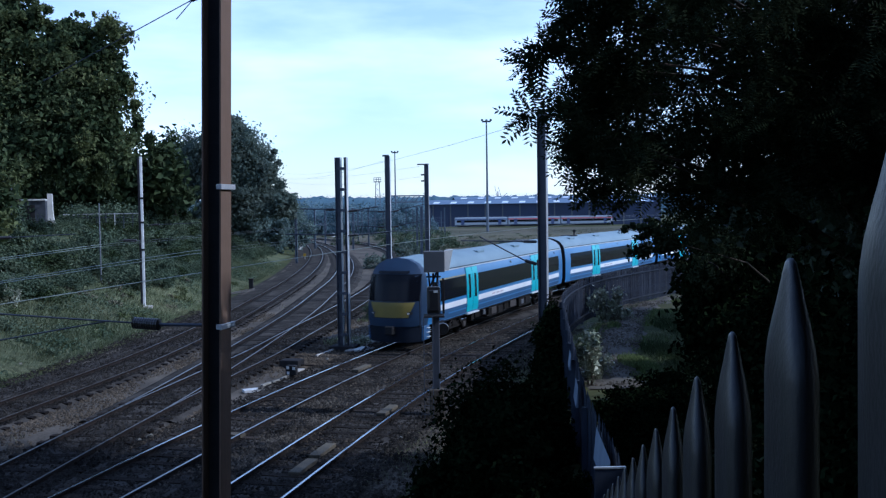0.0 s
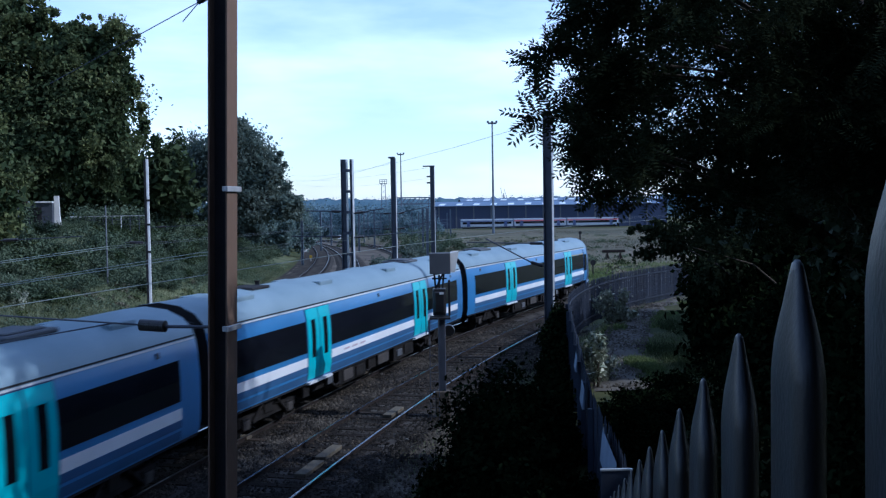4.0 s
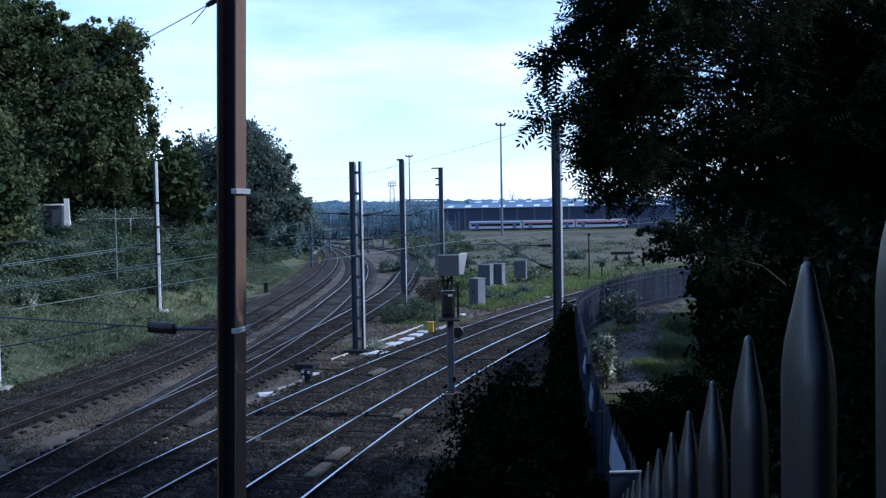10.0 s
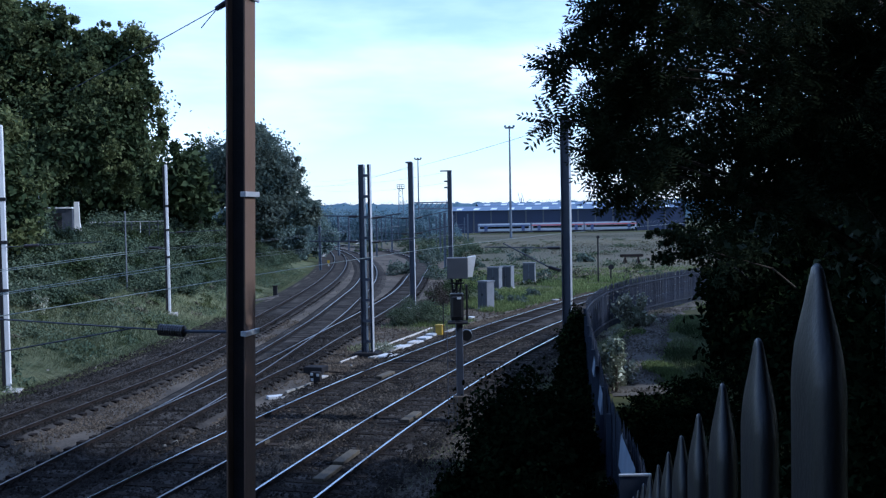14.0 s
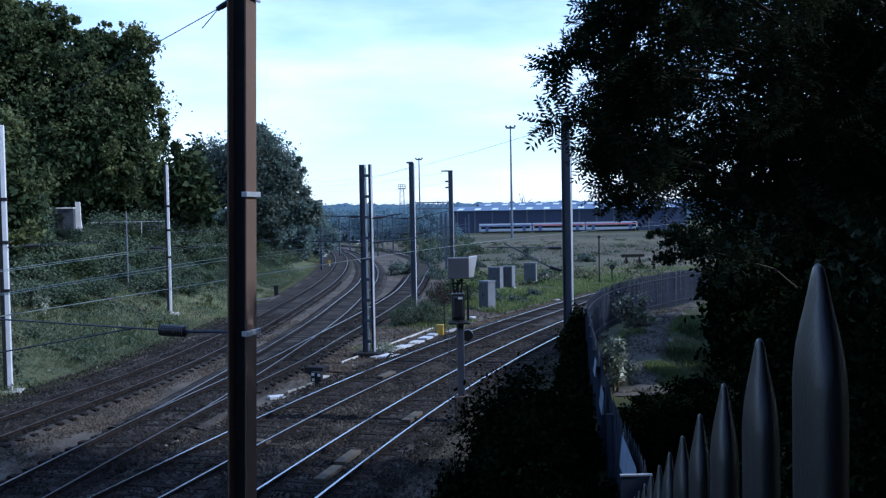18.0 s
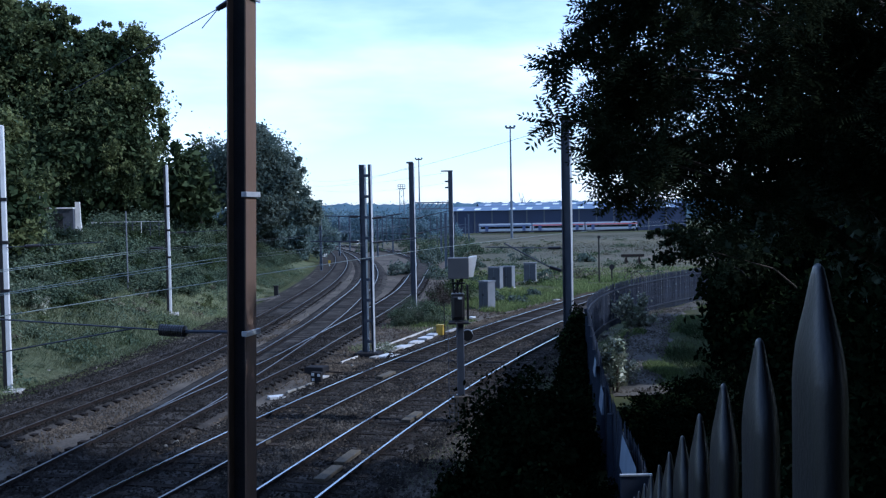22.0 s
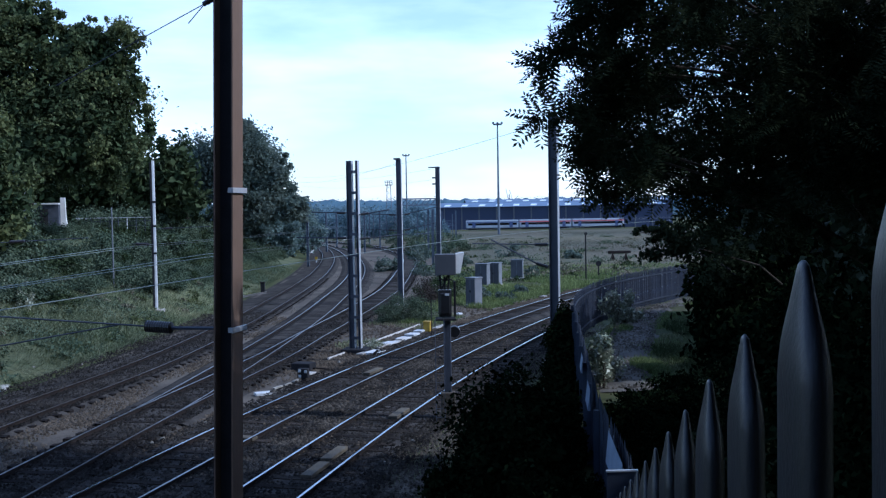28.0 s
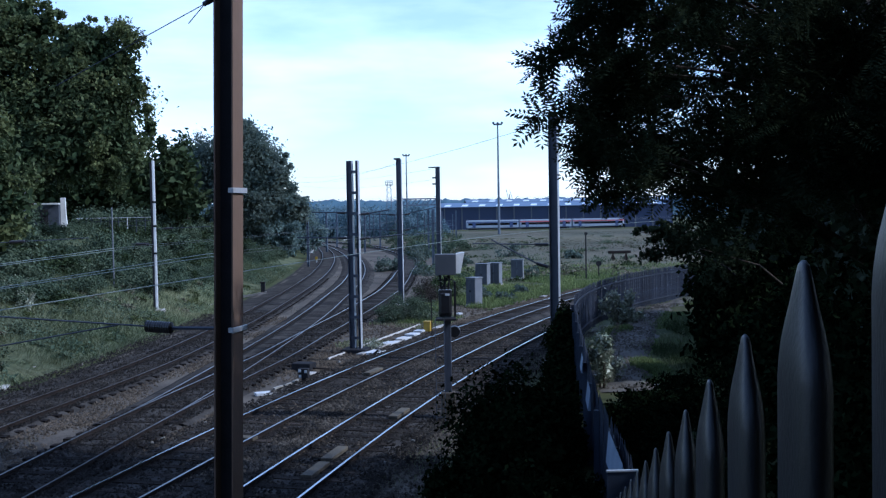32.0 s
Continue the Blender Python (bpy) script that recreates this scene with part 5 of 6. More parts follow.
for x, y, rz in ((-2.75, 22.7, -14), (-2.45, 24.2, -14), (-2.2, 36.6, -20), (-1.0, 28.9, -16), (-5.3, 26.2, 70)):
    ob = new("wooden_timber", TIMBER)
    ob.matrix_basis = pose(x, y, -0.12, 0, 0, rz)
    tagged(ob, "weathered pale timber lying between the rails", "timber", "timbers")
# lengths of old rail and pale rubble at the foot of the bank
for x, y, rz, ln in ((-13.6, 71.5, -17, 7.5), (-14.3, 66.5, -10, 3.2)):
    ob = thing("scrap_rail", "length of old rusty rail lying at the foot of the bank", "rail", pose(x, y, -0.24, 0, 0, rz), group="scrap rails", data=boxes("scrap_rail", [(-0.035, 0.035, -ln / 2, ln / 2, 0.1, 0.14), (-0.012, 0.012, -ln / 2, ln / 2, 0.02, 0.1), (-0.06, 0.06, -ln / 2, ln / 2, 0, 0.02)], "railtop_dull"))
so = thing("stop_block", "short dark timber post at the end of an old rail", "post", pose(-13.0, 76.5, -0.3))
part("post", box("post", -0.16, 0.16, -0.14, 0.14, 0, 0.75, "dark", 0.03), so)
part("cap", box("cap", -0.2, 0.2, -0.18, 0.18, 0.75, 0.83, "railrust", 0.02), so)
RUB = [mesh("rubble", [(a * rng.uniform(0.7, 1.2), b * rng.uniform(0.7, 1.2), c * rng.uniform(0.6, 1.2)) for a, b, c in ((-0.1, -0.08, 0), (0.1, -0.08, 0), (0.1, 0.08, 0), (-0.1, 0.08, 0), (-0.06, -0.05, 0.09), (0.07, -0.05, 0.1), (0.06, 0.05, 0.08), (-0.06, 0.05, 0.1))], [(0, 1, 5, 4), (1, 2, 6, 5), (2, 3, 7, 6), (3, 0, 4, 7), (4, 5, 6, 7)], "rubble") for k in range(4)]
for k in range(70):
    y = rng.uniform(30, 62)
    x = float(xat(T4, y)) - 3.5 - abs(rng.normal()) * 0.5
    s = rng.uniform(0.4, 1.3)
    ob = new("rubble_stone", RUB[k % 4])
    ob.matrix_basis = pose(x, y, ground_at(x, y) - 0.01, 0, 0, rng.uniform(0, 360)) @ Matrix.Diagonal((s, s, s, 1))
    tagged(ob, "pale stone lying at the edge of the bank", "stone", "loose pale stones")
for k in range(18):
    y = rng.uniform(19, 46)
    side = rng.randint(0, 4)
    x = float(xat((T1, T2, T3B, T1)[side], y)) + (rng.uniform(0.9, 2.2) if side < 3 else rng.uniform(-2.3, -1.0))
    s = rng.uniform(0.35, 0.8)
    ob = new("rubble_stone", RUB[k % 4])
    ob.matrix_basis = pose(x, y, -0.17, 0, 0, rng.uniform(0, 360)) @ Matrix.Diagonal((s, s, s, 1))
    tagged(ob, "pale stone lying beside the rails", "stone", "loose pale stones")

# buffer stop, posts in the yard
bs = thing("buffer_stop", "dark steel buffer stop at the end of a siding", "buffer stop", pose(21.5, 112, -0.4, 0, 0, 0))
part("beam", box("beam", -1.3, 1.3, -0.15, 0.15, 0.95, 1.25, "railrust", 0.03), bs)
for x in (-0.75, 0.75):
    part("upright", boxes("upright", [(x - 0.08, x + 0.08, -0.1, 0.1, 0, 1.0)], "railrust"), bs)
    part("strut", tube("strut", [(x, 0.1, 0.95), (x + 0.5, 1.2, 0.0)], 0.07, "railrust"), bs)
    part("front_strut", tube("front_strut", [(x, -0.1, 0.95), (x - 0.5, -0.6, 0.0)], 0.06, "railrust"), bs)


def yard_signal(x, y, h, head, label):
    t = thing("yard_post", label, "post", pose(x, y, -0.35), group="yard posts")
    part("pole", tube("pole", [(0, 0, 0), (0, 0, h)], 0.06, "dark"), t)
    bm = bmesh.new()
    bmesh.ops.create_cone(bm, cap_ends=True, segments=16, radius1=head, radius2=head, depth=0.1, matrix=Matrix.Translation((0, -0.08, h)) @ Matrix.Rotation(math.pi / 2, 4, "X"))
    part("head", done("head", bm, "dark"), t)
    return t


yard_signal(13.1, 83, 4.0, 0.13, "tall dark signal post in the yard")
yard_signal(14.8, 86.7, 1.25, 0.24, "short post with a round dark head")
mk = thing("marker_post", "small yellow trackside marker post", "post", pose(-13.6, 118, -0.35))
part("post", box("post", -0.06, 0.06, -0.06, 0.06, 0, 0.45, "lightgrey", 0.01), mk)
part("plate", box("plate", -0.15, 0.15, -0.09, -0.062, 0.4, 0.85, "yellow", 0.01), mk)
cr = thing("yard_crane", "distant lattice cranes above the depot roofs", "crane", pose(38, 470, -2.5))
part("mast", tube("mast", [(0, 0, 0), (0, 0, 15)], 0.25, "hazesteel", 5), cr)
for x0, x1, z1 in ((0, -1.5, 17.5), (0, 4.5, 14.2), (2.0, 0.2, 17)):
    part("jib", tube("jib", [(x0, 0, 10.5), (x1, 0, z1)], 0.14, "hazesteel", 4), cr)
white_boxes = boxes("location_case", [(-0.3, 0.3, -0.2, 0.2, 0, 1.0)], "whitepost", 0.02)
for x, y in ((-18.0, 150), (-21.5, 250), (-27.4, 248)):
    ob = new("location_case", white_boxes)
    ob.matrix_basis = pose(x, y, float(fall_at(y)) - 0.4, 0, 0, 20)
    tagged(ob, "small white trackside case near the far points", "case", "far cases")

# bushes in the fork of the lines
bush("grey-green bush in the fork of the lines", [(-1.5, 54.6, 0.3, 1.35, 1.1, 0.95), (-0.5, 54.4, 0.15, 0.95, 0.9, 0.7), (-2.3, 54.2, 0.1, 0.8, 0.8, 0.65)], 16000, 0.036, "scrub", 71, clumps=110)
bush("brown half-dead bush behind the signal", [(-0.4, 64, 0.5, 0.75, 0.7, 1.0), (0.3, 64.3, 0.25, 0.7, 0.6, 0.75), (-0.9, 63.5, 0.1, 0.6, 0.6, 0.6)], 7000, 0.04, "leaf_brown", 74, clumps=60)
bush("taller dark bush behind the fork", [(0.9, 68, 0.45, 1.5, 1.2, 0.95), (-0.3, 67, 0.2, 1.1, 1, 0.7)], 6000, 0.055, "leaf_dark", 72, clumps=50)
bush("low yellow-green weeds at the foot of the lattice mast", [(-2.7, 43.6, 0.0, 0.5, 0.4, 0.35)], 400, 0.05, "leaf_pale", 73)
for k, (x, y, s) in enumerate([(-4.5, 100, 1.5), (-0.6, 92, 1.3), (3, 110, 1.4), (10, 125, 1.6), (1.5, 140, 1.6), (17, 118, 1.2), (5.0, 66.5, 0.7), (9.0, 90, 0.8), (3.5, 68, 0.8), (6.6, 71.5, 0.6), (-1.6, 120, 2.0)]):
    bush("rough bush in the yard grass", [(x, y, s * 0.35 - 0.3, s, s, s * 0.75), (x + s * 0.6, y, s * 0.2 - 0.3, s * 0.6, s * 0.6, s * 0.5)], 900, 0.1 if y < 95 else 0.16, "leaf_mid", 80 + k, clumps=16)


# dark scrub between the far lines
for k, (x, y, s) in enumerate([(-0.4, 96, 1.0), (1.6, 101, 1.3), (-1.0, 128, 1.7), (1.2, 133, 1.9), (-3.2, 150, 2.0), (0.2, 156, 2.2), (-4.6, 172, 2.4), (-0.8, 178, 2.6), (3.0, 168, 2.2), (2.2, 190, 2.6), (-6.2, 198, 2.8), (-12.5, 168, 1.8), (4.5, 148, 1.6)]):
    bush("dark scrub standing between the far lines", [(x, y, s * 0.4 - 0.4, s, s * 0.8, s * 0.8), (x + s * 0.8, y + 1, s * 0.25 - 0.4, s * 0.8, s * 0.7, s * 0.6), (x - s * 0.7, y, s * 0.2 - 0.4, s * 0.7, s * 0.7, s * 0.5)], 1500, 0.13, "scrub", 330 + k, clumps=26)
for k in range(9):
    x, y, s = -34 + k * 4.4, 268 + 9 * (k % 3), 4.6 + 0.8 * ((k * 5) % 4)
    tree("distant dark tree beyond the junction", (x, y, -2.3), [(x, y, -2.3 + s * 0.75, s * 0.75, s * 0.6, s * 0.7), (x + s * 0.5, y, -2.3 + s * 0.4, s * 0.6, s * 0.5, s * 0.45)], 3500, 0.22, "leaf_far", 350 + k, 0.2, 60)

bush("yellow-green leafy shrub low on the bank", [(-20.3, 48, 2.3, 0.8, 0.7, 0.75), (-19.7, 47.6, 1.9, 0.6, 0.5, 0.5)], 1500, 0.06, "leaf_pale", 97, clumps=24)
bush("yellow-green leafy shrub high on the bank", [(-25.4, 63, 4.4, 0.9, 0.7, 0.8), (-24.8, 62.6, 4.0, 0.7, 0.5, 0.5)], 1400, 0.07, "leaf", 98, clumps=24)

# ---- fences ----
def palisade_pale():
    """A corrugated pale with a pointed head, 2 m high."""
    prof = [(-0.073, 0.0), (-0.04, 0.006), (-0.018, -0.02), (0.018, -0.02), (0.04, 0.006), (0.073, 0.0)]
    vs = [(x, y, z) for z in (0.0, 1.9) for x, y in prof] + [(-0.012, -0.004, 2.0), (0.012, -0.004, 2.0)]
    fs = [(i, i + 1, i + 7, i + 6) for i in range(5)] + [(6, 7, 12), (7, 8, 12), (8, 9, 13, 12), (9, 10, 13), (10, 11, 13)]
    return mesh("pale", vs, fs, "palisade")


fence = thing("palisade_fence", "blue-grey steel palisade fence between track and footpath", "fence")
fl = spline([(1.9, 9.6), (2.63, 12.9), (3.04, 17.8), (3.82, 24.4), (4.75, 32), (5.86, 39.7), (8.7, 48.2), (12.75, 55), (18.5, 62)], 0.155)
PALE = palisade_pale()
for i, (x, y) in enumerate(fl):
    j = min(i + 1, len(fl) - 1)
    k = max(0, j - 1)
    a = math.degrees(math.atan2(fl[j][1] - fl[k][1], fl[j][0] - fl[k][0]))
    part("pale", PALE, fence, "", pose(x, y, 0.45 + rng.uniform(-0.01, 0.01), rng.uniform(-0.6, 0.6), 0, a))
for z in (0.75, 2.1):
    part("rail", sweep("rail", fl[::6], z, [(0.02, 0.03), (0.06, 0.03), (0.06, -0.03), (0.02, -0.03)], "palisade", [0] * 4), fence, "steel fence rail")
for i in range(0, len(fl), 18):
    part("post", box("post", -0.05, 0.05, -0.03, 0.03, -0.1, 1.75, "palisade", 0.006), fence, "", pose(fl[i][0] - 0.06, fl[i][1], 0.45, 0, 0, -15))
endp = thing("metal_screen", "flat grey steel sheet closing the end of the fence", "metal screen", pose(2.46, 12.75, 0.45))
part("plate", box("plate", -0.205, 0.205, -0.01, 0.01, 0.5, 2.0, "palisade", 0.004), endp)
part("top_edge", box("top_edge", -0.21, 0.21, -0.02, 0.03, 2.0, 2.025, "galv", 0.003), endp)
part("leg", box("leg", -0.03, 0.03, 0.012, 0.06, -0.2, 1.9, "palisade"), endp)


# added pale strips imitate sun on the track side of the fence
sun_strips = thing("fence_boards", "pale strips standing in for sunlit stretches of the fence face", "boards", pose(0, 0, 0.45))
for y0, y1, z0, z1 in ((13.3, 15.4, 1.45, 1.95), (18.8, 19.9, 1.55, 1.95), (22.8, 23.8, 1.6, 1.95)):
    a, b = np.interp((y0, y1), fl[:, 1], fl[:, 0]) - 0.12
    part("sheet", mesh("sheet", [(a, y0, z0), (b, y1, z0), (b, y1, z1), (a, y0, z1), (a - 0.05, y0, z0), (b - 0.05, y1, z0)], [(0, 1, 2, 3), (3, 2, 5, 4), (0, 4, 5, 1), (0, 3, 4), (1, 5, 2)], "paleboard"), sun_strips)


def spear_pale():
    """A rolled steel pale, wide along the fence and shallow across it, that draws in to a blunt point."""
    n, vs, fs = 24, [], []
    rings = [(-1.75, 1.0), (-0.9, 1.0), (-0.058, 1.0), (-0.050, 0.965), (-0.040, 0.87), (-0.030, 0.71), (-0.021, 0.54), (-0.012, 0.39), (-0.006, 0.29), (-0.002, 0.21), (0.0, 0.09)]
    for z, s in rings:
        for k in range(n):
            a = 2 * math.pi * k / n
            c, d = math.cos(a), math.sin(a)
            rib = 1.0 + 0.05 * math.cos(6 * a) * s
            vs.append((0.0099 * s * math.copysign(abs(c) ** 0.85, c) * rib, 0.031 * s * math.copysign(abs(d) ** 0.85, d), z))
    for r in range(len(rings) - 1):
        for k in range(n):
            a, b = r * n + k, r * n + (k + 1) % n
            fs.append((a, b, b + n, a + n))
    fs.append(tuple(range(len(vs) - n, len(vs))))
    return mesh("pale", vs, fs, "pale", smooth=True)


rail_fence = thing("spiked_railing", "grey steel railing of pointed pales running down the slope", "railing")
SPEAR = spear_pale()


def railing_at(i):
    """Top of the pale number i of the railing that runs down the slope."""
    return 0.1718 + 0.0191 * i, 0.452 + 0.1446 * i, 5.8936 - 0.0531 * i


for i in range(-6, 34):
    x, y, z = railing_at(i)
    part("pale", SPEAR, rail_fence, "", pose(x, y, z, rng.uniform(-0.3, 0.3), rng.uniform(-0.3, 0.3), -7.5 + rng.uniform(-2, 2)))
for dz in (0.42, 1.5):
    a, b = railing_at(-6.5), railing_at(33.5)
    part("rail", tube("rail", [(a[0] + 0.03, a[1], a[2] - dz), (b[0] + 0.03, b[1], b[2] - dz)], 0.016, "pale", 8), rail_fence, "lower steel rail")

# footpath beyond the fence
pl = spline([(5.5, 28.5), (6.1, 31.8), (6.95, 35.4), (8.5, 41.5), (10.2, 47.8), (12.2, 53), (17, 59.5), (24, 66)], 0.6)
vs, fs = [], []
pr = [offset(pl, d) for d in (-1.0, -0.55, 0.0, 0.55, 1.0)]
for i in range(len(pl)):
    sway = 0.35 * noise.noise(Vector((i * 0.11, 3.0, 0)))
    for e, c in enumerate(pr):
        w = sway + (rng.uniform(-0.3, 0.3) + 0.5 * noise.noise(Vector((i * 0.25, e * 5.0, 1))) if e in (0, 4) else rng.uniform(-0.06, 0.06))
        vs.append((c[i][0] + w, c[i][1] + rng.uniform(-0.1, 0.1), ground_at(c[i][0] + w, c[i][1]) + (-0.05 if e in (0, 4) else 0.07) + rng.uniform(-0.02, 0.03)))
for i in range(len(pl) - 1):
    for k in range(4):
        a = i * 5 + k
        fs.append((a, a + 1, a + 6, a + 5))
tagged(new("footpath", mesh("footpath", vs, fs, "path", smooth=True)), "worn pale earth footpath beside the fence", "footpath", kind="structure")

def beside(d):
    return lambda y: np.interp(y, pl[:, 1], pl[:, 0]) + d


gravel = stones(14, 4500, 29, 54, beside(-0.95), beside(0.95), 0.045, 0.50, "rubble_grey", -0.2)
tagged(gravel, "loose gravel on the worn footpath", "gravel")


def along(n, seed, d0, d1, patch):
    """Points beside the footpath, in patches."""
    rg = np.random.RandomState(seed)
    j = rg.randint(3, len(pl) - 1, n)
    d = rg.uniform(d0, d1, n)
    t = pl[np.minimum(j + 1, len(pl) - 1)] - pl[j]
    t = t / np.linalg.norm(t, axis=1)[:, None]
    x, y = pl[j, 0] + t[:, 1] * d + rg.uniform(-0.3, 0.3, n), pl[j, 1] - t[:, 0] * d + rg.uniform(-0.3, 0.3, n)
    keep = [noise.noise(Vector((a * 0.45, b * 0.3, seed))) > patch for a, b in zip(x, y)]
    x, y = x[keep], y[keep]
    return np.c_[x, y, height(x, y) + 0.02]


def grass_patch(n, seed, x, y, rx, ry):
    """Points of one uneven patch of grass."""
    rg = np.random.RandomState(seed)
    a, r = rg.uniform(0, 6.283, n), np.sqrt(rg.uniform(0, 1, n)) * (1 + 0.25 * np.sin(3 * rg.uniform(0, 6.283, n)))
    px, py = x + rx * r * np.cos(a), y + ry * r * np.sin(a)
    return np.c_[px, py, height(px, py) + 0.03]


# bright patches paint pools of sun on the grass, dull ones the shade
blades("patch_grass", "grass patches beside the footpath, brighter green for the sun", np.vstack([grass_patch(2600, 51, 7.35, 33.2, 0.5, 1.5), grass_patch(1600, 52, 8.35, 44.2, 0.55, 1.6)]), 0.16, 0.024, "fieldblade", 53, 0.6)
blades("slope_grass", "dull grass on the shaded side of the footpath", np.vstack([grass_patch(4200, 54, 9.0, 34.5, 0.75, 3.0), grass_patch(3000, 55, 11.2, 42.0, 0.8, 3.2)]), 0.2, 0.024, "grass_shade", 56, 0.6)
blades("path_tufts", "short green grass growing over the footpath", np.vstack([along(7000, 41, 0.8, 2.2, -0.05), along(5000, 42, -1.7, -0.8, -0.1), along(4000, 43, -0.6, 0.9, 0.3)]), 0.11, 0.02, "fieldblade", 44, 0.6)

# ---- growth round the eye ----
bush("dense dark bush between the track and the fence", [(1.45, 19.6, 1.3, 1.3, 1.6, 1.3), (1.0, 19.2, 1.0, 0.7, 1.2, 1.1), (2.2, 20.5, 1.25, 0.8, 1.5, 1.1), (0.3, 18.0, 0.5, 0.65, 0.9, 0.7), (1.4, 16.8, 1.3, 1.1, 1.0, 1.2), (0.5, 17.0, 0.8, 0.8, 0.8, 0.9), (1.6, 14.6, 1.0, 0.9, 1.0, 1.1)], 15000, 0.06, "leaf_ivy_shade", 91, clumps=130, dense=True)
bush("ivy-covered bush at the foot of the mast", [(4.4, 33.5, 1.0, 0.5, 1.6, 1.1), (4.05, 31.0, 0.8, 0.5, 1.2, 0.9), (4.95, 37, 1.3, 0.45, 1.2, 1.0), (3.6, 27.5, 0.7, 0.5, 1.6, 0.9), (3.0, 24.0, 0.6, 0.5, 1.6, 0.8)], 9000, 0.07, "leaf_ivy_shade", 92, clumps=80, dense=True)
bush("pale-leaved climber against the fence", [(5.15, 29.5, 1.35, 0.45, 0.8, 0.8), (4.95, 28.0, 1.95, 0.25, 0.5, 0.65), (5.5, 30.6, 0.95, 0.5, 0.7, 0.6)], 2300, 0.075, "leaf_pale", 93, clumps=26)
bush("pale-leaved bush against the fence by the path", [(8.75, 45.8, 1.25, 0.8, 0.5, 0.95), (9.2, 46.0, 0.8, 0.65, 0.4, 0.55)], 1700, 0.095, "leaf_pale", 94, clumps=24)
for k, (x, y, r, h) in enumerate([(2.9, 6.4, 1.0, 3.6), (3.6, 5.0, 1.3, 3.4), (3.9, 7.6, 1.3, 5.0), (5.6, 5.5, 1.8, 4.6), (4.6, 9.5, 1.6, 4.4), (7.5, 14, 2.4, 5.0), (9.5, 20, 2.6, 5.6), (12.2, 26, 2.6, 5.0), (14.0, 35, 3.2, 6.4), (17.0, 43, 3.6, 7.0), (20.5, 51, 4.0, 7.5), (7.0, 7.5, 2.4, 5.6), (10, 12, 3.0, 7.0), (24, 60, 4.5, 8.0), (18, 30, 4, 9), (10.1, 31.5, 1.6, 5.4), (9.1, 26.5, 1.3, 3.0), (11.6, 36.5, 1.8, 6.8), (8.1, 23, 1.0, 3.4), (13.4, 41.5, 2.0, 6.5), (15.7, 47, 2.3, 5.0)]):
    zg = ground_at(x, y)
    bush("dark overgrown thicket beside the footpath", [(x, y, zg + h * 0.42, r, r, h * 0.5), (x - r * 0.35, y - r * 0.4, zg + h * 0.25, r * 0.8, r * 0.8, h * 0.32), (x + r * 0.5, y, zg + h * 0.7, r * 0.7, r * 0.8, h * 0.35)], 26000 if y < 10 else 9000 if y < 40 else 4500, 0.022 + 0.0032 * y, "leaf_ivy_shade", 100 + k, name="thicket", clumps=70, group="thickets", shell=0.75)


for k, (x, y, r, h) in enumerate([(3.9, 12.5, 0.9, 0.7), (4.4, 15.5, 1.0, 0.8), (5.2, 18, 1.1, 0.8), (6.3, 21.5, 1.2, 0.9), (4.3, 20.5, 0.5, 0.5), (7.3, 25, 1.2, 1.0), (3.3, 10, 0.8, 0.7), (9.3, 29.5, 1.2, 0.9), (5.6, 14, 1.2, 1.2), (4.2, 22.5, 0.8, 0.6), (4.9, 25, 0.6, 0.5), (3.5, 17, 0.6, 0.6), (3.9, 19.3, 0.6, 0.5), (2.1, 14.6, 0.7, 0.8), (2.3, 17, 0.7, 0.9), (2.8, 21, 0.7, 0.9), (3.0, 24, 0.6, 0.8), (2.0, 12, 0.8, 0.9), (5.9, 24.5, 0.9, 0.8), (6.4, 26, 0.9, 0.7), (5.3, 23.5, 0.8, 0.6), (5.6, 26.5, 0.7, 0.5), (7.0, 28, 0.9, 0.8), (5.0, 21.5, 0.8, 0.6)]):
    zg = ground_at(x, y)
    bush("low dark ivy and brambles on the slope", [(x, y, zg + h * 0.4, r, r, h * 0.6), (x + r * 0.5, y + r * 0.5, zg + h * 0.3, r * 0.7, r * 0.7, h * 0.5)], 2600, 0.055, "leaf_ivy_shade", 150 + k, name="bramble", clumps=40, group="brambles", shell=0.8)


# feathery-leaved tree that overhangs the view
def fronds(name, lobes, n, seed, mt, length=0.2, pairs=6, shell=0.5, clump=0.2, clumps=80):
    rg = np.random.RandomState(seed)
    c, nr = lobe_points(lobes, n, rg, shell, clump, clumps, 0.5)
    m = len(c)
    d = unit(nr * 0.6 + rg.normal(size=(m, 3)) * 0.6 + np.array([-0.3, 0, -0.05]))
    up = unit(np.cross(np.cross(d, rg.normal(size=(m, 3)) * 0.5 + np.array([0, 0, 1.0])), d))
    sd = np.cross(d, up)
    C, U, V = [], [], []
    L = length * rg.uniform(0.7, 1.3, (m, 1))
    for k in range(pairs):
        f = (k + 0.6) / pairs
        for s in (-1, 1):
            ax = unit(sd * s + d * 0.35 - up * 0.25)
            hl = L * 0.16 * (1 - 0.35 * abs(f - 0.45))
            C.append(c + d * L * f + ax * hl * 1.1 - up * L * 0.25 * f * f)
            U.append(ax * hl)
            V.append(d * hl * 0.42)
    C.append(c + d * L * 1.08 - up * L * 0.27)
    U.append(d * L * 0.12)
    V.append(sd * L * 0.06)
    return quads(name, np.vstack(C), np.vstack(U), np.vstack(V), mt)


loc = thing("feathery_tree", "dark overhanging tree with feathery divided leaves", "tree", pose(5.6, 10.5, ground_at(5.6, 10.5)), group="trees along the line")
bz = ground_at(5.6, 10.5)
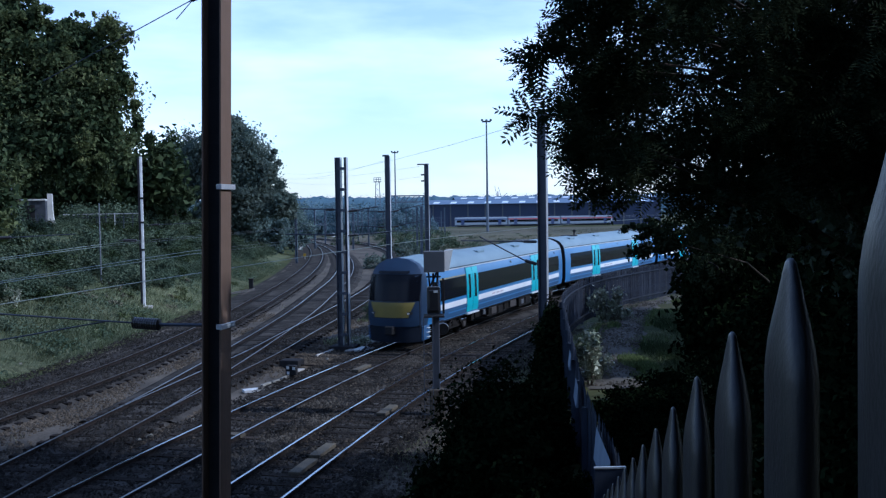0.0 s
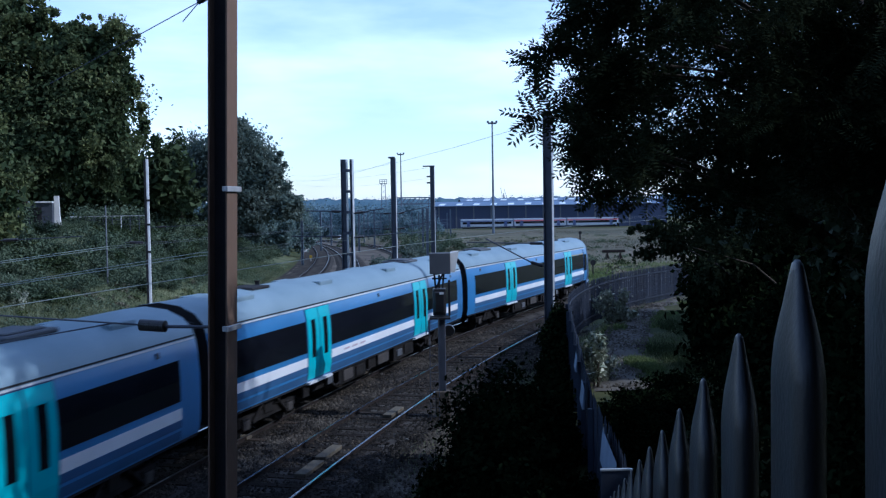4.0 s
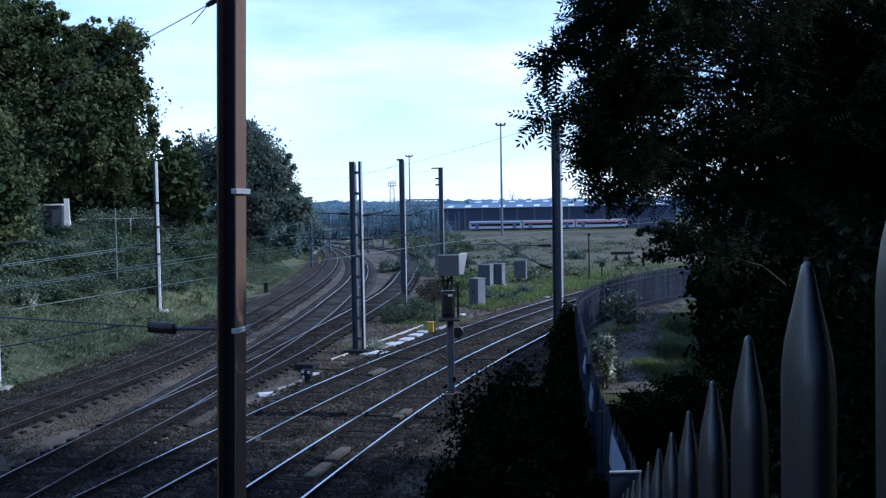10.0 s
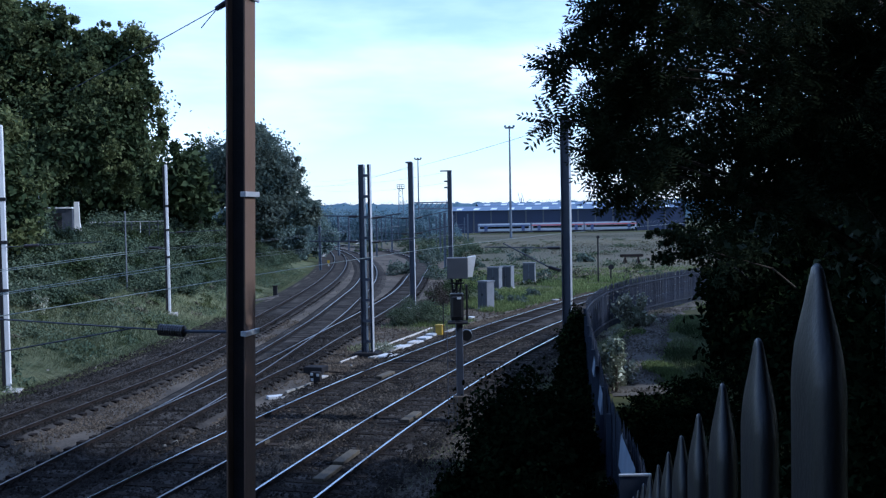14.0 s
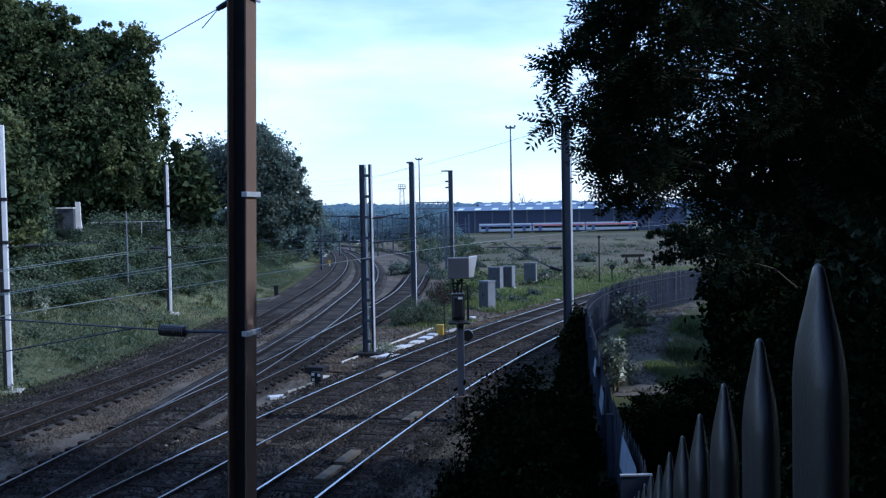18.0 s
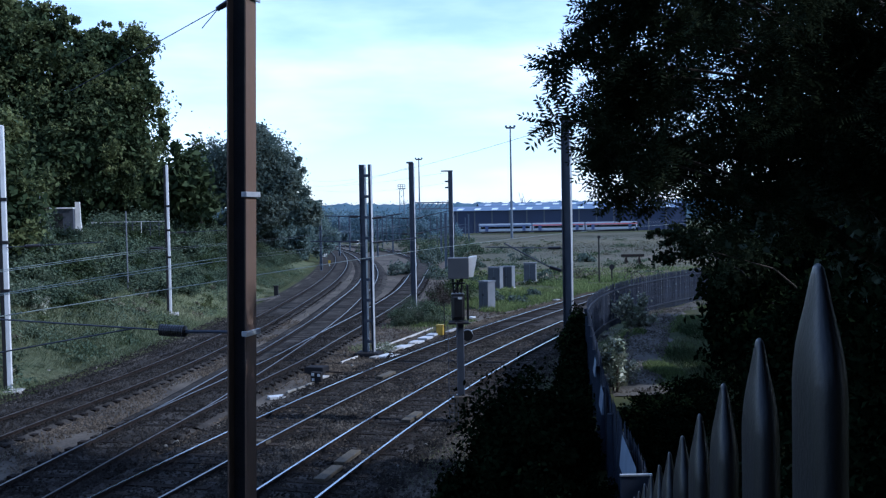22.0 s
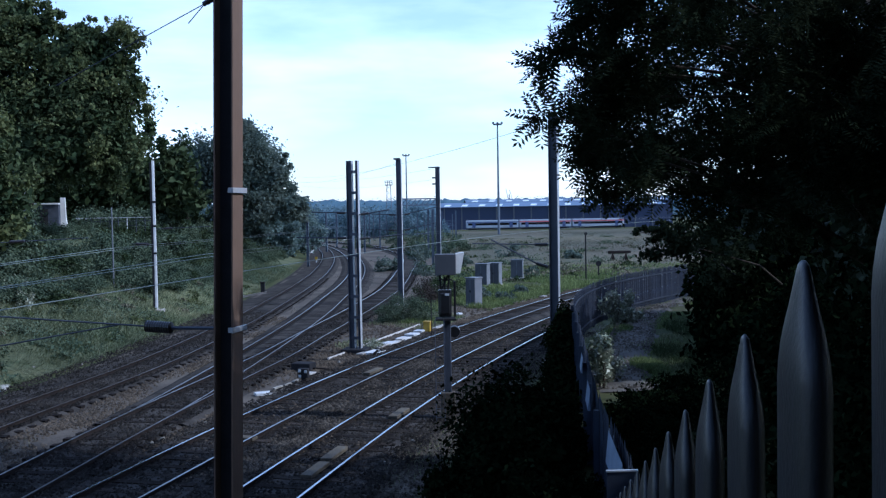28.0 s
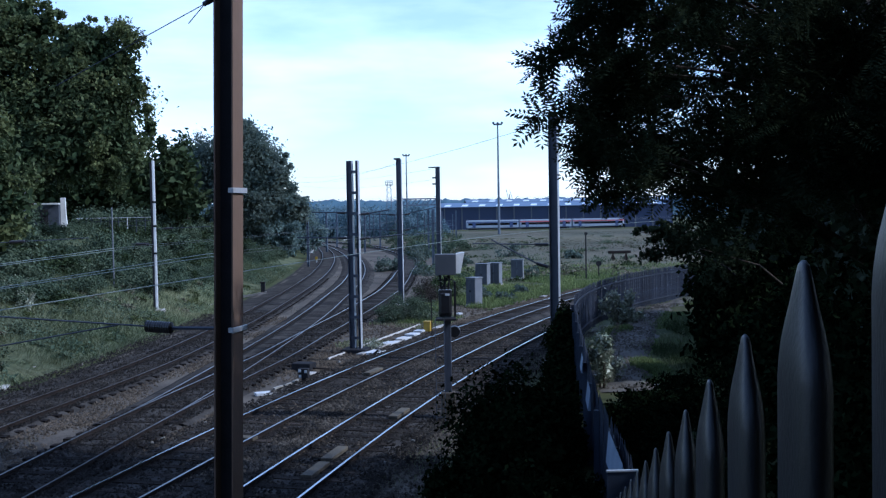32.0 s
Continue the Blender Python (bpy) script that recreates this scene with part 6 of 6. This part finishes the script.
part("trunk", trunk_mesh("trunk", [(0, 0, -0.3), (-0.1, 0, 2.0), (-0.4, -0.2, 4.5), (-0.9, -0.4, 7.2)], 0.22, 0.06), loc)
ROB = [(4.2, 9.6, 7.7, 1.8, 1.6, 1.5), (2.75, 9.3, 7.9, 1.1, 1.1, 1.0), (3.1, 9.2, 6.6, 1.35, 1.2, 0.62), (1.72, 9.1, 7.28, 0.62, 0.6, 0.22), (1.12, 9.0, 7.22, 0.34, 0.4, 0.15), (1.16, 9.0, 6.74, 0.36, 0.4, 0.04), (1.75, 9.1, 6.45, 0.4, 0.5, 0.3), (5.6, 10.0, 7.4, 2.0, 2.0, 1.6), (6.8, 10, 7.8, 2.0, 2.0, 1.7), (4.8, 9.8, 6.2, 1.6, 1.6, 0.9), (2.05, 9.2, 8.35, 0.6, 0.8, 0.4), (2.6, 9.3, 5.98, 0.65, 0.8, 0.2), (1.9, 9.2, 7.75, 0.5, 0.6, 0.3), (1.85, 9.3, 6.95, 0.45, 0.5, 0.35), (1.5, 9.2, 6.42, 0.22, 0.4, 0.2), (1.75, 9.2, 6.2, 0.42, 0.5, 0.2), (1.5, 9.2, 7.75, 0.3, 0.5, 0.3)]
for row in ROB[1:]:
    e = Vector(row[:3]) - Vector((5.6, 10.5, bz))
    st = Vector((-0.4, -0.2, 4.5)) if e.z < 6.5 else Vector((-0.7, -0.3, 6.0))
    part("limb", trunk_mesh("limb", [st, st.lerp(e, 0.55) + Vector((0, 0, 0.25)), e], 0.035, 0.006, n=6), loc)
BACK = [(3.4, 11.4, 7.95, 0.8, 0.6, 0.6), (2.75, 11.3, 6.45, 0.45, 0.5, 0.3), (2.75, 11.3, 7.6, 0.9, 0.7, 1.4), (3.5, 11.4, 6.6, 1.4, 0.7, 0.9), (2.9, 11.3, 6.55, 0.6, 0.6, 0.6), (4.4, 11.5, 8.0, 1.6, 0.8, 1.6), (6.2, 11.5, 7.8, 1.8, 0.8, 1.9), (2.15, 11.2, 8.2, 0.4, 0.5, 0.5), (1.95, 11.2, 6.75, 0.34, 0.4, 0.4), (1.85, 11.2, 7.3, 0.36, 0.4, 0.5), (2.1, 11.2, 6.9, 0.4, 0.4, 0.6)]
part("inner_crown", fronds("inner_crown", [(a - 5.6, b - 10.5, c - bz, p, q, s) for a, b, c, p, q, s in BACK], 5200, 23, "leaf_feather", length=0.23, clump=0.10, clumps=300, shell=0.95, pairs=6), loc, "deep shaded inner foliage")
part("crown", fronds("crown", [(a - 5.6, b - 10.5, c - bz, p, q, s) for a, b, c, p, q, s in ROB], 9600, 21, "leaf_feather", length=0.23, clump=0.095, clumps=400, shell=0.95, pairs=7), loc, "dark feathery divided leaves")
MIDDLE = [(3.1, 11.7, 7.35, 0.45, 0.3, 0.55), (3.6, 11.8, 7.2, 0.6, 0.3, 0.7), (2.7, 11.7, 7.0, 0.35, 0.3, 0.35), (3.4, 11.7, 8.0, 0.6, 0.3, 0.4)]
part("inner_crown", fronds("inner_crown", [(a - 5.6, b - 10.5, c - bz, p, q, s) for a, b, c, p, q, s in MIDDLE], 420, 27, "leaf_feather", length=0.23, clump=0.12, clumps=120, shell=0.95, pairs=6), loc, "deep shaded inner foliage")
# upper crown out of view, added to shade the train and near track
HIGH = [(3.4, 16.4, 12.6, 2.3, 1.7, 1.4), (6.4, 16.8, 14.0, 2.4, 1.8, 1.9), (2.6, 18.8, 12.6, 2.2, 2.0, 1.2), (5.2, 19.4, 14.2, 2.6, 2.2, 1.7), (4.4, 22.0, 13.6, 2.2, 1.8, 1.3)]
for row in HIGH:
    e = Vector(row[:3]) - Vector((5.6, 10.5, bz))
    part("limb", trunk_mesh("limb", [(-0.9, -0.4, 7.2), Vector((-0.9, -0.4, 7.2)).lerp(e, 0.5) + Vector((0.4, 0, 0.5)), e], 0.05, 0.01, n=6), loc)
part("high_crown", crown("high_crown", [(a - 5.6, b - 10.5, c - bz, p, q, s) for a, b, c, p, q, s in HIGH], 18000, 0.13, "leaf_feather", 25, 0.8, 0.18, 130), loc, "high leafy crown added out of view for shade")
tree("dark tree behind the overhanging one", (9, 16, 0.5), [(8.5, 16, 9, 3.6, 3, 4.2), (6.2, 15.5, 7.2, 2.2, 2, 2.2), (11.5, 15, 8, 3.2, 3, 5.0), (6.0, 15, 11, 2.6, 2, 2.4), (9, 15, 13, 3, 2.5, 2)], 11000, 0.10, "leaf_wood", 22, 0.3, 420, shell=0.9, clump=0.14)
sh = thing("shrub", "dark shrub reaching over the footpath", "shrub", pose(10.6, 30.8, ground_at(10.6, 30.8)))
zg = ground_at(10.6, 30.8)
part("stem", trunk_mesh("stem", [(0, 0, -0.2), (-0.5, -0.4, 2.6), (-1.6, -1.0, 4.0 - zg), (-3.4, -1.7, 4.9 - zg)], 0.06, 0.01, "dark", 6), sh)
part("foliage", crown("foliage", [(-1.2, -0.6, 4.4 - zg, 0.9, 0.8, 0.8), (-2.1, -1.2, 4.7 - zg, 0.7, 0.8, 0.6), (-2.8, -1.5, 5.0 - zg, 0.6, 0.7, 0.35), (-1.6, -0.6, 3.7 - zg, 0.7, 0.7, 0.6)], 4200, 0.06, "leaf_feather", 96, 0.7, 0.17, 60), sh)
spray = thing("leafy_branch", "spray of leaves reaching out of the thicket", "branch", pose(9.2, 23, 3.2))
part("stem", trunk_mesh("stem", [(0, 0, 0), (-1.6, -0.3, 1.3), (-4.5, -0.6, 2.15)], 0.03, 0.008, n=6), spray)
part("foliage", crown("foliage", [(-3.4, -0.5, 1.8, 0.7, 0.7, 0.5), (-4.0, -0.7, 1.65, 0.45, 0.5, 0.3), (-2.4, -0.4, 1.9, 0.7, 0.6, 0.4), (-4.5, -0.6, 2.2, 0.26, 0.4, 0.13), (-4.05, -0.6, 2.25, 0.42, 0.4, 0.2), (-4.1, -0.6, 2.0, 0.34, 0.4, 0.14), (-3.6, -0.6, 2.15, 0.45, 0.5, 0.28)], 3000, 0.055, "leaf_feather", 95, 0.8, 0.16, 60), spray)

# several of these stand out of view, added only to cast shade
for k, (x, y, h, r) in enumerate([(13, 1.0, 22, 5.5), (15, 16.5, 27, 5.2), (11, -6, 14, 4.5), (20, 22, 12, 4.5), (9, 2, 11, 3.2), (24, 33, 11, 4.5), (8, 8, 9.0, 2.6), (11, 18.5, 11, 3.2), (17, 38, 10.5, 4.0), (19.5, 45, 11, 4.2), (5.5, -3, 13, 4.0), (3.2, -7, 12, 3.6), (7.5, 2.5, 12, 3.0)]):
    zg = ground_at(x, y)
    tree("tall dark tree added to fill and shade the wood by the footpath", (x, y, zg), [(x, y, zg + h * 0.62, r, r, h * 0.36), (x - r * 0.5, y - r * 0.3, zg + h * 0.45, r * 0.7, r * 0.7, h * 0.25), (x + r * 0.4, y + r * 0.4, zg + h * 0.8, r * 0.6, r * 0.6, h * 0.22)], 6500 if y > 17 else 16000, 0.17 if y > 17 else 0.14, "leaf_wood", 200 + k, 0.25, 120, shell=0.8, clump=0.16)

# unseen tree with its crown overhead, added to darken the near growth
tree("unseen tall tree added to shade the viewpoint", (8.2, -1.5, ground_at(8.2, -1.5)), [(6.5, 0.5, 13.2, 4.5, 4.2, 2.2), (2.6, 0.5, 12.4, 4.2, 4, 1.9), (-0.6, -2.5, 12.2, 4, 4, 2), (10.5, 1, 14, 4, 4, 3)], 24000, 0.15, "leaf_wood", 240, 0.4, 300, shell=0.8, clump=0.2)
# unseen wall behind the eye, added to cut light on faces towards it
bridge = thing("road_bridge", "unseen brick wall with a track opening, added to block light from behind", "bridge", kind="structure")
part("wall", box("wall", -8.0, 45, -14.6, -13.4, -0.6, 8.4, "brick", 0.02), bridge)
part("wall", box("wall", -70, -24.5, -14.6, -13.4, -0.6, 8.4, "brick", 0.02), bridge)
part("deck", box("deck", -24.5, -8.0, -14.8, -13.2, 5.5, 8.4, "brick", 0.02), bridge)
# unseen tree row, added to block more of the rear sky
for k in range(9):
    x, y, h = -46 + k * 10.5, -24 + 3 * (k % 2), 19 + 2 * (k % 3)
    tree("unseen tall tree added behind to block low sky light", (x, y, 0), [(x, y, h * 0.6, 6.0, 4.5, h * 0.4), (x + 3, y, h * 0.35, 4.5, 4, h * 0.25)], 2600, 0.5, "leaf_dark", 260 + k, 0.35, 60, shell=0.8, clump=0.2)

# ---- hut and railings on the bank ----
hut = thing("trackside_hut", "small grey hut with a white end pier on the bank", "hut", pose(-30.85, 80, ground_at(-30.4, 80) + 0.02, 0, 0, 11))
part("wall", box("wall", -1.7, 1.1, -0.9, 0.9, 0, 2.3, "steel", 0.02), hut, "weathered grey walls")
part("chimney_breast", mesh("chimney_breast", [(1.1, -0.2, 0), (1.68, -0.2, 0), (1.68, 0.2, 0), (1.1, 0.2, 0), (1.12, -0.18, 1.3), (1.52, -0.18, 1.3), (1.52, 0.18, 1.3), (1.12, 0.18, 1.3), (1.12, -0.17, 2.85), (1.48, -0.17, 2.85), (1.48, 0.17, 2.85), (1.12, 0.17, 2.85)], [(0, 1, 5, 4), (1, 2, 6, 5), (2, 3, 7, 6), (3, 0, 4, 7), (4, 5, 9, 8), (5, 6, 10, 9), (6, 7, 11, 10), (7, 4, 8, 11), (8, 9, 10, 11)], "whitepost"), hut, "white flared end pier")
part("roof", box("roof", -1.9, 1.1, -1.05, 1.05, 2.3, 2.42, "whitepost", 0.02), hut, "white flat roof edge")
part("door", box("door", -0.5, 0.3, -0.93, -0.902, 0.05, 1.95, "dark", 0.01), hut)
lw = thing("low_store", "low dark store with a white coping beside the hut", "shed", pose(-30.5, 86, ground_at(-30, 86)))
part("wall", box("wall", 0, 2.7, 0, 1.6, -0.2, 1.05, "grey", 0.02), lw)
part("coping", box("coping", -0.08, 2.78, -0.08, 1.68, 1.05, 1.2, "whitepost", 0.02), lw, "white coping")
part("corner_post", box("corner_post", 2.72, 2.9, -0.1, 0.1, -0.2, 1.3, "whitepost", 0.02), lw, "white corner post")
rl = thing("bank_railing", "low grey railing along the top of the bank", "railing", pose(-28.6, 84, ground_at(-28.6, 84)))
for i in range(8):
    part("post", box("post", i * 0.75 - 0.03, i * 0.75 + 0.03, -0.03, 0.03, -0.1, 1.2, "whitepost" if i == 4 else "steel"), rl)
for z in (0.45, 0.85, 1.15):
    part("rail", box("rail", -0.1, 5.4, -0.02, 0.02, z, z + 0.05, "lightgrey" if z > 1 else "steel"), rl)
tp = thing("telegraph_pole", "thin grey pole among the shrubs", "pole", pose(-19.2, 60, ground_at(-19.2, 60)), data=tube("telegraph_pole", [(0, 0, -0.2), (0, 0, 4.9)], 0.05, "cabgrey", 8, 0.04))
ts = thing("warning_sign", "white triangular sign on a thin post", "sign", pose(-24.0, 59, ground_at(-24, 59)))
part("post", tube("post", [(0, 0, -0.2), (0, 0, 4.3)], 0.04, "steel"), ts)
part("plate", mesh("plate", [(-0.28, -0.05, 4.4), (0.28, -0.05, 4.4), (0, -0.05, 3.75), (-0.28, -0.07, 4.4), (0.28, -0.07, 4.4), (0, -0.07, 3.75)], [(0, 1, 2), (5, 4, 3), (0, 3, 4, 1), (1, 4, 5, 2), (2, 5, 3, 0)], "lightgrey"), ts)

vs, fs = [], []
yy = np.r_[np.arange(96, 200, 4), np.arange(200, 372, 8)]
for y in yy:
    a, b = float(xat(T3B, min(y, 250))) + 4.5, min(14 + 0.36 * y, float(xat(T1, min(y, 160))) - 3.5) if y < 150 else 14 + 0.36 * y
    for k in range(13):
        vs.append((a + (b - a) * k / 12, y, -0.27 + float(fall_at(y)) + rng.uniform(0, 0.05)))
for i in range(len(yy) - 1):
    for k in range(12):
        a = i * 13 + k
        fs.append((a, a + 1, a + 14, a + 13))
tagged(new("yard_ground", mesh("yard_ground", vs, fs, "yard", smooth=True)), "dry straw-coloured ground of the disused yard", "ground", kind="structure")

# ---- depot and distance ----
def shed(x0, x1, y0, y1, z0, zw, zr, bays, label):
    t = thing("depot_shed", label, "shed", pose(0, 0, 0))
    part("front_wall", box("front_wall", x0, x1, y0, y0 + 0.4, z0, zw, "shed"), t, "dark blue-grey cladding")
    part("back_wall", box("back_wall", x0, x1, y1 - 0.4, y1, z0, zr - 2, "shed"), t)
    part("end_wall", box("end_wall", x0, x0 + 0.4, y0 + 0.4, y1 - 0.4, z0, zw, "shed"), t)
    part("end_wall", box("end_wall", x1 - 0.4, x1, y0 + 0.4, y1 - 0.4, z0, zw, "shed"), t)
    ym = (y0 + y1) / 2
    part("roof", mesh("roof", [(x0 - 0.5, y0 - 1, zw), (x1 + 0.5, y0 - 1, zw), (x1 + 0.5, ym, zr), (x0 - 0.5, ym, zr), (x1 + 0.5, y1, zw), (x0 - 0.5, y1, zw)], [(0, 1, 2, 3), (3, 2, 4, 5)], "shedroof"), t, "pale grey pitched roof")
    w = (x1 - x0) / bays
    sl = (zr - zw) / (ym - y0 + 1)
    for i in range(bays):
        a = x0 + w * i + w * 0.25
        vs = [(a, y0 + 1, zw + sl * 2 + 0.15), (a + w * 0.35, y0 + 1, zw + sl * 2 + 0.15), (a + w * 0.5, y0 + 9, zw + sl * 10 + 0.15), (a + w * 0.15, y0 + 9, zw + sl * 10 + 0.15)]
        part("skylight", mesh("skylight", vs, [(0, 1, 2, 3)], "skylight"), t, "white roof light")
        part("cladding_post", box("cladding_post", a, a + 0.5, y0 - 0.15, y0 - 0.01, z0, zw, "grey"), t)
    return t


shed(4, 96, 402, 440, -2.9, 6.5, 8.4, 13, "long dark depot shed with roof lights")
shed(17, 110, 446, 480, -2.9, 8.6, 10.0, 12, "second depot shed behind with pale roof")


def coach(x, y, yaw, stripe, label):
    t = thing("stabled_coach", label, "train", pose(x, y, -2.35, 0, 0, yaw), group="trains standing at the depot")
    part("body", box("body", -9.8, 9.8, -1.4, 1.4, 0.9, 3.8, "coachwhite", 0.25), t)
    part("underframe", box("underframe", -9.0, 9.0, -1.2, 1.2, 0.2, 0.9, "dark"), t)
    part("window_band", box("window_band", -9.2, 9.2, -1.44, -1.41, 1.9, 2.75, "trainglass"), t)
    part("stripe", box("stripe", -9.8, 9.8, -1.43, -1.405, 2.85, 3.2, stripe), t)
    for i in (-7, 7):
        part("door", box("door", i - 0.6, i + 0.6, -1.46, -1.43, 1.0, 3.0, "navy"), t)
    return t


coach(23.5, 372, 2, "navy", "white coach with dark windows standing at the depot")
coach(43.5, 372.6, 2, "red", "white coach with a red stripe standing at the depot")
coach(63.5, 373.2, 2, "red", "white coach with a red stripe beyond its neighbour")


def flood_mast(x, y, z1, label):
    t = thing("floodlight_mast", label, "floodlight mast", pose(x, y, -2.6), group="floodlight masts")
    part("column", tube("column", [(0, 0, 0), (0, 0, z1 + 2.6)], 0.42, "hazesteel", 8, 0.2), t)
    part("lamp_bar", boxes("lamp_bar", [(-1.3, 1.3, -0.2, 0.2, z1 + 2.1, z1 + 2.6), (-1.6, -1.0, -0.3, 0.3, z1 + 2.5, z1 + 3.1), (1.0, 1.6, -0.3, 0.3, z1 + 2.5, z1 + 3.1), (-0.3, 0.3, -0.3, 0.3, z1 + 2.5, z1 + 3.0)], "steel"), t)


flood_mast(21.0, 300, 31.5, "tall grey floodlight mast over the depot")
flood_mast(-9.6, 420, 29, "distant floodlight mast behind the yard")
lt = thing("lattice_tower", "distant lattice tower with a platform top", "tower", pose(-18.3, 450, -2.5))
for x in (-1.0, 1.0):
    for y in (-1.0, 1.0):
        part("leg", tube("leg", [(x * 1.4, y * 1.4, 0), (x * 0.8, y * 0.8, 20)], 0.12, "hazesteel", 5), lt)
for i in range(7):
    z = 2 + i * 2.6
    part("brace", tube("brace", [(-1.2, -1.2, z), (1.2, -1.2, z + 2.4)], 0.07, "hazesteel", 4), lt)
    part("brace", tube("brace", [(1.2, -1.2, z), (-1.2, -1.2, z + 2.4)], 0.07, "hazesteel", 4), lt)
part("platform", box("platform", -1.6, 1.6, -1.6, 1.6, 19.6, 19.9, "hazesteel"), lt)
for x in (-1.6, -0.5, 0.5, 1.6):
    part("lamp_post", box("lamp_post", x - 0.12, x + 0.12, -1.6, -1.4, 19.9, 21.6, "hazesteel"), lt)
for z in (20.7, 21.5):
    part("lamp_rail", box("lamp_rail", -1.7, 1.7, -1.62, -1.42, z, z + 0.2, "hazesteel"), lt)

gan = thing("signal_gantry", "distant lattice gantry across the lines", "gantry", pose(-1.9, 205, -1.5))
for x in (-4.6, 3.1):
    part("leg", boxes("leg", [(x - 0.35, x - 0.2, -0.2, 0.2, 0, 9.4), (x + 0.2, x + 0.35, -0.2, 0.2, 0, 9.4)], "hazesteel"), gan)
part("beam", boxes("beam", [(-4.9, 3.4, -0.3, 0.3, 8.2, 8.45), (-4.9, 3.4, -0.3, 0.3, 9.5, 9.75)], "hazesteel"), gan)
for i in range(8):
    part("brace", tube("brace", [(-4.8 + i, -0.2, 8.4), (-3.8 + i, -0.2, 9.6)], 0.12, "hazesteel", 4), gan)

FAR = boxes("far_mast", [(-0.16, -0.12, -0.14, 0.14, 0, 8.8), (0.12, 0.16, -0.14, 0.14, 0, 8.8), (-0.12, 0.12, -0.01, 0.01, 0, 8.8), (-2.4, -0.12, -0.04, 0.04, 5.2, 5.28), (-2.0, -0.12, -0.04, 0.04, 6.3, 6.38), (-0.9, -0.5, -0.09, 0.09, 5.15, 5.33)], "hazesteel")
for x, y, rz in ((-13.6, 110, 180), (-15.7, 150, 170), (-9.6, 145, 0), (0.3, 105, 5), (-16.5, 175, 0), (-12.2, 200, 0), (-26, 220, 0), (-6, 190, 0), (-3, 240, 0), (-17, 260, 0), (-33, 290, 0), (6, 260, 0), (-30, 95, 180), (4.5, 170, 0), (-8.3, 235, 0), (-21, 182, 0), (-8.2, 162, 180), (-19.5, 208, 0), (-10, 228, 0), (-1.2, 214, 180), (2.2, 182, 0), (-14, 246, 0), (-0.2, 128, 180)):
    ob = new("distant_mast", FAR)
    ob.matrix_basis = pose(x, y, float(fall_at(y)) - 0.4, 0, 0, rz) @ Matrix.Diagonal((0.8, 0.8, 0.72, 1))
    tagged(ob, "distant steel overhead line mast with bracket arms", "mast", "distant masts")


def far_woods():
    rg = np.random.RandomState(77)
    lobes = []
    for k in range(150):
        y = rg.uniform(520, 900)
        x = rg.uniform(-0.25, 0.5) * y
        h = rg.uniform(5, 9)
        lobes.append((x, y, -2 + h * 0.6, rg.uniform(8, 15), 6, h))
    for k in range(110):
        y = rg.uniform(300, 420)
        x = rg.uniform(-0.3, 0.0) * y
        h = rg.uniform(4, 7.5)
        lobes.append((x, y, -2 + h * 0.6, rg.uniform(4, 8), 4, h))
    for k in range(90):
        y = rg.uniform(1200, 1800)
        x = rg.uniform(-0.3, 0.5) * y
        lobes.append((x, y, ground_at(x, y) + 6, rg.uniform(20, 40), 12, rg.uniform(8, 12)))
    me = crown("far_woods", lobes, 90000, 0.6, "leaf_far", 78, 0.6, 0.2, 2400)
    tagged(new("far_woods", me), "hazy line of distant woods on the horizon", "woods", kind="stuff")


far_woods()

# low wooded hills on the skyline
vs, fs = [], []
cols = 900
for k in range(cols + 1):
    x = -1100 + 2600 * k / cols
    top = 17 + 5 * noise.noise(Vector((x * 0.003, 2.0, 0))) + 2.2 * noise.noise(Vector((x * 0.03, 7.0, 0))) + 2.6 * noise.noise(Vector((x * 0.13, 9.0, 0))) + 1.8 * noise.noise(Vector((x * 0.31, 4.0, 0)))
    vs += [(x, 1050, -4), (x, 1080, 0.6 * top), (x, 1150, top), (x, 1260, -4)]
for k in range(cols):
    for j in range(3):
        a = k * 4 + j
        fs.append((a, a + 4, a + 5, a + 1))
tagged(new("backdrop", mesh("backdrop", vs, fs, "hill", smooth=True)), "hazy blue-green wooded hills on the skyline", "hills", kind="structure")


# ---- the run of the train ----
def motions():
    """The three cars run along the first line; arc length counts from the point level with y = 20."""
    u = np.r_[0, np.cumsum(np.linalg.norm(np.diff(T1, axis=0), axis=1))]
    u = u - np.interp(20, T1[:, 1], u)

    def at(s):
        return Vector((np.interp(s, u, T1[:, 0]), np.interp(s, u, T1[:, 1]), 0))

    def run(t):
        if t <= 7:
            return 69.6 - 10.6 * t - 0.025 * t * t
        return run(7) - 11.4 * (t - 7)

    times = [i * 0.5 for i in range(0, 21)] + [12, 14, 16, 18, 20, 22, 24, 26, 28, 30, 32]
    for car, back, turn in ((car_front, -35.4, 0), (car_mid, -11.8, 0), (car_rear, 11.8, 180)):
        rows = []
        for t in times:
            s = run(t) + back
            a, b = at(s - 8), at(s + 8)
            d = a - b
            mid = (a + b) / 2
            rows.append((t, pose(mid.x, mid.y, 0, 0, 0, math.degrees(math.atan2(d.y, d.x)) - 90 + turn)))
        walk(car, rows)


motions()
